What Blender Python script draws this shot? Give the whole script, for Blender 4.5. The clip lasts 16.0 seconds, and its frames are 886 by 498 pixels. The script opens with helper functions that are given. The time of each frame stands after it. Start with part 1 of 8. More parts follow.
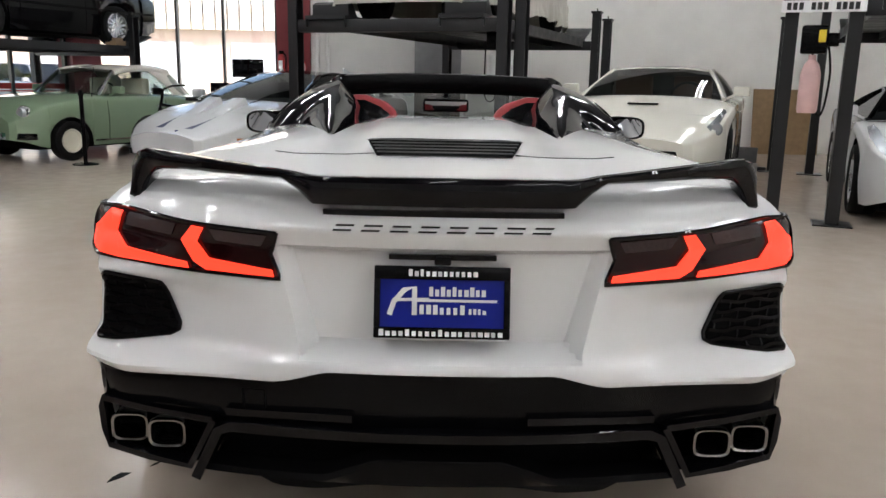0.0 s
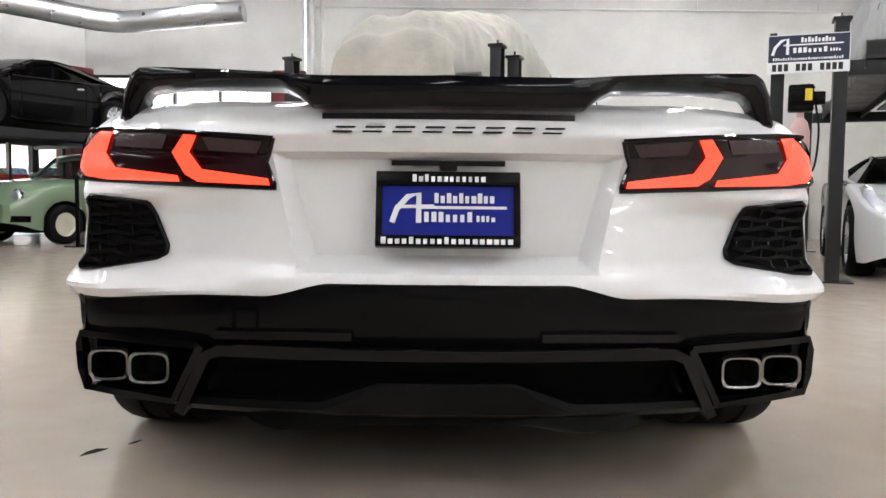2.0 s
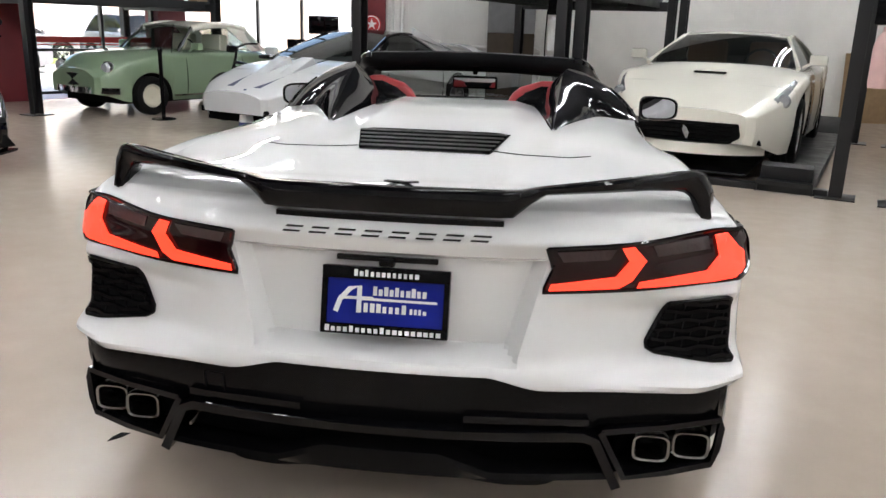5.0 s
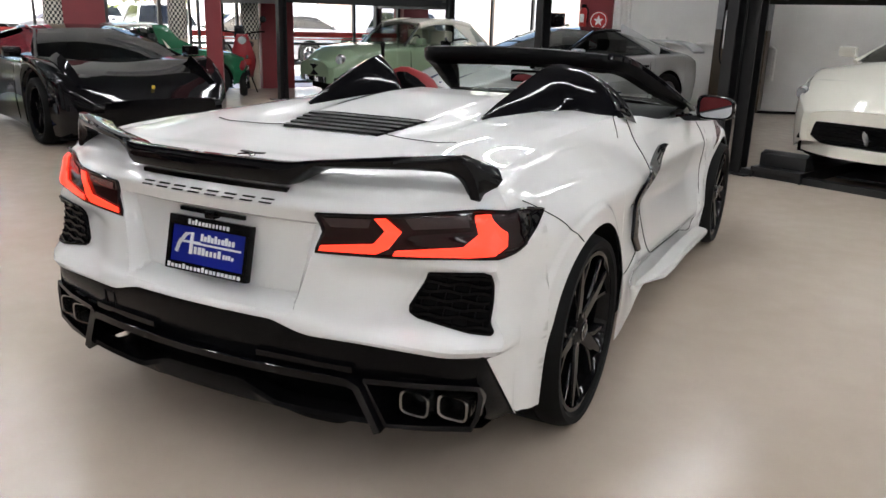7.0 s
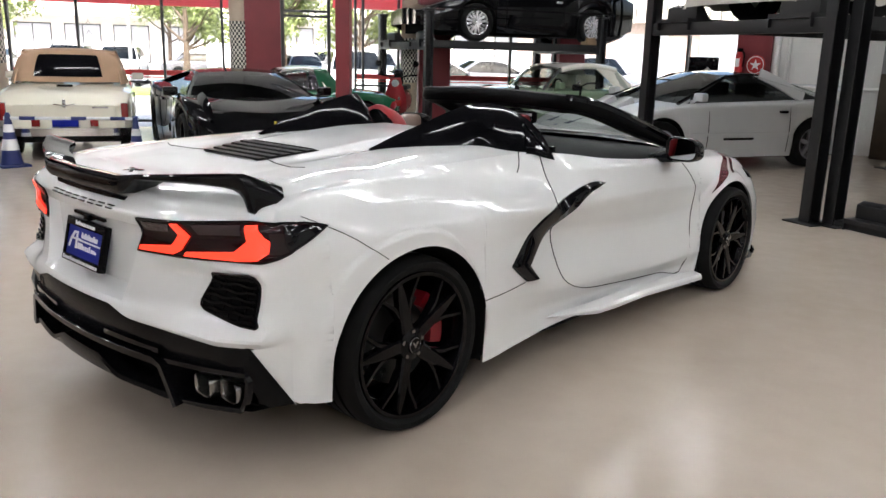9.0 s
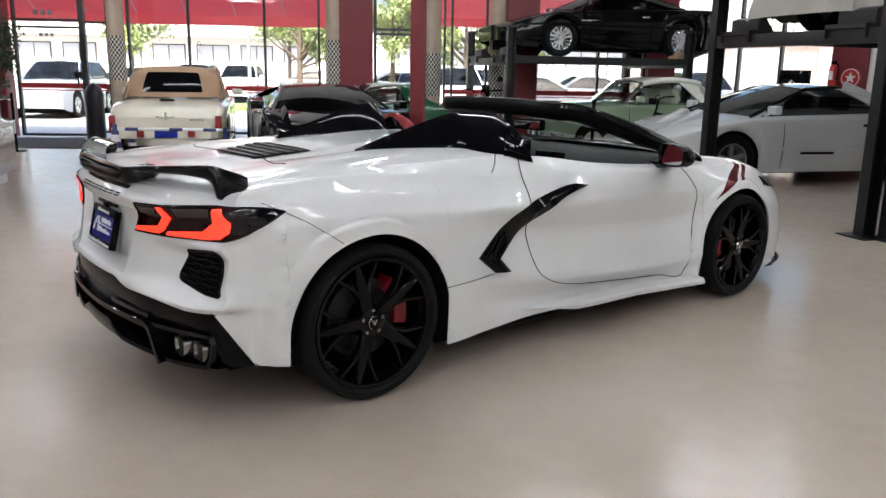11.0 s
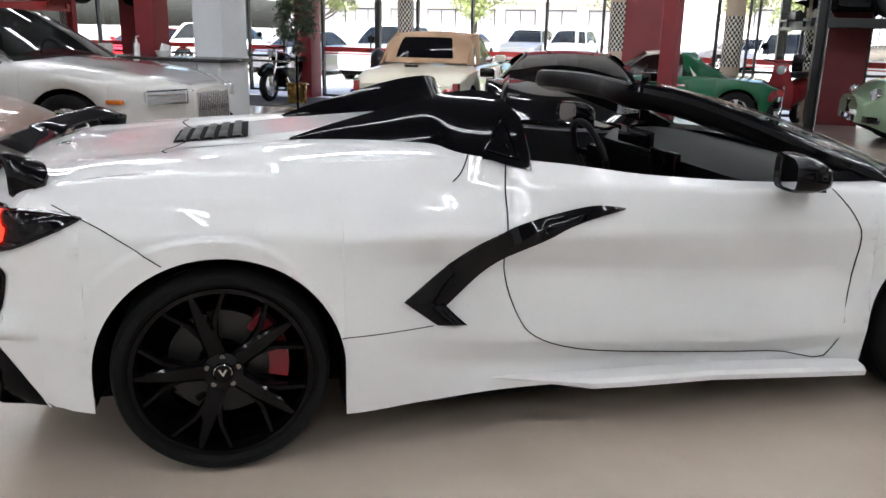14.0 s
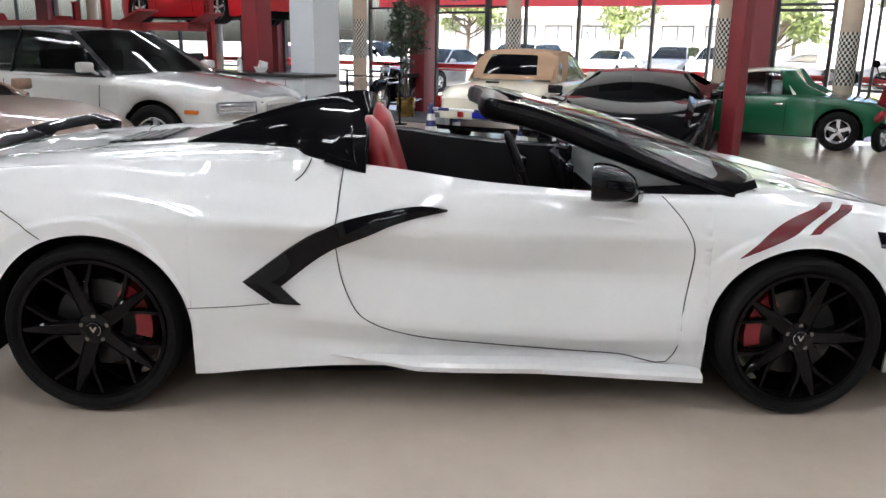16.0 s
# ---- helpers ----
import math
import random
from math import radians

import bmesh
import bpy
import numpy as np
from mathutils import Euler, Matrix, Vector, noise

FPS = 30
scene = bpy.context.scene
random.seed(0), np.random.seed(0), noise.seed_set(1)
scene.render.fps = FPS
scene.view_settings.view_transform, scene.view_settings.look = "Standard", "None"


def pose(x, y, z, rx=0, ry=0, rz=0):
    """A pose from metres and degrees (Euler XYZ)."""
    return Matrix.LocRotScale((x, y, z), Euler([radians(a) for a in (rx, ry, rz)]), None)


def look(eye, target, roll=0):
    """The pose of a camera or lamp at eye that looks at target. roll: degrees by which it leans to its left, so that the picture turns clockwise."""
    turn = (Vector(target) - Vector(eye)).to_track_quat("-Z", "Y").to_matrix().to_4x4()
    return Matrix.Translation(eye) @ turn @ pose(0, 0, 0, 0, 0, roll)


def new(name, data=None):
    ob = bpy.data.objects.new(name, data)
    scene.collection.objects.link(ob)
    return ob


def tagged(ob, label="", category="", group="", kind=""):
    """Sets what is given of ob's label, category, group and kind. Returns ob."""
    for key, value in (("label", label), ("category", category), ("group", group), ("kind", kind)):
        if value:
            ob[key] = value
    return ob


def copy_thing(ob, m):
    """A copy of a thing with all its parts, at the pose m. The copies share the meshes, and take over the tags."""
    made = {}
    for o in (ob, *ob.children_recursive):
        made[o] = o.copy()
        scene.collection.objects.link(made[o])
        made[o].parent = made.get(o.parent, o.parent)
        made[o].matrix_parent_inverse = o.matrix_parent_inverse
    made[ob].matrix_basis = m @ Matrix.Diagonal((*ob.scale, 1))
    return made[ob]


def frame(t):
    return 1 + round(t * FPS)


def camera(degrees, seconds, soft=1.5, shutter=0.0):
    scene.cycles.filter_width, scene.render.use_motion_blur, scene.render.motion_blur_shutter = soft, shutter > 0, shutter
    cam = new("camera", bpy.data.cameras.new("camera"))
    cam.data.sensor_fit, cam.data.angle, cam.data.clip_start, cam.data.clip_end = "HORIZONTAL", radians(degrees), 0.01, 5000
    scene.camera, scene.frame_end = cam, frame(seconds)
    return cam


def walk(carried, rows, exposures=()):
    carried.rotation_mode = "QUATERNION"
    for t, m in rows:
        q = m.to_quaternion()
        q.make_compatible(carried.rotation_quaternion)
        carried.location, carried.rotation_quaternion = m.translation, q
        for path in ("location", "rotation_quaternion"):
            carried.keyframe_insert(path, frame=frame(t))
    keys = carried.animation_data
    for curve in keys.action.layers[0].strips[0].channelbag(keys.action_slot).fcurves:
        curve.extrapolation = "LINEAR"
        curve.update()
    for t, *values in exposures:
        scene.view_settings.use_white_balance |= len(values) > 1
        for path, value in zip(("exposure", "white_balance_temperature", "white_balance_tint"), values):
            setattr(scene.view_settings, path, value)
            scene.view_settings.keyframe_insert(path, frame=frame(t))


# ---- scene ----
cam = camera(58.6, 16.0, soft=1.5)
METRES, EYE = 7.87, 1.187
ROWS = [
    (0.0, 0.0, 0.0, 0.0, 0.23, -12.04, -1.06),
    (0.5, -0.001, 0.0054, -0.0256, -0.34, -9.6, -1.14),
    (1.0, -0.0014, 0.0049, -0.0492, -0.74, -5.35, -0.69),
    (1.5, -0.0023, 0.0053, -0.059, -0.58, -3.78, -0.62),
    (2.0, -0.0029, 0.0051, -0.0604, -0.38, -3.79, -0.57),
    (2.5, -0.0022, 0.0047, -0.0608, -0.26, -4.36, -0.47),
    (3.0, -0.001, 0.005, -0.0614, -0.13, -5.19, -0.38),
    (3.5, 0.0009, 0.0046, -0.0364, 0.13, -8.61, -0.55),
    (6.0, 0.1184, -0.0074, 0.0222, 16.22, -17.11, -2.38),
    (6.5, 0.1697, -0.0062, 0.022, 22.13, -16.96, -2.45),
    (7.0, 0.2103, 0.0083, 0.0227, 27.45, -16.39, -1.6),
    (7.5, 0.2525, 0.0234, 0.0241, 31.74, -15.61, -1.04),
    (8.0, 0.2955, 0.0396, 0.0232, 35.89, -14.98, -1.44),
    (8.5, 0.3324, 0.061, 0.0259, 39.78, -14.34, -1.52),
    (11.0, 0.4543, 0.1013, 0.0234, 51.36, -12.71, -0.99),
    (11.5, 0.4409, 0.1345, 0.0243, 53.65, -13.04, -0.99),
    (12.0, 0.4346, 0.1744, 0.0247, 57.05, -13.5, -1.1),
    (12.5, 0.4332, 0.2144, 0.0244, 61.57, -14.08, -1.28),
    (13.0, 0.4192, 0.2582, 0.0258, 66.67, -14.65, -1.36),
    (13.5, 0.4198, 0.3015, 0.0268, 71.95, -15.17, -1.21),
    (14.0, 0.4222, 0.3421, 0.0259, 76.89, -15.51, -1.11),
    (14.5, 0.4268, 0.3806, 0.0281, 80.15, -15.79, -0.89),
    (15.0, 0.4512, 0.4197, 0.0294, 83.42, -15.52, -0.71),
    (15.5, 0.4609, 0.4562, 0.0296, 86.35, -15.03, -0.81),
    (16.0, 0.4873, 0.4849, 0.0304, 88.63, -14.59, -0.94),
]
walk(cam, [(t, pose(METRES * x, METRES * y, EYE + METRES * z, 90 + pitch, roll, yaw)) for t, x, y, z, yaw, pitch, roll in ROWS],
     exposures=[(0.0, 2.2, 6500, 10), (0.5, 2.35, 6500, 10), (1.5, 2.66, 6500, 10), (3.6, 2.70, 6500, 10), (6.0, 2.32, 6500, 10), (8.5, 2.28, 6500, 10), (11.0, 2.06, 6300, 10), (12.5, 2.06, 6300, 10), (14.0, 2.25, 6300, 10), (16.0, 2.37, 6300, 10)])

# ---- daylight ----
world = bpy.data.worlds.new("world")
scene.world = world
world.use_nodes = True
wn = world.node_tree.nodes
sky = wn.new("ShaderNodeTexSky")
sky.sky_type, sky.sun_disc = "NISHITA", False
sky.sun_elevation, sky.sun_rotation = radians(50), radians(125)
sky.dust_density, sky.ozone_density = 6.0, 0.6
world.node_tree.links.new(sky.outputs[0], wn["Background"].inputs[0])
wn["Background"].inputs[1].default_value = 0.15
sun = new("sun", bpy.data.lights.new("sun", "SUN"))
sun.data.energy, sun.data.angle, sun.data.color = 4.0, radians(0.6), (1, 0.95, 0.90)
sun.matrix_world = look((0, 0, 30), (-20, 14, 1))


# ---- materials ----
def mat(name, color, rough=0.5, metal=0.0, coat=0.0, vary=0.0, scale=8.0, bump=0.0, bump_scale=60.0, spec=0.5, trans=0.0, ior=1.5, alpha=1.0, emit=None, strength=0.0, rvary=0.0, coat_rough=0.03):
    m = bpy.data.materials.new(name)
    m.use_nodes = True
    nt, b = m.node_tree, m.node_tree.nodes["Principled BSDF"]
    b.inputs["Base Color"].default_value = (*color, 1)
    b.inputs["Roughness"].default_value = rough
    b.inputs["Metallic"].default_value = metal
    b.inputs["Coat Weight"].default_value = coat
    b.inputs["Coat Roughness"].default_value = coat_rough
    b.inputs["Specular IOR Level"].default_value = spec
    b.inputs["Transmission Weight"].default_value = trans
    b.inputs["IOR"].default_value = ior
    b.inputs["Alpha"].default_value = alpha
    if emit:
        b.inputs["Emission Color"].default_value = (*emit, 1)
        b.inputs["Emission Strength"].default_value = strength
    if vary or bump or rvary:
        tc = nt.nodes.new("ShaderNodeTexCoord")
        n1 = nt.nodes.new("ShaderNodeTexNoise")
        n1.inputs["Scale"].default_value, n1.inputs["Detail"].default_value = scale, 6
        nt.links.new(tc.outputs["Object"], n1.inputs["Vector"])
        if vary:
            r = nt.nodes.new("ShaderNodeMapRange")
            r.inputs["From Min"].default_value, r.inputs["From Max"].default_value = 0.3, 0.7
            r.inputs["To Min"].default_value, r.inputs["To Max"].default_value = 1 - vary, 1 + vary * 0.4
            nt.links.new(n1.outputs["Fac"], r.inputs["Value"])
            mx = nt.nodes.new("ShaderNodeVectorMath")
            mx.operation = "SCALE"
            mx.inputs[0].default_value = color
            nt.links.new(r.outputs[0], mx.inputs["Scale"])
            nt.links.new(mx.outputs[0], b.inputs["Base Color"])
        if rvary:
            r2 = nt.nodes.new("ShaderNodeMapRange")
            r2.inputs["From Min"].default_value, r2.inputs["From Max"].default_value = 0.3, 0.7
            r2.inputs["To Min"].default_value, r2.inputs["To Max"].default_value = max(0, rough - rvary), rough + rvary
            nt.links.new(n1.outputs["Fac"], r2.inputs["Value"])
            nt.links.new(r2.outputs[0], b.inputs["Roughness"])
        if bump:
            n2 = nt.nodes.new("ShaderNodeTexNoise")
            n2.inputs["Scale"].default_value, n2.inputs["Detail"].default_value = bump_scale, 4
            nt.links.new(tc.outputs["Object"], n2.inputs["Vector"])
            bp = nt.nodes.new("ShaderNodeBump")
            bp.inputs["Strength"].default_value, bp.inputs["Distance"].default_value = bump, 0.01
            nt.links.new(n2.outputs["Fac"], bp.inputs["Height"])
            nt.links.new(bp.outputs[0], b.inputs["Normal"])
    return m


def paint(name, color, flake=0.0):
    return mat(name, color, rough=0.4, coat=1.0, metal=flake, vary=0.03, scale=2.0, coat_rough=0.008, spec=0.15)


M_WHITE = paint("white_paint", (0.71, 0.71, 0.71))
M_BLACKPAINT = mat("black_paint", (0.0025, 0.0025, 0.003), rough=0.04, rvary=0.02, spec=0.28)
M_GLOSS = mat("gloss_black", (0.003, 0.003, 0.004), rough=0.04, rvary=0.01, spec=0.24)
M_SATIN = mat("satin_black_plastic", (0.003, 0.003, 0.0035), rough=0.20, bump=0.03, bump_scale=400, rvary=0.06, spec=0.12)
M_TRIM = mat("matte_black_trim", (0.003, 0.003, 0.0035), rough=0.35, rvary=0.08, spec=0.08)
M_DARK = mat("dark_cavity", (0.004, 0.004, 0.004), rough=0.9, vary=0.2, spec=0.1)
M_MESH = mat("black_grille_mesh", (0.012, 0.012, 0.013), rough=0.22, bump=0.2, bump_scale=200)
M_TYRE = mat("tyre_rubber", (0.006, 0.006, 0.006), spec=0.15, rough=0.7, vary=0.25, scale=20, bump=0.08, bump_scale=120)
M_RIM = mat("black_alloy", (0.002, 0.002, 0.0025), rough=0.06, rvary=0.03, spec=0.20)
M_ALLOY = mat("silver_alloy", (0.62, 0.62, 0.63), rough=0.28, metal=0.9, rvary=0.06)
M_CHROME = mat("chrome", (0.72, 0.72, 0.73), rough=0.08, metal=1.0, rvary=0.04)
M_STEEL = mat("brushed_exhaust_steel", (0.27, 0.265, 0.26), rough=0.20, metal=1.0, rvary=0.08)
M_DISC = mat("brake_disc_iron", (0.045, 0.045, 0.045), rough=0.35, metal=0.8, rvary=0.1)
M_CALIPER = mat("red_caliper_paint", (0.20, 0.004, 0.012), rough=0.3, coat=0.15, vary=0.1)
M_STRIPE = mat("dark_red_vinyl", (0.115, 0.007, 0.012), rough=0.25, coat=0.5, vary=0.1)
M_REDLEATHER = mat("red_leather", (0.30, 0.016, 0.020), rough=0.45, bump=0.08, bump_scale=150, vary=0.12)
M_BLACKLEATHER = mat("black_leather", (0.005, 0.005, 0.006), spec=0.2, rough=0.5, bump=0.1, bump_scale=150, vary=0.15)
M_LENS = mat("smoked_red_lens", (0.012, 0.002, 0.003), rough=0.06, spec=0.3, rvary=0.02)
M_REVLENS = mat("smoked_clear_lens", (0.04, 0.026, 0.028), rough=0.15, spec=0.4, bump=0.3, bump_scale=120)
M_LEDEDGE = mat("deep_red_led_edge", (0.4, 0.01, 0.015), rough=0.3, emit=(1.0, 0.012, 0.022), strength=0.26)
M_LED = mat("lit_red_led_bar", (0.30, 0.006, 0.005), rough=0.3, emit=(1.0, 0.040, 0.017), strength=0.50)
M_AMBER = mat("amber_lens", (0.6, 0.16, 0.02), rough=0.2, coat=0.5, vary=0.1)
M_REDLENS = mat("red_lens", (0.22, 0.012, 0.012), rough=0.15, coat=0.6, vary=0.1)
M_BLUE = mat("blue_plate", (0.004, 0.012, 0.22), rough=0.4, spec=0.2, vary=0.06)
M_SIGNWHITE = mat("white_print", (0.80, 0.80, 0.80), rough=0.5, vary=0.04)
M_SIGNBLACK = mat("black_print", (0.012, 0.012, 0.012), rough=0.5, vary=0.1)
M_SIGNNAVY = mat("navy_print", (0.012, 0.014, 0.045), rough=0.45, vary=0.1)


def glass(name, color, rough=0.0, top=0.75):
    m = bpy.data.materials.new(name)
    m.use_nodes = True
    nt = m.node_tree
    nt.nodes.remove(nt.nodes["Principled BSDF"])
    tr, gl, mx, lw, pw, fr = (nt.nodes.new("ShaderNode" + k) for k in ("BsdfTransparent", "BsdfGlossy", "MixShader", "LayerWeight", "Math", "MapRange"))
    tr.inputs[0].default_value = (*color, 1)
    gl.inputs["Roughness"].default_value = rough
    gl.inputs["Color"].default_value = (0.9, 0.9, 0.9, 1)
    lw.inputs["Blend"].default_value = 0.5
    pw.operation = "POWER"
    pw.inputs[1].default_value = 5.0
    fr.inputs["To Min"].default_value, fr.inputs["To Max"].default_value = 0.04, top
    nt.links.new(lw.outputs["Facing"], pw.inputs[0])
    nt.links.new(pw.outputs[0], fr.inputs["Value"])
    nt.links.new(fr.outputs[0], mx.inputs[0])
    nt.links.new(tr.outputs[0], mx.inputs[1])
    nt.links.new(gl.outputs[0], mx.inputs[2])
    nt.links.new(mx.outputs[0], nt.nodes["Material Output"].inputs[0])
    return m


M_CLEAR = glass("clear_window_glass", (0.93, 0.95, 0.95))
M_WIND = glass("windscreen_glass", (0.50, 0.54, 0.52), 0.0, 0.4)
M_TINT = glass("tinted_car_glass", (0.30, 0.33, 0.33))
M_TINTDARK = glass("dark_tinted_car_glass", (0.10, 0.11, 0.11))
M_MIRROR = mat("mirror_glass", (0.42, 0.42, 0.44), rough=0.02, metal=1.0)
M_HEADLAMP = mat("headlamp_glass", (0.55, 0.57, 0.6), rough=0.1, metal=0.6, coat=1.0, bump=0.3, bump_scale=90)

M_PALEGREEN = paint("pale_green_paint", (0.185, 0.255, 0.165))
M_CREAM = paint("cream_white_paint", (0.70, 0.66, 0.54))
M_IVORY = paint("ivory_paint", (0.74, 0.72, 0.64))
M_COUPEWHITE = paint("cool_white_paint", (0.60, 0.61, 0.62))
M_SILVER = mat("silver_paint", (0.22, 0.215, 0.235), rough=0.3, metal=0.6, coat=1.0, vary=0.05)
M_PEARL = paint("pearl_white_paint", (0.46, 0.45, 0.43))
M_GREEN = paint("dark_green_paint", (0.004, 0.085, 0.035))
M_RED = paint("bright_red_paint", (0.42, 0.008, 0.014))
M_NAVY = paint("navy_stripe_paint", (0.02, 0.03, 0.10))
M_GREYCAR = paint("grey_paint", (0.28, 0.29, 0.31))
M_TAN = mat("tan_canvas", (0.42, 0.27, 0.17), rough=0.85, vary=0.08, scale=6, bump=0.1, bump_scale=300)
M_COVER = mat("beige_cover_cloth", (0.43, 0.41, 0.36), rough=0.8, vary=0.15, scale=3, bump=0.5, bump_scale=14)
M_GREYCOVER = mat("grey_cover_cloth", (0.30, 0.30, 0.30), rough=0.8, vary=0.12, scale=3, bump=0.25, bump_scale=25)
M_LIFT = mat("black_lift_steel", (0.005, 0.005, 0.006), rough=0.42, vary=0.25, scale=6, rvary=0.08)
M_REDLIFT = mat("red_lift_steel", (0.22, 0.012, 0.014), rough=0.45, vary=0.2, scale=5)
M_REDCOL = mat("dark_red_column_paint", (0.17, 0.012, 0.018), rough=0.5, vary=0.12, scale=3, bump=0.03)
M_WALL = mat("white_painted_block_wall", (0.81, 0.80, 0.77), rough=0.7, vary=0.06, scale=2.5, bump=0.12, bump_scale=35)
M_CEIL = mat("dark_grey_ceiling_deck", (0.10, 0.10, 0.105), rough=0.9, vary=0.05, scale=2)
M_GREYPILLAR = mat("light_grey_pillar_paint", (0.50, 0.52, 0.54), rough=0.6, vary=0.05, scale=3)
M_FRAME = mat("black_aluminium_frame", (0.018, 0.018, 0.020), rough=0.4, vary=0.15)
M_TANCOL = mat("tan_plaster_column", (0.46, 0.37, 0.28), rough=0.8, vary=0.08, scale=5, bump=0.05)
M_CHECKB = mat("checker_black", (0.012, 0.012, 0.012), rough=0.5, vary=0.1)
M_CHECKW = mat("checker_white", (0.62, 0.58, 0.50), rough=0.5, vary=0.1)
M_GREYPLASTIC = mat("grey_plastic", (0.22, 0.22, 0.23), rough=0.5, vary=0.1)
M_PINK = mat("pale_pink_plastic_bottle", (0.62, 0.40, 0.38), rough=0.4, vary=0.1)
M_YELLOW = mat("yellow_label", (0.65, 0.48, 0.03), rough=0.5, vary=0.1)
M_CARD = mat("brown_cardboard", (0.30, 0.20, 0.11), rough=0.85, vary=0.15, scale=10)
M_BRASS = mat("brass_pot", (0.55, 0.34, 0.10), rough=0.25, metal=1.0, rvary=0.08)
M_LEAF = mat("ficus_leaf", (0.035, 0.060, 0.028), rough=0.5, vary=0.4, scale=9)
M_BARK = mat("bark", (0.10, 0.07, 0.05), rough=0.9, vary=0.3, scale=20, bump=0.3)
M_TREELEAF = mat("tree_leaf", (0.22, 0.27, 0.09), rough=0.6, vary=0.4, scale=1.5)
M_COUNTER = mat("dark_counter_top", (0.03, 0.03, 0.03), rough=0.25, vary=0.2, scale=30)
M_CARPET = mat("grey_carpet", (0.075, 0.075, 0.08), rough=0.95, vary=0.2, scale=40, bump=0.2, bump_scale=300)
M_ASPHALT = mat("asphalt", (0.30, 0.29, 0.28), rough=0.9, vary=0.2, scale=1.0, bump=0.2, bump_scale=60)
M_CONCRETE = mat("light_concrete", (0.62, 0.60, 0.57), rough=0.85, vary=0.12, scale=1.5)
M_AWNINGRIB = mat("pale_awning_rib", (0.72, 0.55, 0.55), rough=0.5, vary=0.08)
M_AWNING = mat("red_awning_canvas", (0.70, 0.13, 0.15), rough=0.7, vary=0.08)
_nt = M_AWNING.node_tree
_tl, _ad = _nt.nodes.new("ShaderNodeBsdfTranslucent"), _nt.nodes.new("ShaderNodeMixShader")
_tl.inputs[0].default_value = (0.95, 0.30, 0.32, 1)
_ad.inputs[0].default_value = 0.6
_nt.links.new(_nt.nodes["Principled BSDF"].outputs[0], _ad.inputs[1])
_nt.links.new(_tl.outputs[0], _ad.inputs[2])
_nt.links.new(_ad.outputs[0], _nt.nodes["Material Output"].inputs[0])
M_BRICK = mat("far_brick", (0.52, 0.40, 0.36), rough=0.9, vary=0.15)
M_DUCT = mat("galvanised_duct", (0.55, 0.55, 0.56), rough=0.35, metal=0.9, rvary=0.1)
M_REDRUBBER = mat("red_sign_paint", (0.45, 0.015, 0.015), rough=0.5, vary=0.08)
M_CONE = mat("navy_cone_plastic", (0.010, 0.020, 0.12), rough=0.45, vary=0.1)
M_FIXTURE = mat("white_fixture_enamel", (0.75, 0.75, 0.74), rough=0.4, vary=0.04)
M_TUBE = mat("fluorescent_tube", (1, 1, 1), rough=0.4, emit=(0.975, 0.985, 1.0), strength=12.0)


def floor_material():
    m = mat("polished_beige_epoxy_floor", (0.40, 0.365, 0.305), rough=0.2)
    nt, b = m.node_tree, m.node_tree.nodes["Principled BSDF"]
    tc = nt.nodes.new("ShaderNodeTexCoord")
    big, fine = nt.nodes.new("ShaderNodeTexNoise"), nt.nodes.new("ShaderNodeTexNoise")
    big.inputs["Scale"].default_value, big.inputs["Detail"].default_value = 0.7, 8
    fine.inputs["Scale"].default_value, fine.inputs["Detail"].default_value = 7.0, 10
    ramp = nt.nodes.new("ShaderNodeValToRGB")
    ramp.color_ramp.elements[0].position, ramp.color_ramp.elements[0].color = 0.35, (0.455, 0.380, 0.312, 1)
    ramp.color_ramp.elements[1].position, ramp.color_ramp.elements[1].color = 0.65, (0.52, 0.440, 0.372, 1)
    add = nt.nodes.new("ShaderNodeMath")
    add.operation = "MULTIPLY_ADD"
    add.inputs[1].default_value, add.inputs[2].default_value = 0.25, 0.0
    sm = nt.nodes.new("ShaderNodeMath")
    sm.operation = "MULTIPLY_ADD"
    sm.inputs[1].default_value = 0.75
    for n in (big, fine):
        nt.links.new(tc.outputs["Object"], n.inputs["Vector"])
    nt.links.new(fine.outputs["Fac"], add.inputs[0])
    nt.links.new(big.outputs["Fac"], sm.inputs[0])
    nt.links.new(add.outputs[0], sm.inputs[2])
    nt.links.new(sm.outputs[0], ramp.inputs[0])
    nt.links.new(ramp.outputs[0], b.inputs["Base Color"])
    rr = nt.nodes.new("ShaderNodeMapRange")
    rr.inputs["From Min"].default_value, rr.inputs["From Max"].default_value = 0.3, 0.7
    rr.inputs["To Min"].default_value, rr.inputs["To Max"].default_value = 0.17, 0.23
    nt.links.new(fine.outputs["Fac"], rr.inputs["Value"])
    nt.links.new(rr.outputs[0], b.inputs["Roughness"])
    bp = nt.nodes.new("ShaderNodeBump")
    bp.inputs["Strength"].default_value, bp.inputs["Distance"].default_value = 0.03, 0.02
    nt.links.new(big.outputs["Fac"], bp.inputs["Height"])
    nt.links.new(bp.outputs[0], b.inputs["Normal"])
    return m


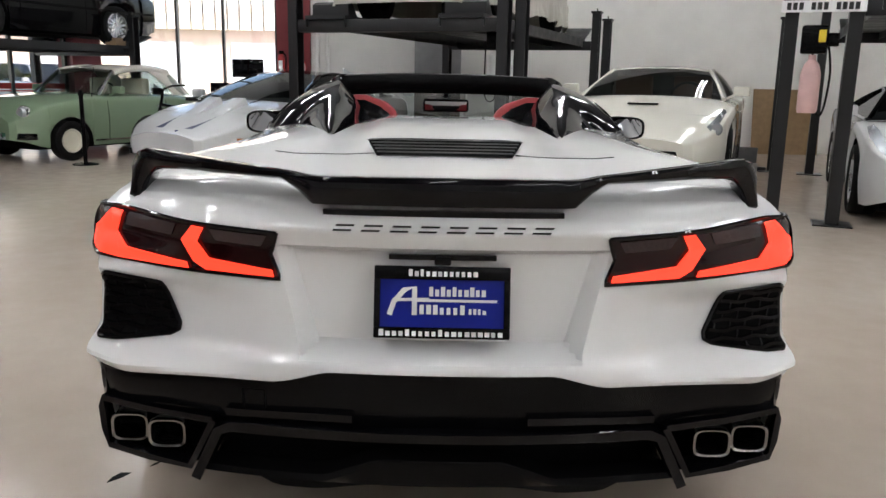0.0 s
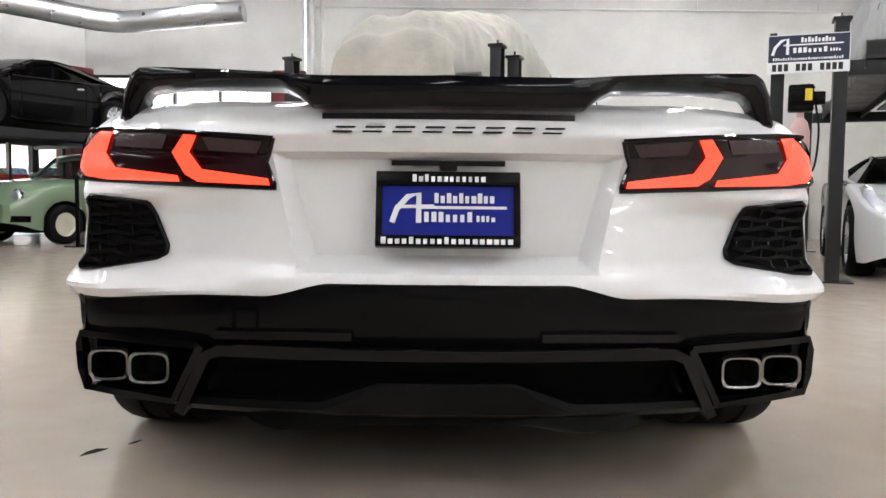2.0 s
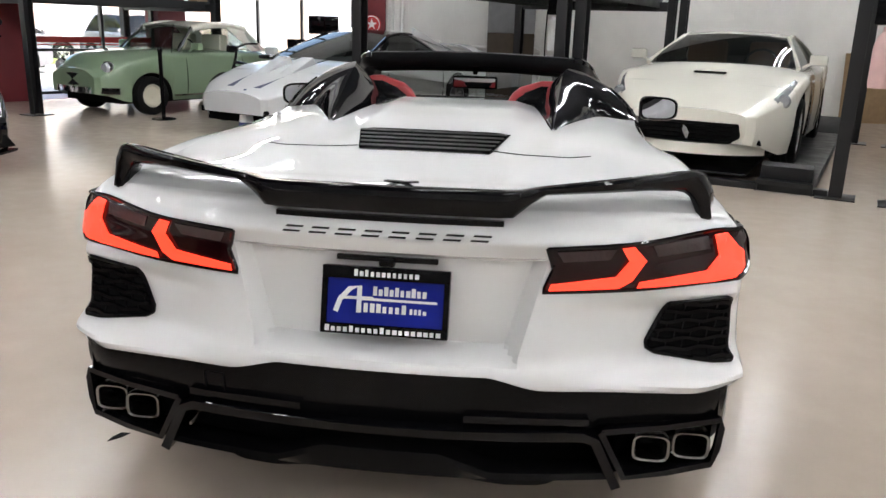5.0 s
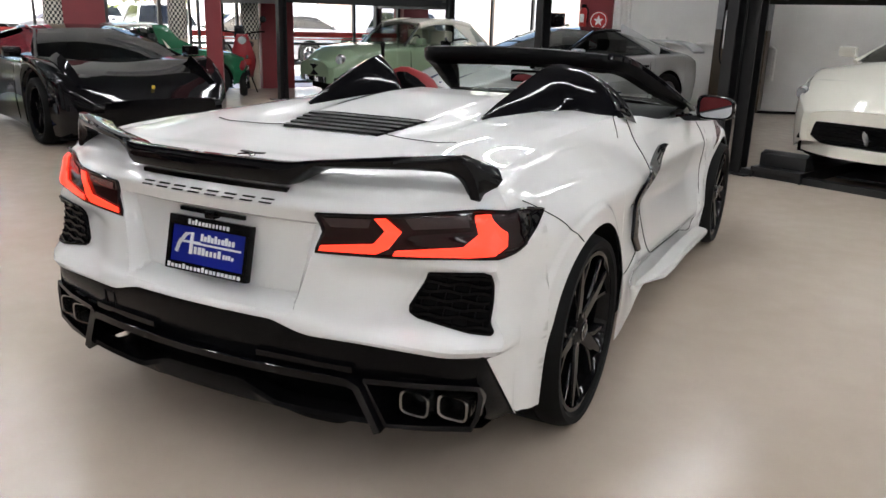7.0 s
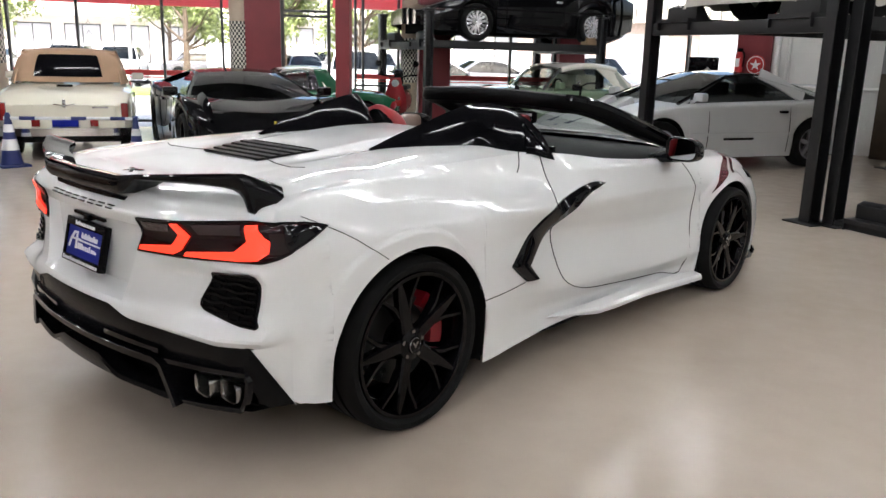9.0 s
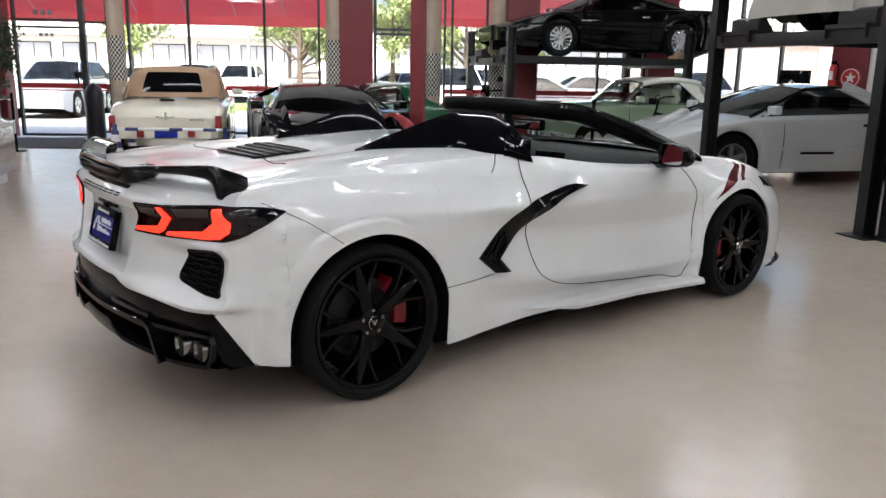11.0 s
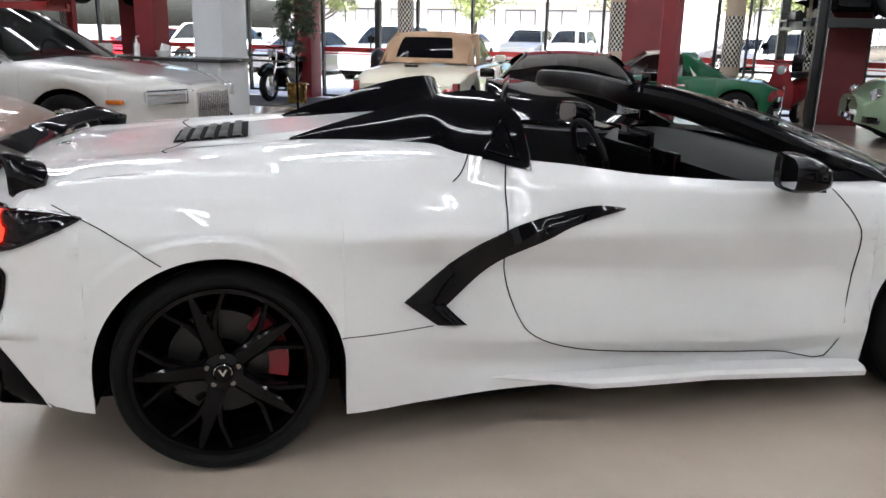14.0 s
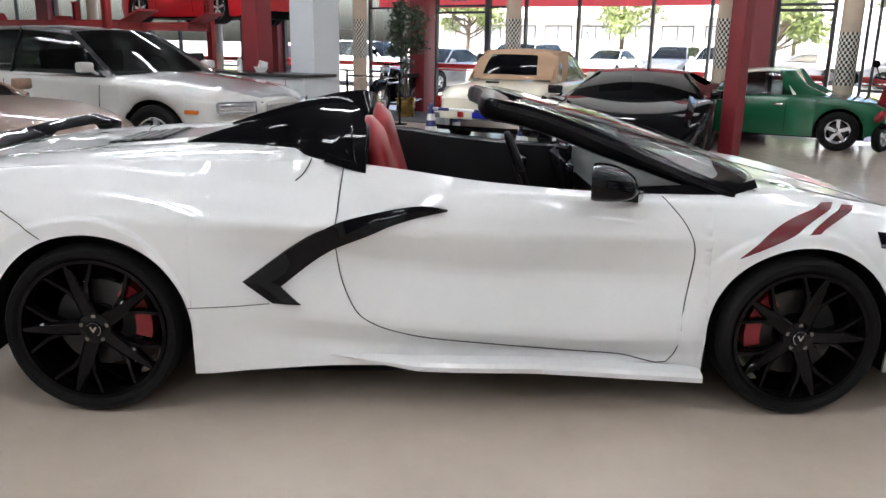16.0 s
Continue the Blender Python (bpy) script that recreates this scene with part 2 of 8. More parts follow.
M_FLOOR = floor_material()
M_CRACK = mat("worn_floor_line", (0.27, 0.235, 0.19), rough=0.4, vary=0.2)
M_BRONZE = mat("bronze_satin_paint", (0.20, 0.12, 0.085), rough=0.32, metal=0.5, coat=0.6, vary=0.05)
M_GREYVAN = mat("pale_grey_van_paint", (0.70, 0.71, 0.74), rough=0.5, vary=0.05)
M_FARWALL = mat("far_pale_wall", (0.74, 0.70, 0.66), rough=0.9, vary=0.08)
# far panes are pale: the bright haze outside is put into their colour
M_FARGLASS = mat("far_dark_glass", (0.44, 0.45, 0.50), rough=0.15, vary=0.1)
M_GRASS = mat("lawn_grass", (0.18, 0.24, 0.07), rough=0.9, vary=0.3, scale=3)
M_SCOOTER = paint("scooter_red_paint", (0.20, 0.008, 0.014))
M_CHAIR = mat("black_chair_vinyl", (0.006, 0.006, 0.009), rough=0.35, bump=0.05, bump_scale=120)
M_BROWN = mat("brown_cabinet_wood", (0.055, 0.036, 0.02), rough=0.5, vary=0.2, scale=12)
M_WHITEPLASTIC = mat("white_plastic", (0.72, 0.72, 0.72), rough=0.4, vary=0.05)


# ---- mesh helpers ----
def thing(name, m, label, category, group="", kind=""):
    ob = new(name)
    ob.empty_display_size = 0.1
    ob.matrix_world = m
    return tagged(ob, label, category, group, kind)


def part(name, bm, material, parent=None, label="", smooth=True, sharp=35):
    me = bpy.data.meshes.new(name)
    bmesh.ops.recalc_face_normals(bm, faces=bm.faces)
    bm.to_mesh(me)
    bm.free()
    for mt in material if isinstance(material, (list, tuple)) else [material]:
        me.materials.append(mt)
    if smooth:
        me.shade_smooth()
        me.set_sharp_from_angle(angle=radians(sharp))
    ob = new(name, me)
    if parent:
        ob.parent = parent
    if label:
        ob["label"] = label
    return ob


def share(name, src, m, parent=None):
    ob = new(name, src.data)
    if parent:
        ob.parent = parent
    ob.matrix_local = m
    return ob


def box(lo, hi, bm=None, bevel=0.0, m=None, mi=0):
    own = bmesh.new()
    vs = [own.verts.new((x, y, z)) for x in (lo[0], hi[0]) for y in (lo[1], hi[1]) for z in (lo[2], hi[2])]
    for f in ((0, 1, 3, 2), (4, 6, 7, 5), (0, 4, 5, 1), (2, 3, 7, 6), (0, 2, 6, 4), (1, 5, 7, 3)):
        own.faces.new([vs[i] for i in f])
    if bevel:
        bmesh.ops.bevel(own, geom=own.edges[:], offset=bevel, segments=2, profile=0.6, affect="EDGES")
    return join(own, bm, m, mi)


def join(own, bm, m=None, mi=0):
    if m is not None:
        own.transform(m)
    for f in own.faces:
        if mi:
            f.material_index = mi
    if bm is None:
        return own
    tmp = bpy.data.meshes.new("tmp")
    own.to_mesh(tmp)
    own.free()
    bm.from_mesh(tmp)
    bpy.data.meshes.remove(tmp)
    return bm


def grid(rows, bm=None, closed=False, caps=False, m=None, mi=0):
    """A sheet through rows of points of equal length; closed joins each row's ends."""
    own = bmesh.new()
    vr = [[own.verts.new(p) for p in r] for r in rows]
    n = len(vr[0])
    for a, b in zip(vr, vr[1:]):
        for i in range(n if closed else n - 1):
            j = (i + 1) % n
            own.faces.new((a[i], a[j], b[j], b[i]))
    if caps:
        own.faces.new(vr[0][::-1])
        own.faces.new(vr[-1])
    bmesh.ops.remove_doubles(own, verts=own.verts[:], dist=1e-5)
    return join(own, bm, m, mi)


def lathe(profile, seg=32, axis="z", bm=None, m=None, mi=0):
    """profile: (radius, height) pairs, turned round the axis."""
    rows = []
    for k in range(seg + 1):
        a = 2 * math.pi * k / seg
        row = []
        for r, h in profile:
            p = (r * math.cos(a), r * math.sin(a), h)
            row.append(p if axis == "z" else (p[2], p[0], p[1]) if axis == "x" else (p[0], p[2], p[1]))
        rows.append(row)
    return grid(rows, bm, m=m, mi=mi)


def tube(path, r, seg=8, bm=None, m=None, mi=0, cap=True):
    path = [Vector(p) for p in path]
    rad = r if isinstance(r, (list, tuple)) else [r] * len(path)
    rows, up = [], None
    for i, p in enumerate(path):
        d = (path[min(i + 1, len(path) - 1)] - path[max(i - 1, 0)]).normalized()
        if up is None:
            up = d.orthogonal().normalized()
        up = (up - d * up.dot(d)).normalized()
        side = d.cross(up)
        rows.append([p + (up * math.cos(2 * math.pi * k / seg) + side * math.sin(2 * math.pi * k / seg)) * rad[i] for k in range(seg)])
    return grid(rows, bm, closed=True, caps=cap, m=m, mi=mi)


def strip(path, w, h, up=(0, 0, 1), bm=None, m=None, mi=0):
    """A flat bar of width w (across up) and height h along a path."""
    path, up = [Vector(p) for p in path], Vector(up)
    rows = []
    for i, p in enumerate(path):
        d = (path[min(i + 1, len(path) - 1)] - path[max(i - 1, 0)]).normalized()
        s = d.cross(up).normalized()
        u = s.cross(d)
        rows.append([p + s * a * w / 2 + u * b * h / 2 for a, b in ((-1, -1), (1, -1), (1, 1), (-1, 1))])
    return grid(rows, bm, closed=True, caps=True, m=m, mi=mi)


def prism(poly, lo, hi, axis="x", bm=None, bevel=0.0, m=None, mi=0):
    """A 2D outline pushed from lo to hi along the axis. axis x: (y, z); y: (x, z); z: (x, y)."""
    own = bmesh.new()
    put = {"x": lambda a, b, c: (c, a, b), "y": lambda a, b, c: (a, c, b), "z": lambda a, b, c: (a, b, c)}[axis]
    lower = [own.verts.new(put(a, b, lo)) for a, b in poly]
    upper = [own.verts.new(put(a, b, hi)) for a, b in poly]
    caps = [own.faces.new(lower), own.faces.new(upper[::-1])]
    for f in caps:
        f.normal_update()
    if len(poly) > 4:
        bmesh.ops.triangulate(own, faces=caps, ngon_method="EAR_CLIP")
    for i in range(len(poly)):
        j = (i + 1) % len(poly)
        own.faces.new((lower[i], upper[i], upper[j], lower[j]))
    if bevel:
        bmesh.ops.bevel(own, geom=own.edges[:], offset=bevel, segments=2, profile=0.6, affect="EDGES")
    return join(own, bm, m, mi)


def curve_at(keys, t):
    """Smooth value between keys of (t, value...): Hermite with flattened overshoot."""
    ts = [k[0] for k in keys]
    if t <= ts[0]:
        return np.array(keys[0][1:], float)
    if t >= ts[-1]:
        return np.array(keys[-1][1:], float)
    i = max(k for k in range(len(ts) - 1) if ts[k] <= t)
    v = [np.array(k[1:], float) for k in keys]

    def slope(j):
        if j == 0 or j == len(ts) - 1:
            a, b = (0, 1) if j == 0 else (j - 1, j)
            return (v[b] - v[a]) / (ts[b] - ts[a])
        l, r = (v[j] - v[j - 1]) / (ts[j] - ts[j - 1]), (v[j + 1] - v[j]) / (ts[j + 1] - ts[j])
        return np.where(l * r > 0, 2 * l * r / np.where(np.abs(l + r) < 1e-9, 1, l + r), 0)

    h = ts[i + 1] - ts[i]
    s = (t - ts[i]) / h
    return (2 * s**3 - 3 * s * s + 1) * v[i] + (s**3 - 2 * s * s + s) * h * slope(i) + (3 * s * s - 2 * s**3) * v[i + 1] + (s**3 - s * s) * h * slope(i + 1)


def spline(points, n, closed=False):
    """n points on a Catmull-Rom line through the points."""
    p = [Vector(q) for q in points]
    k = len(p)
    out = []
    span = k if closed else k - 1
    for q in range(n):
        u = span * q / (n if closed else n - 1)
        i = min(int(u), span - 1)
        f = u - i
        get = (lambda j: p[j % k]) if closed else (lambda j: p[max(0, min(k - 1, j))])
        a, b, c, d = get(i - 1), get(i), get(i + 1), get(i + 2)
        out.append(0.5 * ((2 * b) + (c - a) * f + (2 * a - 5 * b + 4 * c - d) * f * f + (3 * b - a - 3 * c + d) * f**3))
    return out


def mirror_x(bm):
    """The same mesh with its mirror image in x."""
    tmp = bmesh.new()
    me = bpy.data.meshes.new("tmp")
    bm.to_mesh(me)
    tmp.from_mesh(me)
    bpy.data.meshes.remove(me)
    tmp.transform(Matrix.Diagonal((-1, 1, 1, 1)))
    return join(tmp, bm)


def flipped(bm):
    bm.transform(Matrix.Diagonal((-1, 1, 1, 1)))
    return bm


def word_bars(x0, x1, z0, z1, y0, y1, n, seed, bm=None):
    """A row of n plain upright blocks of uneven height, the size of a line of print."""
    rnd = random.Random(seed)
    own = bmesh.new() if bm is None else bm
    p = (x1 - x0) / n
    for k in range(n):
        top = z1 if k == 0 or rnd.random() < 0.25 else z0 + (z1 - z0) * 0.72
        w = p * rnd.uniform(0.55, 0.78)
        a = x0 + p * k
        box((a, y0, z0), (a + w, y1, top), own)
    return own


# ---- wheels ----
def tyre_mesh(r, rim_r, w):
    h = w / 2
    prof = [(rim_r, -h * 0.80), (rim_r + (r - rim_r) * 0.35, -h * 0.99), (rim_r + (r - rim_r) * 0.7, -h), (r * 0.975, -h * 0.88), (r * 0.996, -h * 0.7)]
    for g in (-0.42, 0.0, 0.42):
        prof += [(r, h * (g - 0.13)), (r, h * (g - 0.06)), (r - 0.008, h * (g - 0.05)), (r - 0.008, h * (g + 0.05)), (r, h * (g + 0.06)), (r, h * (g + 0.13))]
    prof += [(r * 0.996, h * 0.7), (r * 0.975, h * 0.88), (rim_r + (r - rim_r) * 0.7, h), (rim_r + (r - rim_r) * 0.35, h * 0.99), (rim_r, h * 0.80)]
    return lathe(prof, 56, "x")


def wheel_simple(parent, at, r, w, rim_r, spokes, rim_mat, outward, style="spoke"):
    """A road wheel at a place, its outer face towards outward (+1 or -1) in x."""
    wh = part("wheel", tyre_mesh(r, rim_r, w), M_TYRE, parent)
    wh.matrix_local = Matrix.Translation(at) @ Matrix.Diagonal((outward, 1, 1, 1))
    h = w / 2
    bm = lathe([(rim_r, h * 0.8), (rim_r * 0.97, h * 0.86), (rim_r * 0.91, h * 0.8), (rim_r * 0.88, h * 0.3), (rim_r * 0.86, -h * 0.7), (rim_r, -h * 0.8)], 40, "x")
    if style == "disc":
        lathe([(0, h * 0.62), (rim_r * 0.3, h * 0.62), (rim_r * 0.45, h * 0.5), (rim_r * 0.8, h * 0.55), (rim_r * 0.9, h * 0.75)], 40, "x", bm)
    else:
        for k in range(spokes):
            a = 2 * math.pi * k / spokes + 0.3
            wd = rim_r * (0.16 if spokes > 7 else 0.28)
            own = box((h * 0.25, rim_r * 0.16, -wd / 2), (h * 0.62, rim_r * 0.92, wd / 2), bevel=0.008)
            join(own, bm, Matrix.Rotation(a, 4, "X"))
    part("rim", bm, rim_mat, wh)
    cap = lathe([(0, h * 0.72), (rim_r * 0.16, h * 0.70), (rim_r * 0.2, h * 0.5), (rim_r * 0.24, h * 0.2)], 24, "x")
    part("hub_cap", cap, rim_mat, wh)
    back = lathe([(0, h * 0.1), (rim_r * 0.7, h * 0.1), (rim_r * 0.7, 0), (0, 0)], 32, "x")
    part("brake_disc", back, M_DISC, wh)
    return wh


def smooth01(a, b, v):
    t = min(1.0, max(0.0, (v - a) / (b - a)))
    return t * t * (3 - 2 * t)


# ---- the room ----
S0, SX, SY = Vector((-13.02, 4.57, 0)), Vector((0.555, 0.832, 0)).normalized(), Vector((-0.832, 0.555, 0)).normalized()
FRONT = Matrix(((SX.x, SY.x, 0, S0.x), (SX.y, SY.y, 0, S0.y), (0, 0, 1, 0), (0, 0, 0, 1)))  # x along the shop front, y outwards
BACK_Y, CEIL_Z, EAST_X, SOUTH_Y = 14.5, 4.7, 9.5, -11.0
CORNER = (-6.4, 14.5)
WEST = tuple((S0 - SX * 19)[:2])


def setting(name, bm, material, label, category, smooth=False):
    return tagged(part(name, bm, material, None, "", smooth), label, category, kind="structure")


room = [(CORNER[0], CORNER[1]), (EAST_X, BACK_Y), (EAST_X, WEST[1] - 0.4), (WEST[0], WEST[1] - 0.4), WEST]
setting("floor", prism(room, -0.1, 0.0, "z"), M_FLOOR, "polished beige epoxy showroom floor with faint cracks", "floor")
setting("ceiling", prism(room, CEIL_Z, CEIL_Z + 0.15, "z"), M_CEIL, "dark grey open showroom ceiling", "ceiling")
ground = bmesh.new()
for x, y in ((-900, -900), (900, -900), (900, 900), (-900, 900)):
    ground.verts.new((x, y, -0.12))
ground.faces.new(ground.verts[:])
setting("ground", ground, M_ASPHALT, "grey asphalt car park ground", "ground")

# back wall of painted block: window bay on the west, blank block wall on the east
bm = box((-6.5, BACK_Y, 2.85), (-3.02, BACK_Y + 0.25, CEIL_Z))
box((-6.5, BACK_Y, 0), (-3.02, BACK_Y + 0.25, 0.12), bm)
box((-2.42, BACK_Y, 0), (EAST_X, BACK_Y + 0.25, CEIL_Z), bm)
box((-3.04, BACK_Y - 0.06, 2.95), (-2.48, BACK_Y + 0.25, CEIL_Z), bm)
wall_n = setting("wall_north", bm, M_WALL, "white painted concrete block wall with a window bay", "wall")
setting("wall_east", box((EAST_X, SOUTH_Y, 0), (EAST_X + 0.2, BACK_Y + 0.25, CEIL_Z)), M_WALL, "white painted block wall", "wall")
setting("wall_south", box((WEST[0], SOUTH_Y - 0.2, 0), (EAST_X + 0.2, SOUTH_Y, CEIL_Z)), M_WALL, "white painted block wall", "wall")
setting("wall_west", box((-19.2, 0.0, 2.9), (11.95, 0.25, CEIL_Z), m=FRONT), M_WALL, "white wall band above the shop windows", "wall")

# a joint pattern of block courses on the blank part of the back wall
bm = bmesh.new()
for k in range(23):
    z0 = 0.02 + k * 0.2
    for j in range(-1, 30):
        x0 = -2.40 + j * 0.4 + (0.2 if k % 2 else 0)
        a, b = max(x0, -2.40), min(x0 + 0.392, EAST_X - 0.02)
        if b - a > 0.03:
            d = 0.006 + 0.002 * random.random()
            box((a, BACK_Y - d, z0), (b, BACK_Y + 0.01, z0 + 0.192), bm)
blocks = part("block_course", bm, M_WALL, wall_n, "", False)
tagged(blocks, kind="stuff")

# pipes along the back wall
bm = tube([(-2.4, BACK_Y - 0.05, 4.09), (EAST_X, BACK_Y - 0.05, 4.09)], 0.022, 8)
for x in np.arange(-2.0, 9, 2.2):
    tube([(x, BACK_Y - 0.05, 4.09), (x, BACK_Y - 0.05, CEIL_Z)], 0.012, 6, bm)
tagged(part("conduit", bm, M_WALL), "white painted electrical conduit along the block wall", "conduit", kind="structure")
bm = tube([(-2.3, BACK_Y - 0.06, 1.04), (0.3, BACK_Y - 0.06, 1.04), (0.35, BACK_Y - 0.06, 1.0), (0.35, BACK_Y - 0.06, 0.5)], 0.03, 8)
box((-1.6, BACK_Y - 0.14, 0.98), (-1.42, BACK_Y - 0.02, 1.14), bm, 0.01)
tagged(part("wall_pipe", bm, M_WALL), "white painted pipe with a junction box on the wall", "pipe", kind="structure")
bm = tube([(-2.3, BACK_Y - 0.1, 0.2), (-2.3, BACK_Y - 0.1, 4.6)], 0.05, 10)
tube([(-2.12, BACK_Y - 0.08, 0.2), (-2.12, BACK_Y - 0.08, 4.6)], 0.035, 10, bm)
tagged(part("riser_pipe", bm, M_WALL), "white painted riser pipes beside the column", "pipe", kind="structure")


# ---- shop front ----
def column(name, s0, s1, d0, d1, z1, material, label, m=FRONT, z0=0.0):
    return setting(name, box((s0, d0, z0), (s1, d1, z1), bevel=0.01, m=m), material, label, "column")


column("column_1", -1.16, -0.78, -0.16, 0.25, 2.95, M_REDCOL, "dark red painted square column beside the entrance")
column("column_2", 5.42, 6.07, -0.12, 0.25, 2.95, M_REDCOL, "dark red painted wide column in the shop front")
column("column_3", 8.68, 9.29, -0.12, 0.25, 2.95, M_REDCOL, "dark red painted wide column in the shop front")
column("column_4", 11.55, 12.1, -0.12, 0.35, 2.95, M_REDCOL, "dark red painted corner column")
setting("column_5", box((-3.02, BACK_Y - 0.06, 0), (-2.42, BACK_Y + 0.25, 2.95), bevel=0.01), M_REDCOL, "dark red painted column at the end of the windows", "column")
column("column_6", -5.6, -5.0, -0.12, 0.25, 2.95, M_REDCOL, "dark red painted wide column in the shop front")
column("column_7", -10.6, -10.0, -0.12, 0.25, 2.95, M_REDCOL, "dark red painted wide column in the shop front")
column("column_8", -14.8, -14.2, -0.12, 0.25, 2.95, M_REDCOL, "dark red painted wide column in the shop front")


def check_column(s, i):
    """A round tan column with a band of black and white checks."""
    col = tagged(part("column_%d" % i, lathe([(0.155, 0), (0.155, 2.95)], 24, "z", m=FRONT @ Matrix.Translation((s, -0.02, 0))), M_TANCOL), "tan plaster round column with a checkered band", "column", kind="structure")
    bm, n, h = bmesh.new(), 28, 0.0485
    for r in range(17):
        for k in range(n):
            a0, a1 = 2 * math.pi * k / n, 2 * math.pi * (k + 1) / n
            z0 = (0.88 if s > 6 else 1.09) + r * h
            vs = [bm.verts.new((0.158 * math.cos(a), 0.158 * math.sin(a), z)) for a, z in ((a0, z0), (a1, z0), (a1, z0 + h), (a0, z0 + h))]
            bm.faces.new(vs).material_index = (r + k) % 2
    bm.transform(FRONT @ Matrix.Translation((s, -0.02, 0)))
    part("checker_band", bm, [M_CHECKB, M_CHECKW], col, "black and white checkered band", False)


for i, s in enumerate((1.24, 5.31, 7.24, 8.5, -2.6, -7.2, -12.2)):
    check_column(s, 10 + i)


def window(name, s0, s1, z0, z1, bars, rails, m=FRONT, door=False, stripe=True):
    """A glazed bay: black frame with uprights at bars and rails at heights, a pane in each light."""
    w = 0.045
    frame_bm = bmesh.new()
    for s in (s0 + w / 2, *bars, s1 - w / 2):
        box((s - w / 2, 0.06, z0), (s + w / 2, 0.16, z1), frame_bm, 0.004)
    for z in (z0 + w / 2, *rails, z1 - w / 2):
        box((s0 + w, 0.063, z - w / 2), (s1 - w, 0.157, z + w / 2), frame_bm, 0.004)
    frame_bm.transform(m)
    ob = setting(name, frame_bm, M_FRAME, "black aluminium framed %s with clear panes" % ("glass entrance door" if door else "shop window"), "door" if door else "window")
    xs = [s0 + w / 2, *bars, s1 - w / 2]
    zs = [z0 + w / 2, *rails, z1 - w / 2]
    for a, b in zip(xs, xs[1:]):
        for c, d in zip(zs, zs[1:]):
            p = part("pane", box((a + 0.02, 0.108, c + 0.02), (b - 0.02, 0.112, d - 0.02), m=m), M_CLEAR, ob, "", False)
            p.visible_shadow = False
    if stripe:
        bm = bmesh.new()
        for z in (0.888, 0.970):
            for a, b in zip(xs, xs[1:]):
                h = 0.048 if z > 0.95 else 0.011
                box((a + 0.024, 0.103, z - h), (b - 0.024, 0.106, z + h), bm)
        bm.transform(m)
        part("decal_stripe", bm, M_REDRUBBER, ob, "red stripe on the glass", False)
    return ob


window("window_1", 1.42, 5.05, 0.08, 2.9, (2.56, 3.99), (0.80,))
window("window_2", 7.45, 8.33, 0.08, 2.9, (7.62,), (0.80,))
window("window_3", 9.3, 11.55, 0.08, 2.9, (10.58,), (0.80,))
window("window_4", -4.98, -2.78, 0.08, 2.9, (-3.6,), (0.80,))
window("window_5", -2.42, -1.52, 0.08, 2.9, (), (0.80, 2.15))
window("window_6", -9.98, -5.62, 0.08, 2.9, (-8.7, -7.4, -6.4), (0.80,))
window("window_7", -14.18, -10.62, 0.08, 2.9, (-13.0, -11.6), (0.80,))
window("window_8", -19.0, -14.82, 0.08, 2.9, (-17.8, -16.2), (0.80,))
window("window_9", -6.35, -3.03, 0.12, 2.85, (-4.83, -4.0), (), Matrix.Translation((0, BACK_Y, 0)), stripe=False)
door_1 = window("door_1", -0.66, 0.60, 0.02, 2.9, (0.56,), (2.05, 2.18), door=True)
window("window_10", 0.60, 1.08, 0.08, 2.9, (), (2.15,))
door_2 = window("door_2", 6.08, 7.0, 0.02, 2.9, (6.12, 6.96), (2.05, 2.14), door=True)
bm = tube([FRONT @ Vector(p) for p in ((0.5, 0.02, 0.95), (0.5, -0.04, 0.97), (0.5, -0.04, 1.25), (0.5, 0.02, 1.27))], 0.016, 8)
box((0.42, 0.0, 1.12), (0.55, 0.06, 1.24), bm, 0.01, FRONT)
part("push_handle", bm, M_FRAME, door_1, "black door pull and lock")
# the house number over the door and the lettering on the glass stand as plain bars
bm = bmesh.new()
for k in range(3):
    box((-0.28 + 0.13 * k, 0.100, 2.27), (-0.19 + 0.13 * k, 0.105, 2.36), bm)
    box((-0.20 + 0.10 * k, 0.100, 1.88), (-0.13 + 0.10 * k, 0.105, 1.95), bm)
bm.transform(FRONT)
part("number_bar", bm, M_GREYPLASTIC, door_1, "plain grey bars on the glass", False)
bm = bmesh.new()
s = 2.75
for k, wd in enumerate((0.16, 0.10, 0.10, 0.08, 0.05, 0.09, 0.04, 0.05, 0.04, 0.07, 0.0, 0.13, 0.09, 0.07, 0.09, 0.0, 0.12)):
    if wd:
        hh = 0.10 if k in (0, 11, 16, 4, 7, 8) else 0.05
        strip([(5.0 - (s - 2.75) - wd * 0.1, 0.1, 1.98 - hh * 0.4), (5.0 - (s - 2.75) - wd * 0.5, 0.1, 1.98 + hh), (5.0 - (s - 2.75) - wd, 0.1, 1.98 - hh * 0.4)], 0.012, 0.004, (0, 1, 0), bm)
    s += wd + 0.045
for k in range(3):
    strip([(2.70, 0.1, 1.78 - 0.17 * k), (2.74, 0.1, 1.86 - 0.17 * k), (2.79, 0.1, 1.77 - 0.17 * k)], 0.012, 0.004, (0, 1, 0), bm)
bm.transform(FRONT)
tagged(part("window_script", bm, M_SIGNBLACK, None, "", False), "thin black script strokes on the shop window", "lettering", kind="structure")

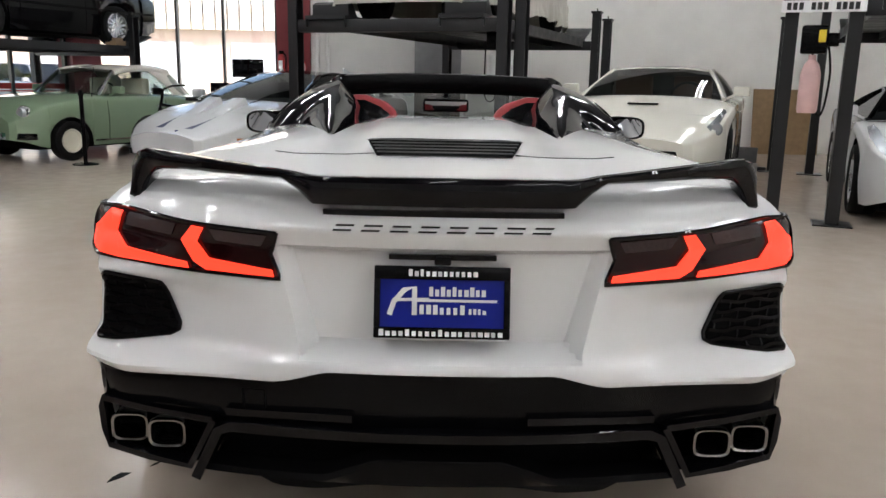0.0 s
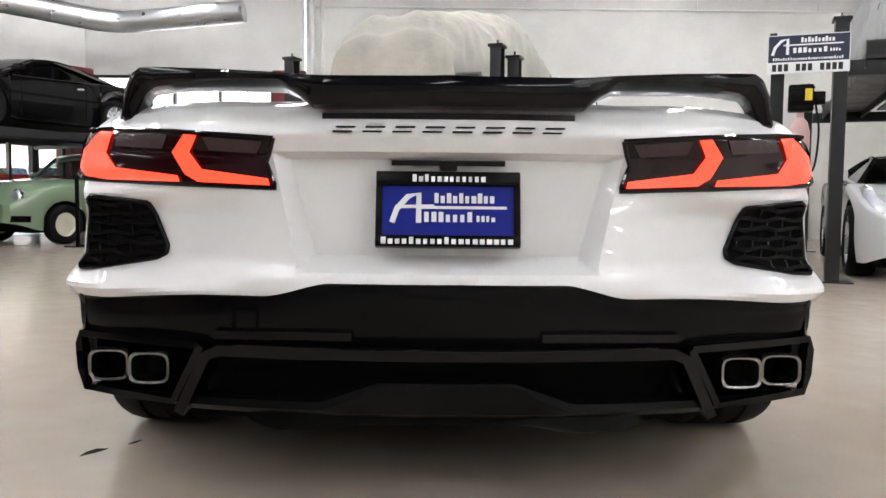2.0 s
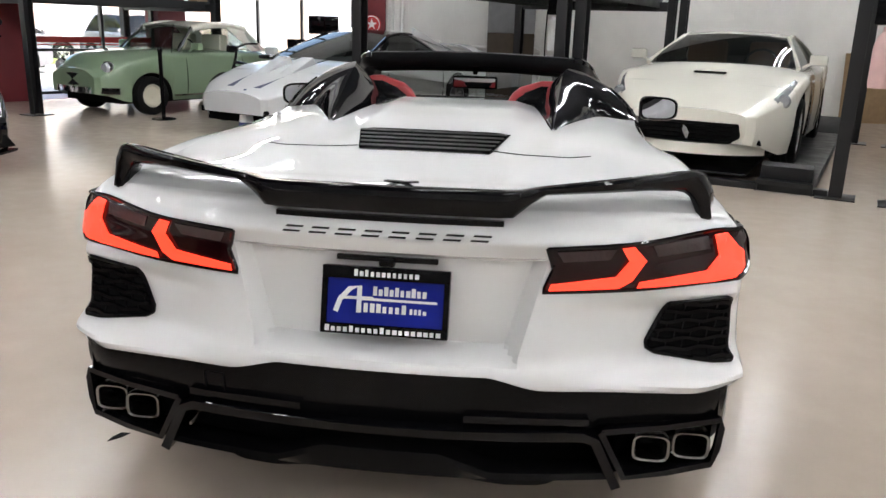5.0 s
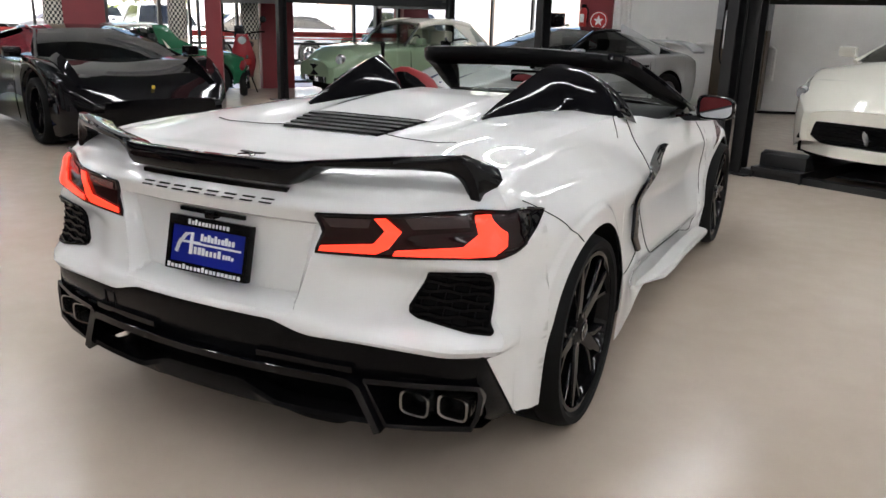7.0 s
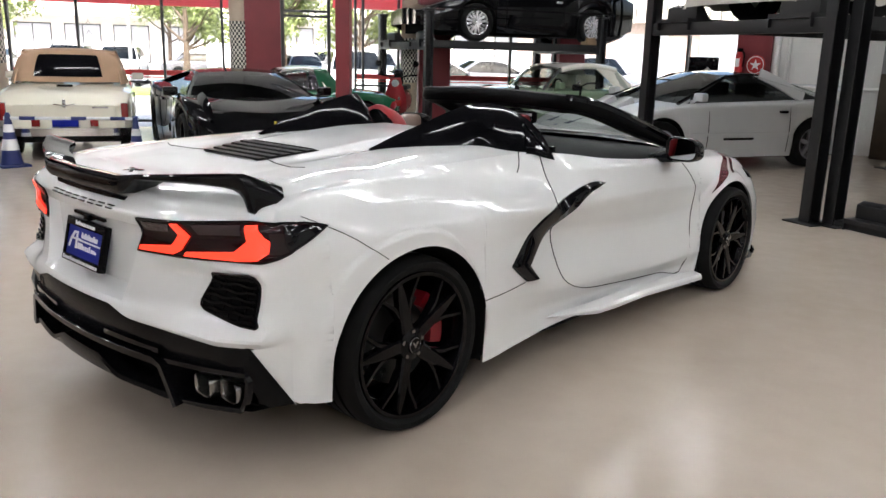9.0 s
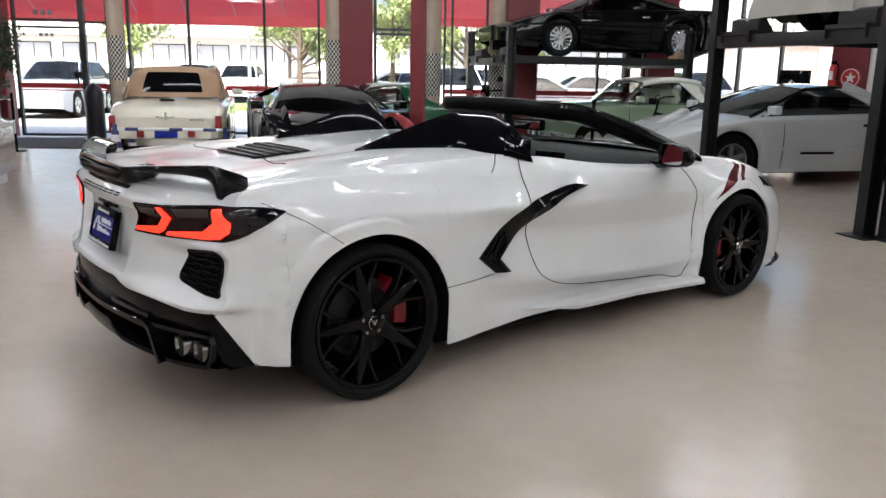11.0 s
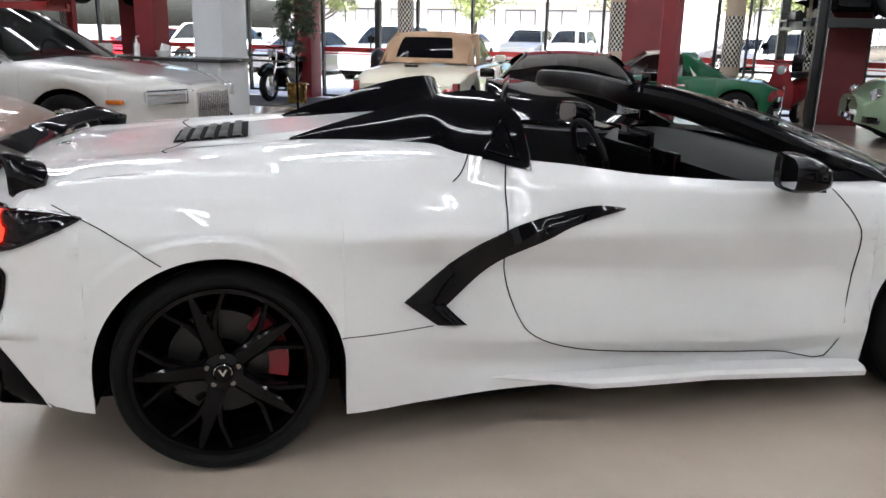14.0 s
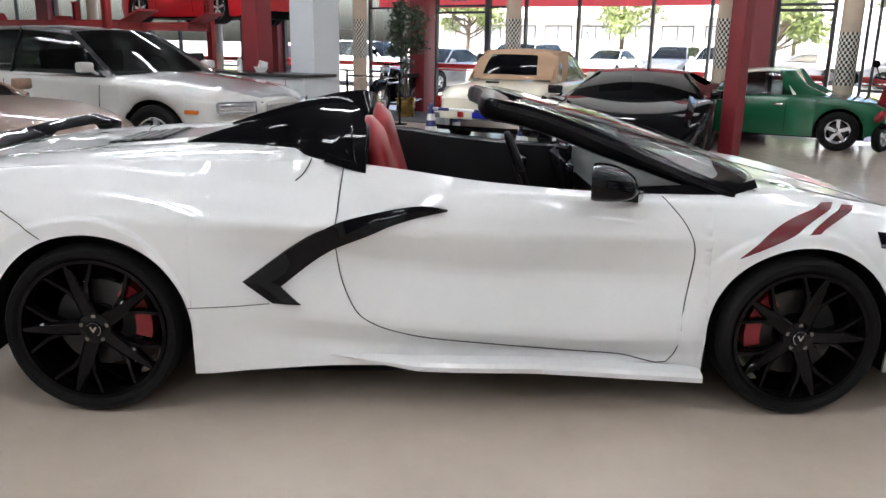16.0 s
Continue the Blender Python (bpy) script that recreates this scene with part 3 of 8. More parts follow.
# awning outside the shop front
prof = [(0.28, 2.90), (1.25, 2.40), (1.25, 2.20), (1.235, 2.20), (1.235, 2.38), (0.28, 2.88)]
own = prism(prof, -3.0, 5.5, "x", m=FRONT)
tagged(part("awning", own, M_AWNING, None, "", False), "red canvas awning over the shop windows", "awning")
ribs = bmesh.new()
for k in range(9):
    strip([FRONT @ Vector((-2.6 + k * 0.98, d, z)) for d, z in ((0.30, 2.868), (1.20, 2.405))], 0.030, 0.012, (0, 0, 1), ribs)
tagged(part("awning_ribs", ribs, M_AWNINGRIB, None, "", False), "pale metal ribs under the red awning", "awning frame", kind="structure")
own = prism(prof, 7.2, 11.6, "x", m=FRONT @ Matrix.Translation((0, 0.4, 0.1)))
tagged(part("awning", own, M_AWNING, None, "", False), "red canvas awning over the shop windows", "awning")

# grey carpet by the entrance
own = box((-2.6, -2.2, 0.001), (2.6, -0.32, 0.012), bevel=0.004, m=FRONT)
tagged(part("carpet", own, M_CARPET), "dark grey entrance carpet on the floor", "carpet", kind="structure")

# free-standing grey pillar
pil = Matrix.Translation((-7.36, 2.315, 0)) @ Matrix.Rotation(radians(56.3), 4, "Z")
setting("pillar", box((-0.43, 0.0, 0), (0.0, 0.55, CEIL_Z), bevel=0.01, m=pil), M_GREYPILLAR, "light grey painted square pillar", "pillar")
# slim red column near the middle of the room
setting("column_20", box((-0.09, -0.09, 0), (0.09, 0.09, CEIL_Z), bevel=0.012, m=Matrix.Translation((-5.12, 7.32, 0)) @ Matrix.Rotation(radians(40), 4, "Z")), M_REDCOL, "slim dark red steel column", "column")

# spiral duct below the ceiling
def duct(path, r):
    pts = []
    for a, b in zip(path, path[1:]):
        n = max(2, int((Vector(b) - Vector(a)).length / 0.09))
        pts += [Vector(a).lerp(Vector(b), k / n) for k in range(n)]
    pts.append(Vector(path[-1]))
    return tube(pts, [r * (1.0 if k % 2 else 0.985) for k in range(len(pts))], 20)


DUCT = [(-8.9, 9.4, 3.62), (-5.25, 12.35, 3.36), (-4.98, 12.5, 3.36), (-4.75, 12.52, 3.375), (-3.05, 12.5, 3.54)]
tagged(part("air_duct", duct(DUCT, 0.17), M_DUCT), "galvanised spiral air duct under the ceiling", "duct", kind="structure")

# ceiling strip lights
def strip_light(m):
    ob = thing("strip_light", m, "white ceiling strip light with lit tubes", "ceiling light", "ceiling strip lights")
    part("housing", prism([(-0.055, 0.08), (0.055, 0.08), (0.040, 0.025), (-0.040, 0.025)], -1.2, 1.2, "y"), M_FIXTURE, ob, "", False)
    for y in (-0.9, 0.9):
        part("hanger_rod", tube([(0, y, 0.06), (0, y, 0.252)], 0.006, 6), M_STEEL, ob)
    for x in (-0.060, 0.060):
        part("tube", tube([(x, -1.17, 0.008), (x, 1.17, 0.008)], 0.0125, 8), M_TUBE, ob)
    return ob


first = None
AX = Matrix.Rotation(radians(-22), 4, "Z")
for i in range(-4, 5):
    for j in range(-2, 4):
        p = AX @ Vector((i * 2.6 - 0.6, j * 3.6 + 2.0, 0))
        if abs(p.x) < 1.5 and -3.5 < p.y < 0:  # the two lights behind the car hang further apart
            p.x += math.copysign(1.4, p.x)
        inside = p.x < EAST_X - 1.5 and SOUTH_Y + 1.5 < p.y < BACK_Y - 1.5 and (p - S0).dot(SY) < -1.5 and p.x > -17
        if inside:
            m = Matrix.Translation((p.x, p.y, CEIL_Z - 0.25)) @ AX
            first = strip_light(m) if first is None else copy_thing(first, m) and first


# ---- other cars ----
def heading(at, h, z=0.0):
    """Pose of a car whose middle stands at a plan place and whose nose points along h."""
    a = math.atan2(h[1], h[0]) - math.pi / 2
    return Matrix.Translation((at[0], at[1], z)) @ Matrix.Rotation(a, 4, "Z")


def car(name, m, label, spec, group="", detail=True):
    """A road car. spec: half length points and outlines; y is forward, x to the right, z up.
    top: (y, z) of the middle line over hood and trunk; belt: (y, z) of the shoulder; plan: (y, half width)."""
    ob = thing(name, m, label, "car", group)
    sp = dict(bottom=0.18, wheel_r=0.32, wheel_w=0.21, rim_r=0.20, spokes=5, rim=M_ALLOY, style="spoke", flare=0.0, tuck=0.93, crown=0.55)
    sp.update(spec)
    paint_m = sp["paint"]
    ya, yb = sp["plan"][0][0], sp["plan"][-1][0]
    wr = sp["wheel_r"]
    ar = wr + 0.055

    def low(y):
        for yc in sp["axles"]:
            if abs(y - yc) < ar:
                return wr + math.sqrt(ar * ar - (y - yc) ** 2) - 0.002
        return sp["bottom"] + 0.10 * smooth01(yb - 0.35, yb, y) + 0.12 * smooth01(ya + 0.35, ya, y)

    ys = set(np.round(np.linspace(ya, yb, 46 if detail else 22), 4))
    for yc in sp["axles"]:
        ys = {y for y in ys if abs(y - yc) > ar + 0.01}
        ys |= {round(yc - ar * math.cos(math.pi * k / (18 if detail else 10)), 4) for k in range(19 if detail else 11)} | {round(yc - ar - 0.002, 4), round(yc + ar + 0.002, 4)}
    rows = []
    for y in sorted(ys):
        w, zt, zb, z0 = curve_at(sp["plan"], y)[0], curve_at(sp["top"], y)[0], curve_at(sp["belt"], y)[0], low(y)
        c = [(w * 0.965, z0), (w * 0.99, z0 + (zb - z0) * 0.25), (w, z0 + (zb - z0) * 0.55), (w * 0.985, z0 + (zb - z0) * 0.86), (w * sp["tuck"], zb), (w * sp["crown"], zb + (zt - zb) * 0.75), (w * 0.25, zt - (zt - zb) * 0.04), (0, zt)]
        half = spline([(a, y, b) for a, b in c], 20)
        rows.append(half + [Vector((-p.x, p.y, p.z)) for p in half[-2::-1]])
    bm = grid(rows)
    for end in (rows[0], rows[-1]):
        yy = end[0].y + (0.05 if end is rows[-1] else -0.05)
        ctr = [Vector((p.x * 0.86, yy, p.z * 0.94 + 0.03)) for p in end]
        grid([end, ctr], bm)
        n = len(ctr)
        grid([[ctr[k], ctr[n - 1 - k]] for k in range(n // 2 + 1)], bm)
    part("body", bm, sp.get("body_paint", paint_m), ob, "", True, 50)
    # dark underside
    box((-sp["plan"][len(sp["plan"]) // 2][1] * 0.8, ya + 0.25, sp["bottom"] - 0.03), (sp["plan"][len(sp["plan"]) // 2][1] * 0.8, yb - 0.25, sp["bottom"] + 0.25), bu := bmesh.new())
    part("underbody", bu, M_DARK, ob, "", False)
    # glasshouse: a windshield base, b top, c roof end, d rear glass base
    g = sp.get("glass")
    if g:
        (ay, az), (by, bz), (cy, cz), (dy, dz) = g["line"]
        wb, wt = g["base"], g["roof"]
        gm = g.get("mat", M_TINT)

        def cross(y0, z0, w0, bow, drop, n=13):
            return [Vector((w0 * u, y0 + bow * (1 - u * u), z0 - drop * u * u)) for u in np.linspace(-1, 1, n)]

        bow = g.get("bow", 0.14)
        A, B = cross(ay, az, wb, bow, 0.03), cross(by, bz, wt, bow * 0.5, 0.035)
        C, D = cross(cy, cz, wt, -0.05, 0.035), cross(dy, dz, wb * g.get("rear_w", 0.92), -0.08, 0.03)
        mid = lambda P, Q, f, up=0.02: [p.lerp(q, f) + Vector((0, 0, up * math.sin(math.pi * f))) for p, q in zip(P, Q)]  # noqa: E731
        ws = part("windshield", grid([mid(A, B, f) for f in np.linspace(0, 1, 7)]), gm, ob)
        ws.visible_shadow = False
        if g.get("rear_glass", True):
            part("rear_window", grid([mid(C, D, f) for f in np.linspace(0, 1, 7)]), gm, ob).visible_shadow = False
        if g.get("has_roof", True):
            rm = g.get("roof_mat", paint_m)
            rows2 = [mid(B, C, f, g.get("dome", 0.03)) for f in np.linspace(0, 1, 9)]
            part("roof", grid(rows2 + [[p - Vector((0, 0, 0.03)) for p in r] for r in rows2[::-1]]), rm, ob)
            for s in (0, -1):
                sgn = -1 if s == 0 else 1
                bot = [Vector((sgn * wb * 1.02, y, curve_at(sp["belt"], y)[0] - 0.02)) for y in np.linspace(ay - 0.05, dy + 0.1, 9)]
                top = [B[s].lerp(C[s], f) + Vector((0, 0, g.get("dome", 0.03) * math.sin(math.pi * f))) for f in np.linspace(0, 1, 9)]
                top[0], top[-1] = A[s].lerp(B[s], 0.98), C[s].lerp(D[s], 0.02)
                edge = grid([[b.lerp(t, f) + Vector((sgn * 0.03 * math.sin(math.pi * f), 0, 0)) for b, t in zip(bot, top)] for f in np.linspace(0, 1, 6)])
                part("side_window", edge, gm, ob).visible_shadow = False
                part("windshield_pillar", tube([A[s].lerp(B[s], f) for f in np.linspace(0, 1, 6)], 0.026, 6), g.get("pillar", rm), ob)
                rp = [C[s].lerp(D[s], f) for f in np.linspace(0, 1, 6)]
                wd = g.get("rear_pillar", 0.16)
                rows2 = []
                for p in rp:
                    h = (p.z - dz) / max(0.01, cz - dz)
                    q = Vector((sgn * (wt + (wb * 1.02 - wt) * (1 - h) + 0.03 * math.sin(math.pi * min(1, max(0, h))) + 0.006), p.y + wd, p.z))
                    o = Vector((p.x + sgn * 0.010, p.y, p.z))
                    rows2.append([o, o.lerp(q, 0.5) + Vector((sgn * 0.012, 0, 0)), q, q - Vector((sgn * 0.03, 0, 0)), o - Vector((sgn * 0.02, 0, 0.01))])
                part("rear_pillar", grid(rows2, closed=True, caps=True), g.get("pillar_mat", rm), ob)
                part("roof_rail", tube([p + Vector((sgn * 0.004, 0, -g.get("rail", 0.022) * 0.4)) for p in top], g.get("rail", 0.022), 8), rm, ob)
                if g.get("door_post"):
                    y = g["door_post"]
                    f = (ay - y) / (ay - dy)
                    k = min(8, max(0, int(round(f * 8))))
                    part("door_post", tube([bot[k].lerp(top[k], q) + Vector((sgn * 0.03 * math.sin(math.pi * q), 0, 0)) for q in np.linspace(0, 1, 5)], 0.024, 6), M_SATIN, ob)
        # simple seats and wheel seen through the glass
        zs = az - 0.35
        for x in (-0.36, 0.36):
            st = box((x - 0.24, -0.15 + sp.get("seat_y", 0), zs - 0.1), (x + 0.24, 0.35 + sp.get("seat_y", 0), zs + 0.08), bevel=0.04)
            box((x - 0.23, -0.30 + sp.get("seat_y", 0), zs), (x + 0.23, -0.14 + sp.get("seat_y", 0), zs + 0.58), st, 0.05)
            part("seat", st, sp.get("seat_mat", M_BLACKLEATHER), ob)
        ringp = [(-0.36 + 0.18 * math.cos(a), ay - 0.42 - 0.05 * math.sin(a), az - 0.02 + 0.17 * math.sin(a)) for a in np.linspace(0, 2 * math.pi, 21)]
        part("steering_wheel", tube(ringp, 0.014, 6), M_BLACKLEATHER, ob)
        for s in (1, -1):
            if sp.get("mirrors", True):
                pm = Matrix.Translation((s * (wb + 0.17), ay - 0.22, az + 0.06))
                mb = box((-0.09, -0.05, -0.055), (0.09, 0.05, 0.055), bevel=0.03, m=pm)
                strip([(s * (wb + 0.02), ay - 0.2, az - 0.02), (s * (wb + 0.12), ay - 0.2, az + 0.03)], 0.04, 0.025, (0, 0, 1), mb)
                part("wing_mirror", mb, sp.get("mirror_mat", paint_m), ob)
    for i, yc in enumerate(sp["axles"]):
        w = curve_at(sp["plan"], yc)[0]
        for s in (1, -1):
            wheel_simple(ob, (s * (w - sp["wheel_w"] / 2 - 0.015 + sp["flare"]), yc, wr), wr, sp["wheel_w"], sp["rim_r"], sp["spokes"], sp["rim"], s, sp["style"])
            zc = wr
            arc = [(yc - ar * math.cos(math.pi * k / 14), zc + ar * math.sin(math.pi * k / 14)) for k in range(15)]
            bm = grid([[(s * (w * 0.95), y, z) for y, z in arc], [(s * (w * 0.55), y, z) for y, z in arc]])
            bm.faces.new([bm.verts.new((s * w * 0.55, y, z)) for y, z in arc])
            part("wheel_well", bm, M_DARK, ob)

    def surf_end(front, x, z, r, name, mt, depth=0.05, lab="", sx=1.0):
        y = (yb if front else ya)
        w = curve_at(sp["plan"], y)[0]
        off = 0.0
        bm = lathe([(0, depth), (r * 0.6, depth * 0.9), (r, depth * 0.3), (r * 1.08, 0), (r * 1.05, -0.03)], 24, "y")
        bm.transform(Matrix.Translation((x, y - off, z)) @ Matrix.Diagonal((sx, 1 if front else -1, 1, 1)))
        return part(name, bm, mt, ob, lab)

    ob["front"], ob["rear"] = yb, ya
    return ob, surf_end, sp


def door_lines(ob, sp, y0, y1):
    """Thin dark shut lines of a door, and a handle, on both sides."""
    for s in (1, -1):
        for y in (y0, y1):
            w, zb = curve_at(sp["plan"], y)[0], curve_at(sp["belt"], y)[0]
            z0 = sp["bottom"] + 0.06
            pts = [(s * (w * (0.975 + 0.03 * math.sin(math.pi * f)) + 0.001), y, z0 + (zb - 0.05 - z0) * f) for f in np.linspace(0, 1, 8)]
            part("door_gap", strip(pts, 0.007, 0.006, (s, 0, 0)), M_DARK, ob, "", False)
        w, zb = curve_at(sp["plan"], y0 + 0.12)[0], curve_at(sp["belt"], y0 + 0.12)[0]
        part("door_handle", box((s * w * 1.0 - 0.012, y0 + 0.05, zb - 0.15), (s * w * 1.0 + 0.014, y0 + 0.19, zb - 0.115), bevel=0.006), sp.get("handle", M_CHROME), ob)


# pale green retro coupe with a white roof
ret, _, sp = car("retro_car", heading((-5.33, 12.37), (-0.45, -0.893)), "pale green retro car with a white roof and chrome bumpers", dict(
    paint=M_PALEGREEN, plan=[(-1.84, 0.60), (-1.6, 0.76), (-0.8, 0.815), (0.8, 0.815), (1.5, 0.76), (1.84, 0.58)],
    top=[(-1.84, 0.70), (-1.5, 0.86), (-0.9, 0.92), (0.5, 0.93), (0.9, 0.92), (1.5, 0.86), (1.84, 0.66)],
    belt=[(-1.84, 0.62), (-1.4, 0.80), (-0.6, 0.86), (0.8, 0.86), (1.5, 0.76), (1.84, 0.56)],
    axles=(-1.15, 1.15), wheel_r=0.275, rim_r=0.165, wheel_w=0.165, style="disc", rim=M_CREAM, bottom=0.2, crown=0.6, seat_mat=M_CREAM, seat_y=-0.15,
    glass=dict(line=((0.62, 0.91), (0.24, 1.275), (-0.80, 1.285), (-1.22, 0.92)), base=0.70, roof=0.58, roof_mat=M_IVORY, pillar=M_CHROME, rear_pillar=0.40, dome=0.06, rail=0.05, mat=M_WIND)))
door_lines(ret, sp, -0.55, 0.55)
for s in (1, -1):
    hl = lathe([(0, 0.06), (0.06, 0.052), (0.082, 0.02), (0.085, 0)], 24, "y", m=Matrix.Translation((s * 0.55, 1.70, 0.66)) @ Matrix.Scale(1.15, 4))
    part("headlamp", hl, M_HEADLAMP, ret, "round chrome headlamp")
    part("lamp_ring", lathe([(0.082, 0.03), (0.10, 0.02), (0.10, -0.02), (0.09, -0.05)], 24, "y", m=Matrix.Translation((s * 0.55, 1.70, 0.66))), M_CHROME, ret)
gr = [(0.36 * math.cos(a), 1.83 + 0.05 * (1 - abs(math.cos(a))), 0.50 + 0.085 * math.sin(a)) for a in np.linspace(0, 2 * math.pi, 25)]
part("grille", grid([[(p[0] * f, p[1] + 0.03, 0.50 + (p[2] - 0.50) * f) for p in gr] for f in (1, 0.5, 0.02)]), M_DARK, ret)
part("grille_ring", tube(gr, 0.016, 8), M_CHROME, ret)
for f in (1, -1):
    part("bumper", strip([(x, f * (1.90 - 0.20 * (abs(x) / 0.76) ** 3), 0.36) for x in np.linspace(-0.78, 0.78, 17)], 0.045, 0.085, (0, 0, 1)), M_CHROME, ret, "chrome bumper")
for s in (1, -1):
    part("sill_trim", strip([(s * 0.815, y, 0.27) for y in np.linspace(-0.8, 0.8, 5)], 0.02, 0.02), M_CHROME, ret)
part("aerial", tube([(-0.72, 0.75, 0.86), (-0.74, 0.70, 1.28)], 0.006, 5), M_SATIN, ret)

# white sports coupe with twin navy stripes and T-tops
ta, _, sp = car("sports_coupe", heading((-2.20, 11.50), (-0.423, -0.906)), "white sports coupe with navy hood stripes and a dark roof", dict(
    paint=M_COUPEWHITE, plan=[(-2.15, 0.72), (-1.9, 0.86), (-1.2, 0.94), (0.0, 0.92), (1.3, 0.935), (2.1, 0.82), (2.5, 0.55)],
    top=[(-2.15, 0.80), (-1.7, 0.98), (-1.3, 0.98), (0.4, 0.93), (1.0, 0.90), (1.8, 0.74), (2.5, 0.54)],
    belt=[(-2.15, 0.78), (-1.6, 0.93), (-0.6, 0.90), (0.8, 0.86), (1.4, 0.80), (2.0, 0.66), (2.5, 0.48)],
    axles=(-1.22, 1.32), wheel_r=0.325, rim_r=0.215, wheel_w=0.25, rim=M_SILVER, bottom=0.17, handle=M_SATIN, seat_y=-0.3,
    glass=dict(line=((1.05, 0.90), (0.10, 1.255), (-0.55, 1.265), (-1.55, 1.0)), base=0.80, roof=0.55, roof_mat=M_BLACKPAINT, pillar=M_BLACKPAINT, pillar_mat=M_COUPEWHITE, rear_pillar=0.22, mat=M_TINTDARK)))
door_lines(ta, sp, -0.75, 0.62)
for x in (-0.17, 0.17):
    part("hood_stripe", grid([[(x - 0.11, y, curve_at(sp["top"], y)[0] + 0.004 - 0.006), (x + 0.11, y, curve_at(sp["top"], y)[0] + 0.004 - 0.006)] for y in np.linspace(1.05, 2.35, 14)]), M_NAVY, ta, "navy hood stripe")
for s in (1, -1):
    part("marker_lamp", box((s * 0.80 - 0.1, 2.12, 0.44), (s * 0.80 + 0.0, 2.2, 0.49), bevel=0.008, m=None), M_AMBER, ta)
    part("hood_scoop", prism([(1.9, 0.70), (1.4, 0.93), (1.35, 0.84)], s * 0.2 - 0.1, s * 0.2 + 0.1, "x", bevel=0.01), M_COUPEWHITE, ta)
    part("side_moulding", strip([(s * 0.948, y, 0.48) for y in np.linspace(-0.80, 0.90, 5)], 0.012, 0.04, (0, 0, 1)), M_COUPEWHITE, ta)
    part("roof_band", strip([(s * 0.570, -0.46, 1.262), (s * 0.660, -0.66, 1.17), (s * 0.745, -0.86, 1.06), (s * 0.815, -1.05, 0.95)], 0.17, 0.03, (s, 0, 0.5)), M_COUPEWHITE, ta, "white band behind the side window")
    part("side_mark", box((s * 0.925 - 0.004, -0.15, 0.40), (s * 0.925 + 0.004, 0.35, 0.43)), M_SATIN, ta, "plain dark bar on the door", False)
part("rear_wing", strip([(x, -2.05 + 0.1 * (abs(x) / 0.8) ** 2, 1.10 - 0.13 * (abs(x) / 0.85) ** 4) for x in np.linspace(-0.88, 0.88, 21)], 0.22, 0.03, (0, 0, 1)), M_COUPEWHITE, ta, "white rear wing")
part("front_plate", box((-0.15, 2.52, 0.36), (0.15, 2.545, 0.50), bevel=0.005), M_BLUE, ta)
part("nose_intake", box((-0.55, 2.42, 0.27), (0.55, 2.53, 0.34), bevel=0.01), M_DARK, ta)

# white grand tourer facing the room, on the lowered lift
cal, _, sp = car("grand_tourer", heading((2.66, 9.98), (-0.372, -0.928), 0.10), "cream white grand tourer with a dark grille, on a lowered lift", dict(
    paint=M_IVORY, plan=[(-2.2, 0.75), (-1.8, 0.92), (-1.2, 0.95), (0.0, 0.92), (1.3, 0.945), (1.9, 0.86), (2.28, 0.62)],
    top=[(-2.2, 0.90), (-1.6, 1.02), (-0.9, 1.0), (0.4, 0.98), (0.9, 0.98), (1.6, 0.84), (2.0, 0.72), (2.28, 0.58)],
    belt=[(-2.2, 0.82), (-1.5, 0.96), (-0.5, 0.90), (0.8, 0.90), (1.35, 0.88), (1.9, 0.72), (2.28, 0.54)],
    axles=(-1.32, 1.35), wheel_r=0.335, rim_r=0.24, wheel_w=0.25, rim=M_ALLOY, bottom=0.16, seat_mat=M_TAN,
    glass=dict(line=((0.92, 0.97), (0.15, 1.28), (-0.60, 1.29), (-1.25, 1.0)), base=0.79, roof=0.58, rear_pillar=0.25, mat=M_TINTDARK)))
door_lines(cal, sp, -0.70, 0.60)
grille = [(-0.50, 0.33), (-0.47, 0.46), (0.47, 0.46), (0.50, 0.33), (0.40, 0.265), (-0.40, 0.265)]
g = part("grille", prism(grille, 2.20, 2.345, "y", bevel=0.02), M_DARK, cal, "wide dark front grille")
for k in range(4):
    part("grille_bar", strip([(x, 2.35, 0.30 + 0.042 * k) for x in (-0.42, 0, 0.42)], 0.012, 0.012), M_SATIN, g)
part("grille_emblem", prism([(-0.03, 0.0), (0.0, 0.05), (0.03, 0.07), (0.035, 0.02), (0.0, -0.05), (-0.02, -0.06)], 2.35, 2.362, "y", m=Matrix.Translation((0, 0.0, 0.35))), M_CHROME, g)
part("lower_lip", strip([(x, 2.315 - 0.30 * (abs(x) / 0.66) ** 2.2, 0.205) for x in np.linspace(-0.66, 0.66, 17)], 0.10, 0.105, (0, 0, 1)), M_IVORY, cal)
part("hood_scoop", box((-0.16, 1.42, 0.875), (0.16, 1.50, 0.895), bevel=0.008), M_DARK, cal)
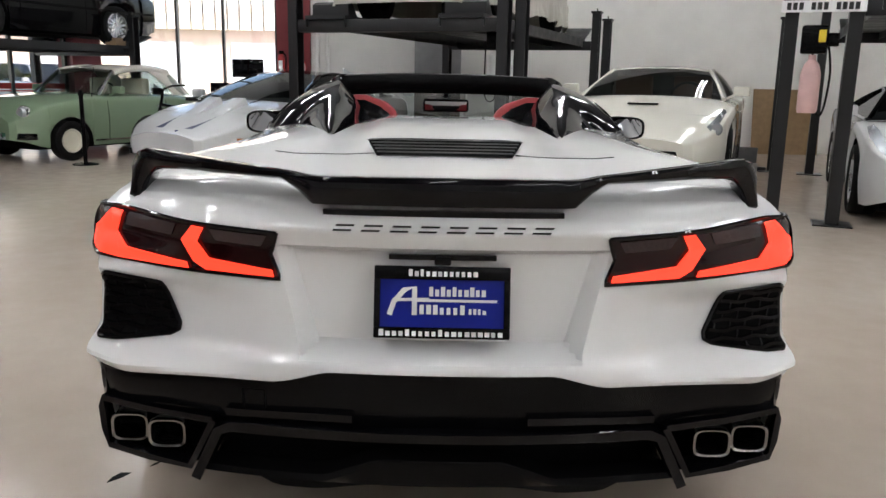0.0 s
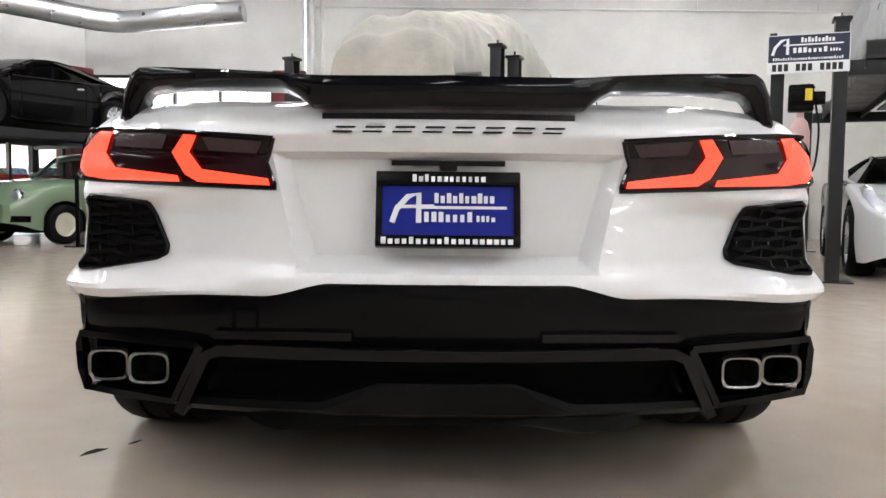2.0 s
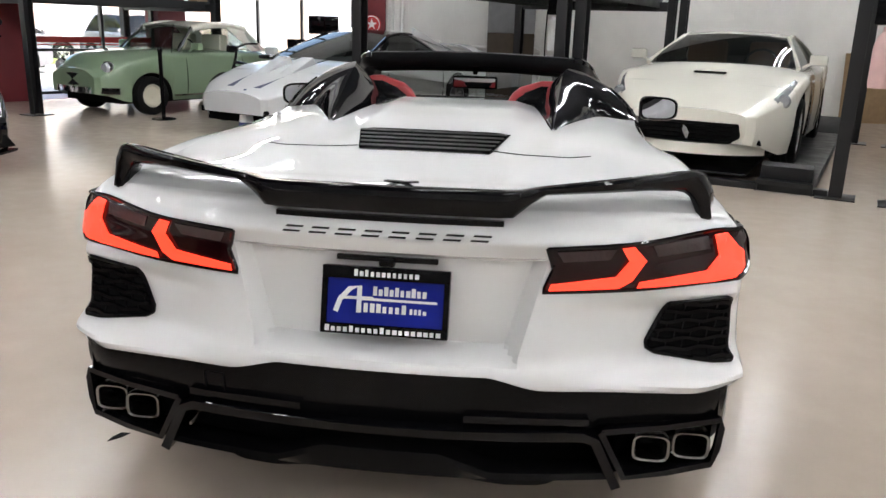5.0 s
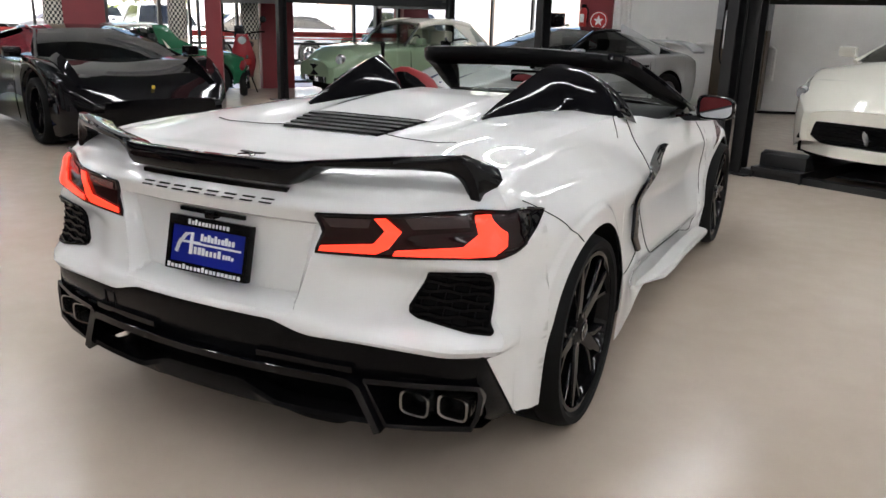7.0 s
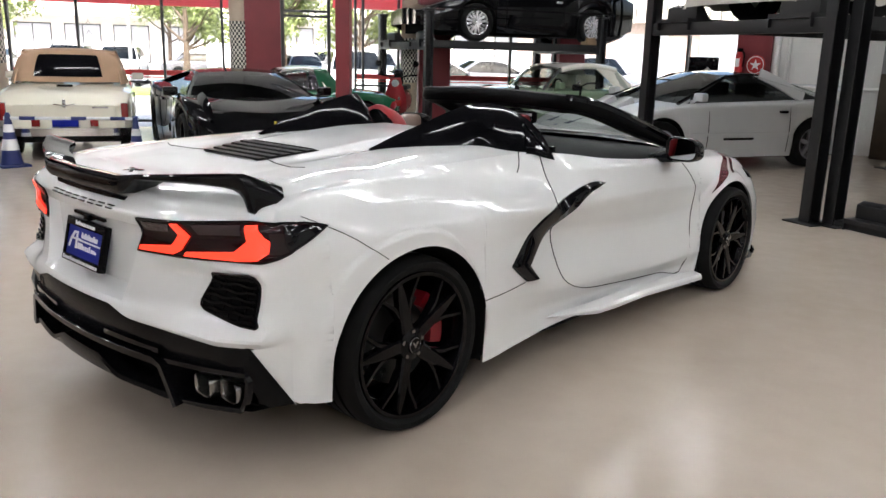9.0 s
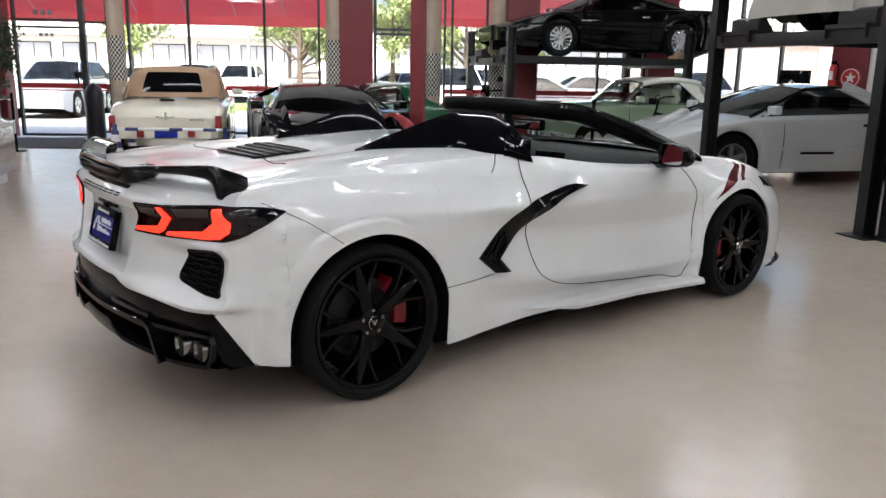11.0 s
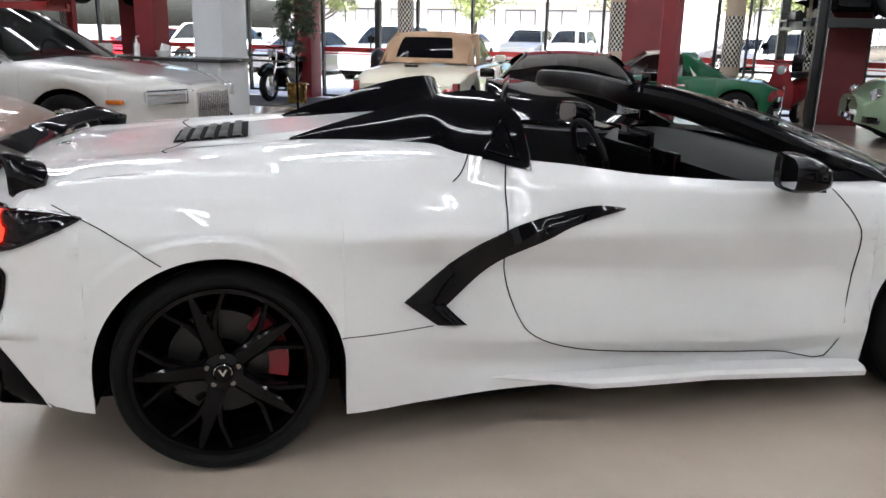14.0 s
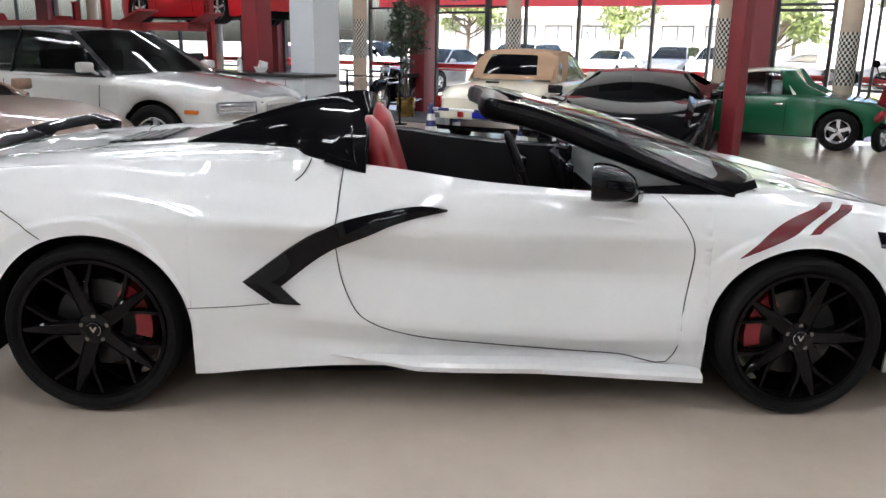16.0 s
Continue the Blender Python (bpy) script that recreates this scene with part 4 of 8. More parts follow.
for s in (1, -1):
    pts = [(1.55, 0.86), (1.80, 0.80), (2.12, 0.62), (2.08, 0.56), (1.85, 0.64), (1.62, 0.76)]
    rows3 = [[(s * (curve_at(sp["plan"], y)[0] * 0.90 + d), y, z + e) for d, e in ((0.0, 0.03), (0.035, 0.0), (0.05, -0.07), (0.05, -0.12))] for y, z in ((1.58, 0.83), (1.72, 0.80), (1.88, 0.745), (2.05, 0.66))]
    hp = part("headlamp", grid(rows3), M_HEADLAMP, cal, "swept clear headlamp with a round lens")
    part("lamp_lens", lathe([(0, 0.04), (0.05, 0.035), (0.068, 0.0), (0.06, -0.03)], 20, "y", m=Matrix.Translation((s * 0.79, 1.97, 0.665))), M_HEADLAMP, hp)
    part("side_duct", prism([(-0.10, 0), (0.09, 0.03), (0.06, 0.11), (-0.07, 0.09)], 2.10, 2.235, "y", bevel=0.01, m=Matrix.Translation((s * 0.615, 0, 0.26)) @ Matrix.Diagonal((0.6, 1, 0.6, 1))), M_DARK, cal)

# black mid-engined coupe
blk, _, sp = car("supercar", heading((-6.62, 6.68), (0.9336, -0.3584)), "glossy black mid-engined supercar", dict(
    paint=M_BLACKPAINT, plan=[(-2.2, 0.80), (-1.7, 0.93), (-1.1, 0.955), (0.0, 0.90), (1.3, 0.95), (1.9, 0.88), (2.24, 0.66)],
    top=[(-2.2, 0.86), (-1.5, 0.98), (-0.8, 1.05), (0.4, 0.92), (0.95, 0.86), (1.4, 0.78), (1.9, 0.66), (2.24, 0.50)],
    belt=[(-2.2, 0.84), (-1.4, 0.95), (-0.5, 0.88), (0.5, 0.83), (1.35, 0.86), (1.85, 0.70), (2.24, 0.48)],
    axles=(-1.30, 1.35), wheel_r=0.335, rim_r=0.25, wheel_w=0.26, rim=M_RIM, bottom=0.13, seat_y=0.1, crown=0.62, mirrors=True,
    glass=dict(line=((1.08, 0.84), (0.20, 1.13), (-0.45, 1.145), (-1.5, 0.96)), base=0.80, roof=0.54, rear_pillar=0.3, mat=M_TINTDARK)))
door_lines(blk, sp, -0.55, 0.65)
for s in (1, -1):
    rows3 = [[(s * (0.66 + d), y, z) for d, z in ((0.0, zz + 0.05), (0.05, zz + 0.02), (0.10, zz - 0.05))] for y, zz in ((1.30, 0.86), (1.55, 0.82), (1.80, 0.73), (2.02, 0.61))]
    part("headlamp", grid(rows3), M_GLOSS, blk, "slim dark upright headlamp")
    part("front_intake", prism([(-0.28, -0.06), (0.28, -0.08), (0.22, 0.06), (-0.2, 0.05)], 2.0, 2.28, "y", bevel=0.01, m=Matrix.Translation((s * 0.42, 0, 0.27))), M_DARK, blk)
part("hood_badge", box((-0.014, 2.08, 0.585), (0.014, 2.10, 0.62), bevel=0.004), M_YELLOW, blk)
part("splitter", strip([(x, 2.22 - 0.3 * (abs(x) / 0.9) ** 2, 0.13) for x in np.linspace(-0.88, 0.88, 15)], 0.12, 0.02), M_SATIN, blk)

# green targa
tgt, _, sp = car("targa_car", heading((-8.75, 9.20), (-0.50, -0.866)) @ Matrix.Scale(0.94, 4), "dark green boxy targa sports car", dict(
    paint=M_GREEN, plan=[(-1.85, 0.72), (-1.6, 0.80), (-1.0, 0.825), (1.0, 0.825), (1.6, 0.80), (1.88, 0.70)],
    top=[(-1.85, 0.70), (-1.6, 0.80), (-0.9, 0.84), (0.4, 0.82), (0.9, 0.80), (1.5, 0.74), (1.88, 0.58)],
    belt=[(-1.85, 0.66), (-1.5, 0.76), (-0.8, 0.82), (0.7, 0.80), (1.2, 0.80), (1.6, 0.74), (1.88, 0.56)],
    axles=(-1.225, 1.225), wheel_r=0.30, rim_r=0.185, wheel_w=0.18, rim=M_ALLOY, bottom=0.2, seat_y=-0.2,
    glass=dict(line=((0.72, 0.82), (0.25, 1.20), (-0.45, 1.215), (-0.62, 0.86)), base=0.70, roof=0.58, roof_mat=M_IVORY, pillar=M_CHROME, rear_pillar=0.10, mat=M_TINT)))
door_lines(tgt, sp, -0.45, 0.55)
for s in (1, -1):
    part("roll_hoop", prism([(-0.42, 0.82), (-0.30, 1.20), (-0.52, 1.205), (-0.72, 0.98), (-1.05, 0.83)], s * 0.64, s * 0.70, "x", bevel=0.01), M_GREEN, tgt, "green targa hoop with sail panels")
    part("tail_lamp", box((s * 0.62 - 0.12, -1.93, 0.55), (s * 0.62 + 0.10, -1.80, 0.66), bevel=0.012), M_REDLENS, tgt)
part("bumper", strip([(x, -1.93 + 0.1 * (abs(x) / 0.8) ** 3, 0.42) for x in np.linspace(-0.8, 0.8, 11)], 0.08, 0.10), M_SATIN, tgt)

# cream classic convertible with tan hood, seen from behind
mg, _, sp = car("classic_convertible", heading((-9.09, 5.55), (-0.894, 0.447)) @ Matrix.Scale(0.935, 4), "cream classic convertible with a raised tan canvas top", dict(
    paint=M_CREAM, plan=[(-2.1, 0.74), (-1.8, 0.82), (-0.8, 0.86), (0.8, 0.86), (1.7, 0.80), (2.1, 0.70)],
    top=[(-2.1, 0.74), (-1.9, 0.87), (-1.2, 0.97), (-0.4, 1.0), (0.8, 1.0), (1.7, 0.94), (2.1, 0.80)],
    belt=[(-2.1, 0.74), (-1.6, 0.87), (-0.4, 0.93), (0.8, 0.93), (1.7, 0.88), (2.1, 0.78)],
    axles=(-1.25, 1.35), wheel_r=0.32, rim_r=0.19, wheel_w=0.19, style="disc", rim=M_CHROME, bottom=0.24, tuck=0.96, crown=0.7, seat_mat=M_TAN,
    glass=dict(line=((0.72, 0.98), (0.30, 1.39), (-0.55, 1.44), (-1.12, 1.0)), base=0.76, roof=0.62, roof_mat=M_TAN, pillar=M_CHROME, rear_pillar=0.5, rear_glass=False, dome=0.05, mat=M_TINT)))
door_lines(mg, sp, -0.35, 0.75)
def hood_pt(u, f, lift=0.0):
    """The canvas back: u across, f from the roof edge down to the deck."""
    n = Vector((0.25 * u, -0.75, 0.6)).normalized() * lift
    return Vector(((0.625 + 0.115 * f) * u, -0.50 - 0.66 * f**0.75 + 0.26 * abs(u) ** 3 * (0.35 + 0.65 * f), 1.462 - 0.47 * f**2.0 - 0.120 * abs(u) ** 4 * (1 - f))) + n


top = part("canvas_back", grid([[hood_pt(u, f) for u in np.linspace(-1, 1, 31)] for f in np.linspace(0, 1, 19)]), M_TAN, mg, "tan canvas hood back")
rows3 = []
for f in np.linspace(0.44, 0.92, 9):
    half = 0.53 + 0.10 * f - 0.10 * max(0, (0.5 - f) / 0.14) ** 2
    rows3.append([hood_pt(half * u, f, 0.008) for u in np.linspace(-1, 1, 15)])
part("rear_window", grid(rows3), M_GLOSS, top, "plastic rear window")
for s in (1, -1):
    part("side_canvas", grid([[hood_pt(s, f).lerp(Vector((s * (0.62 + 0.10 * f), -0.13 - 0.12 * f, 1.355 - 0.380 * f)), q) + Vector((s * 0.02 * math.sin(math.pi * q), 0, 0)) for q in np.linspace(0, 1, 7)] for f in np.linspace(0, 1, 9)]), M_TAN, top)
    part("tail_lamp", box((s * 0.74 - 0.045, -2.15, 0.53), (s * 0.74 + 0.045, -1.98, 0.76), bevel=0.02), M_REDLENS, mg, "upright red tail lamp")
    part("reflector", box((s * 0.355 - 0.05, -2.175, 0.45), (s * 0.355 + 0.05, -2.1, 0.55), bevel=0.006), M_REDLENS, mg)
part("bumper", strip([(x, -2.24 + 0.12 * (abs(x) / 0.85) ** 4, 0.385) for x in np.linspace(-0.86, 0.86, 15)], 0.07, 0.10), M_CHROME, mg, "chrome rear bumper")
part("bumper", strip([(x, -2.20 + 0.12 * (abs(x) / 0.85) ** 4, 0.30) for x in np.linspace(-0.84, 0.84, 15)], 0.05, 0.08), M_SATIN, mg)
part("rear_plate", box((-0.16, -2.185, 0.445), (0.16, -2.15, 0.555), bevel=0.005), M_BLUE, mg)
em = strip([(-0.13, -2.15, 0.745), (0, -2.16, 0.725), (0.13, -2.15, 0.745)], 0.012, 0.02, (0, 1, 0))
box((-0.02, -2.17, 0.70), (0.02, -2.12, 0.80), em, 0.006)
part("trunk_emblem", em, M_CHROME, mg)
part("badge_bar", box((0.34, -2.16, 0.69), (0.54, -2.11, 0.71), bevel=0.004), M_CHROME, mg)
part("trunk_handle", box((-0.10, -1.82, 0.955), (0.10, -1.76, 0.985), bevel=0.008), M_SATIN, mg)

# two-tone luxury saloon
rr, _, sp = car("luxury_saloon", heading((-6.07, -0.12), (0.40, 0.9165)), "large pearl white saloon with a silver hood and chrome grille", dict(
    paint=M_PEARL, plan=[(-2.65, 0.80), (-2.2, 0.93), (-1.0, 0.97), (1.2, 0.97), (2.0, 0.95), (2.25, 0.90), (2.42, 0.74), (2.56, 0.45)],
    top=[(-2.65, 0.95), (-2.2, 1.05), (-1.2, 1.09), (0.6, 1.08), (1.2, 1.05), (2.0, 0.965), (2.35, 0.90), (2.56, 0.83)],
    belt=[(-2.65, 0.90), (-2.0, 1.0), (-0.8, 1.02), (1.2, 0.98), (2.0, 0.89), (2.35, 0.82), (2.56, 0.77)],
    axles=(-1.55, 1.62), wheel_r=0.38, rim_r=0.25, wheel_w=0.25, rim=M_ALLOY, bottom=0.22, tuck=0.94, crown=0.72, mirror_mat=M_PEARL,
    glass=dict(line=((1.05, 1.06), (0.30, 1.52), (-1.20, 1.54), (-1.95, 1.08)), base=0.84, roof=0.62, roof_mat=M_SILVER, pillar=M_CHROME, rear_pillar=0.34, mat=M_TINTDARK, dome=0.035, door_post=-0.4)))
door_lines(rr, sp, -0.45, 0.95)
rows3 = []
for y in np.linspace(1.02, 2.54, 14):
    zt, zb, w = curve_at(sp["top"], y)[0], curve_at(sp["belt"], y)[0], curve_at(sp["plan"], y)[0]
    rows3.append([(w * u * 0.78, y, zt + 0.016 - (zt - zb) * 0.72 * abs(u) ** 2.2) for u in np.linspace(-1, 1, 15)])
part("hood", grid(rows3), M_SILVER, rr, "brushed silver hood")
g = part("grille", box((-0.37, 2.44, 0.40), (0.37, 2.60, 0.80), bevel=0.03), M_CHROME, rr, "upright chrome grille")
for k in range(17):
    part("grille_slat", box((-0.32 + 0.04 * k - 0.006, 2.60, 0.43), (-0.32 + 0.04 * k + 0.006, 2.632, 0.765), bevel=0.003), M_CHROME, g)
part("grille_back", box((-0.335, 2.592, 0.425), (0.335, 2.606, 0.77)), M_DARK, g, "", False)
for s in (1, -1):
    hm = Matrix.Translation((s * 0.655, 2.475, 0.745)) @ Matrix.Rotation(radians(-s * 31), 4, "Z")
    hl = part("headlamp", box((-0.20, -0.10, -0.055), (0.20, 0.03, 0.055), bevel=0.02, m=hm), M_HEADLAMP, rr, "rectangular headlamp in a chrome surround")
    loop = [hm @ Vector((a, 0.032, z)) for a, z in ((-0.205, -0.06), (0.205, -0.06), (0.205, 0.06), (-0.205, 0.06), (-0.205, -0.06))]
    part("lamp_surround", strip(loop, 0.014, 0.014, (0, 1, 0)), M_CHROME, hl)
    for z in (-0.02, 0.02):
        part("lamp_bar", box((-0.18, 0.03, z - 0.005), (0.18, 0.036, z + 0.005), m=hm), M_CHROME, hl, "", False)
    part("marker_lamp", box((s * 0.935 - 0.02, 2.05, 0.685), (s * 0.935 + 0.02, 2.21, 0.725), bevel=0.008), M_AMBER, rr)
    part("lower_duct", box((-0.20, -0.10, -0.36), (0.18, 0.03, -0.26), bevel=0.03, m=hm), M_DARK, rr)
    part("window_trim", strip([(s * (0.90), y, 1.025) for y in np.linspace(-1.9, 1.0, 9)], 0.015, 0.02), M_CHROME, rr)

# white sports car under the lift at the east
c7, _, sp = car("sports_car_white", heading((5.28, 8.55), (-0.372, -0.928)), "white low sports car parked under a lift", dict(
    paint=M_WHITE, plan=[(-2.2, 0.78), (-1.8, 0.92), (-1.2, 0.95), (0.0, 0.90), (1.3, 0.94), (1.9, 0.86), (2.24, 0.60)],
    top=[(-2.2, 0.90), (-1.6, 0.98), (-0.9, 1.0), (0.4, 0.93), (0.9, 0.90), (1.5, 0.84), (1.9, 0.72), (2.24, 0.55)],
    belt=[(-2.2, 0.86), (-1.4, 0.94), (-0.5, 0.90), (0.8, 0.86), (1.3, 0.88), (1.85, 0.72), (2.24, 0.50)],
    axles=(-1.32, 1.36), wheel_r=0.335, rim_r=0.245, wheel_w=0.25, rim=M_ALLOY, bottom=0.15, spokes=10,
    glass=dict(line=((0.95, 0.91), (0.10, 1.20), (-0.50, 1.22), (-1.5, 0.98)), base=0.78, roof=0.54, roof_mat=M_BLACKPAINT, pillar=M_BLACKPAINT, rear_pillar=0.3, mat=M_TINTDARK)))
c7.name = "sports_car"
door_lines(c7, sp, -0.55, 0.62)
for s in (1, -1):
    rows3 = [[(s * (curve_at(sp["plan"], y)[0] * 0.86 + d), y, z) for d, z in ((0.0, zz + 0.03), (0.05, zz), (0.08, zz - 0.06))] for y, zz in ((1.55, 0.84), (1.75, 0.80), (1.95, 0.70), (2.08, 0.62))]
    part("headlamp", grid(rows3), M_HEADLAMP, c7)

# black coupe on the west lift
C4Z = 1.66
c4, _, sp = car("coupe_on_lift", heading((-6.85, 13.05), (-0.40, -0.917), C4Z), "black wedge-shaped coupe with silver turbine wheels, on a raised lift", dict(
    paint=M_BLACKPAINT, plan=[(-2.15, 0.80), (-1.8, 0.88), (-1.0, 0.90), (0.0, 0.88), (1.2, 0.90), (1.9, 0.86), (2.25, 0.74)],
    top=[(-2.15, 0.86), (-1.9, 0.93), (-1.2, 0.95), (0.3, 0.88), (0.9, 0.86), (1.6, 0.74), (2.25, 0.56)],
    belt=[(-2.15, 0.82), (-1.8, 0.90), (-0.8, 0.88), (0.6, 0.82), (1.2, 0.80), (1.8, 0.66), (2.25, 0.50)],
    axles=(-1.22, 1.22), wheel_r=0.325, rim_r=0.215, wheel_w=0.24, rim=M_ALLOY, bottom=0.16, spokes=14, mirror_mat=M_BLACKPAINT,
    glass=dict(line=((0.95, 0.86), (0.15, 1.17), (-0.55, 1.18), (-1.35, 0.95)), base=0.76, roof=0.53, roof_mat=M_SATIN, pillar=M_BLACKPAINT, rear_pillar=0.4, mat=M_TINTDARK)))
c4.name = "sports_coupe"
door_lines(c4, sp, -0.55, 0.65)
for s in (1, -1):
    part("rub_strip", strip([(s * 0.905, y, 0.56) for y in np.linspace(-2.0, 2.0, 9)], 0.014, 0.03), M_SATIN, c4)
    part("marker_lamp", box((s * 0.86 - 0.02, 1.85, 0.50), (s * 0.86 + 0.025, 2.05, 0.54), bevel=0.006), M_REVLENS, c4)
    part("wheel_ring", lathe([(0.20, 0.11), (0.207, 0.113), (0.214, 0.11)], 32, "x", m=Matrix.Translation((s * 0.80, 1.22, 0.325))), M_ALLOY, c4)

# red car on the far red lift
RDZ = 1.75
rd, _, sp = car("red_car", heading((-15.35, -1.2), (-0.555, -0.832), RDZ), "bright red sports car on a raised red lift", dict(
    paint=M_RED, plan=[(-2.2, 0.78), (-1.7, 0.90), (0.0, 0.90), (1.4, 0.90), (1.9, 0.84), (2.2, 0.66)],
    top=[(-2.2, 0.88), (-1.5, 0.98), (-0.8, 0.98), (0.5, 0.92), (1.4, 0.84), (2.2, 0.56)],
    belt=[(-2.2, 0.82), (-1.4, 0.92), (0.0, 0.88), (1.2, 0.82), (2.2, 0.50)],
    axles=(-1.28, 1.30), wheel_r=0.33, rim_r=0.235, wheel_w=0.24, rim=M_CHROME, bottom=0.16,
    glass=dict(line=((0.9, 0.91), (0.1, 1.22), (-0.6, 1.24), (-1.4, 0.97)), base=0.78, roof=0.55, mat=M_TINTDARK)))
rd.name = "sports_coupe"
door_lines(rd, sp, -0.55, 0.65)


# ---- car lifts ----
def lift(m, length, width, height, label, mt=M_LIFT, hide=(), post_h=2.2, group="four-post lifts"):
    """A four-post lift: local y along the runways; its near left post foot at the origin."""
    ob = thing("car_lift", m, label, "car lift", group)
    for i, (x, y) in enumerate(((0, 0), (width, 0), (0, length), (width, length))):
        if i in hide:
            continue
        # an open channel section
        sec = [(-0.055, -0.07), (0.055, -0.07), (0.055, -0.058), (-0.043, -0.058), (-0.043, 0.058), (0.055, 0.058), (0.055, 0.07), (-0.055, 0.07)]
        bm = prism([(x + a, y + b) for a, b in sec], 0.012, post_h, "z")
        post = part("post", bm, mt, ob, "", False)
        part("foot_plate", box((x - 0.16, y - 0.16, 0), (x + 0.16, y + 0.16, 0.012), bevel=0.003), mt, post, "", False)
        part("post_cap", box((x - 0.075, y - 0.09, post_h), (x + 0.075, y + 0.09, post_h + 0.03), bevel=0.006), mt, post)
        part("ladder_bar", box((x - 0.012, y - 0.045, 0.1), (x + 0.0, y - 0.02, post_h - 0.05)), mt, post, "", False)
        part("cap_bolt", tube([(x, y, post_h + 0.03), (x, y, post_h + 0.075)], 0.012, 8), M_STEEL, post)
    for y in (0.0, length):
        part("cross_beam", box((0.06, y - 0.06, height - 0.17), (width - 0.06, y + 0.06, height - 0.04), bevel=0.008), mt, ob)
    for x in (0.42, width - 0.42):
        sec = [(-0.24, -0.12), (-0.228, -0.12), (-0.228, -0.04), (0.228, -0.04), (0.228, -0.12), (0.24, -0.12), (0.24, 0.0), (-0.24, 0.0)]
        bm = prism([(x + a, height + b) for a, b in sec], -0.10, length + 0.10, "y")
        run = part("runway", bm, mt, ob, "", False)
        part("wheel_stop", prism([(0.02, height), (0.02, height + 0.12), (0.10, height + 0.15), (0.22, height)], x - 0.22, x + 0.22, "x", bevel=0.006), mt, run)
        part("ramp", prism([(length + 0.1, height), (length + 0.1, height - 0.03), (length + 0.62, height + 0.16), (length + 0.6, height + 0.19)], x - 0.22, x + 0.22, "x", bevel=0.004), mt, run)
    part("drip_tray", box((width / 2 - 0.42, 0.3, height - 0.05), (width / 2 + 0.42, length - 0.3, height - 0.03), bevel=0.004), mt, ob)
    return ob


U = math.atan2(0.928, 0.372) - math.pi / 2
lift_b = lift(Matrix.Translation((-1.65, 8.91, 0)) @ Matrix.Rotation(U, 4, "Z"), 4.45, 2.38, 1.84, "black four-post lift raised under a covered car")
lift_c = lift(Matrix.Translation((0.74, 8.10, 0)) @ Matrix.Rotation(U, 4, "Z"), 4.45, 2.45, 0.10, "black four-post lift lowered to the floor", post_h=2.1)
lift_d = lift(Matrix.Translation((3.44, 6.92, 0)) @ Matrix.Rotation(U, 4, "Z"), 4.45, 2.45, 1.95, "black four-post lift raised under a covered car", post_h=2.25)
UA = math.atan2(0.917, 0.40) - math.pi / 2
lift_a = lift(Matrix.Translation((-8.75, 11.35, 0)) @ Matrix.Rotation(UA, 4, "Z"), 3.45, 2.35, 1.66, "black four-post lift carrying a black coupe", post_h=2.12)
lift_r = lift(Matrix.Translation((-15.6, -4.3, 0)) @ Matrix.Rotation(math.atan2(0.832, 0.555) - math.pi / 2, 4, "Z"), 4.5, 2.4, 1.75, "red four-post lift carrying a red car", M_REDLIFT, post_h=2.2)


def covered_car(m, material, label, seed, length=4.4):
    """A car under a draped cloth cover with folds."""
    rows3 = []
    for k in range(120):
        t = k / 119
        y = -length / 2 + length * t
        hgt = curve_at([(0, 0.62), (0.06, 0.86), (0.22, 0.95), (0.36, 1.14), (0.5, 1.24), (0.62, 1.20), (0.78, 0.95), (0.94, 0.80), (1, 0.55)], t)[0]
        hw = 0.90 * (1 - 0.22 * abs(2 * t - 1) ** 4)
        row = []
        for j in range(75):
            a = math.pi * j / 74
            c, d = math.cos(a), math.sin(a)
            x = hw * math.copysign(abs(c) ** 0.55, c)
            z = 0.12 + (hgt - 0.12) * abs(d) ** 0.6
            f = noise.noise(Vector((y * 2.6 + seed, x * 3.0, z * 1.4))) * 0.045 - abs(noise.noise(Vector((y * 2.2 + seed, x * 2.6 - y, z * 2.0)))) * 0.085 - abs(noise.noise(Vector((y * 5 + seed + x * 2, x * 5, z * 3.0)))) * 0.045 + 0.03
            drop = (1 - abs(d) ** 0.5) * 0.03 * math.sin(y * 16 + seed + 2 * math.sin(3 * y))
            row.append((x * (1 + f) + math.copysign(drop, x), y + f * 0.5, z + f))
        rows3.append(row)
    for end, sg in ((rows3[0], -1), (rows3[-1], 1)):
        fall = [[(x * a, y + sg * d, 0.10 + (z - 0.10) * b) for x, y, z in end] for a, d, b in ((1.0, 0.05, 0.93), (0.99, 0.08, 0.70), (1.0, 0.09, 0.40), (1.02, 0.10, 0.05))]
        rows3 = fall[::-1] + rows3 if sg < 0 else rows3 + fall
    ob = thing("covered_car", m, label, "covered car")
    part("car_cover", grid(rows3), material, ob, "", True, 80)
    for x in (-0.72, 0.72):
        for y in (-1.3, 1.3):
            wh = part("tyre", lathe([(0.2, -0.1), (0.32, -0.1), (0.33, 0), (0.32, 0.1), (0.2, 0.1)], 28, "x", m=Matrix.Translation((x, y, 0.33))), M_TYRE, ob)
    return ob


def on_lift(base, x, y, z):
    return base.matrix_world @ Matrix.Translation((x, y, z))


covered_car(on_lift(lift_b, 1.19, 2.3, 1.84), M_COVER, "car under a wrinkled beige cloth cover on a lift", 3.1)
covered_car(on_lift(lift_d, 1.22, 2.3, 1.95), M_GREYCOVER, "car under a wrinkled grey cloth cover on a lift", 8.4)


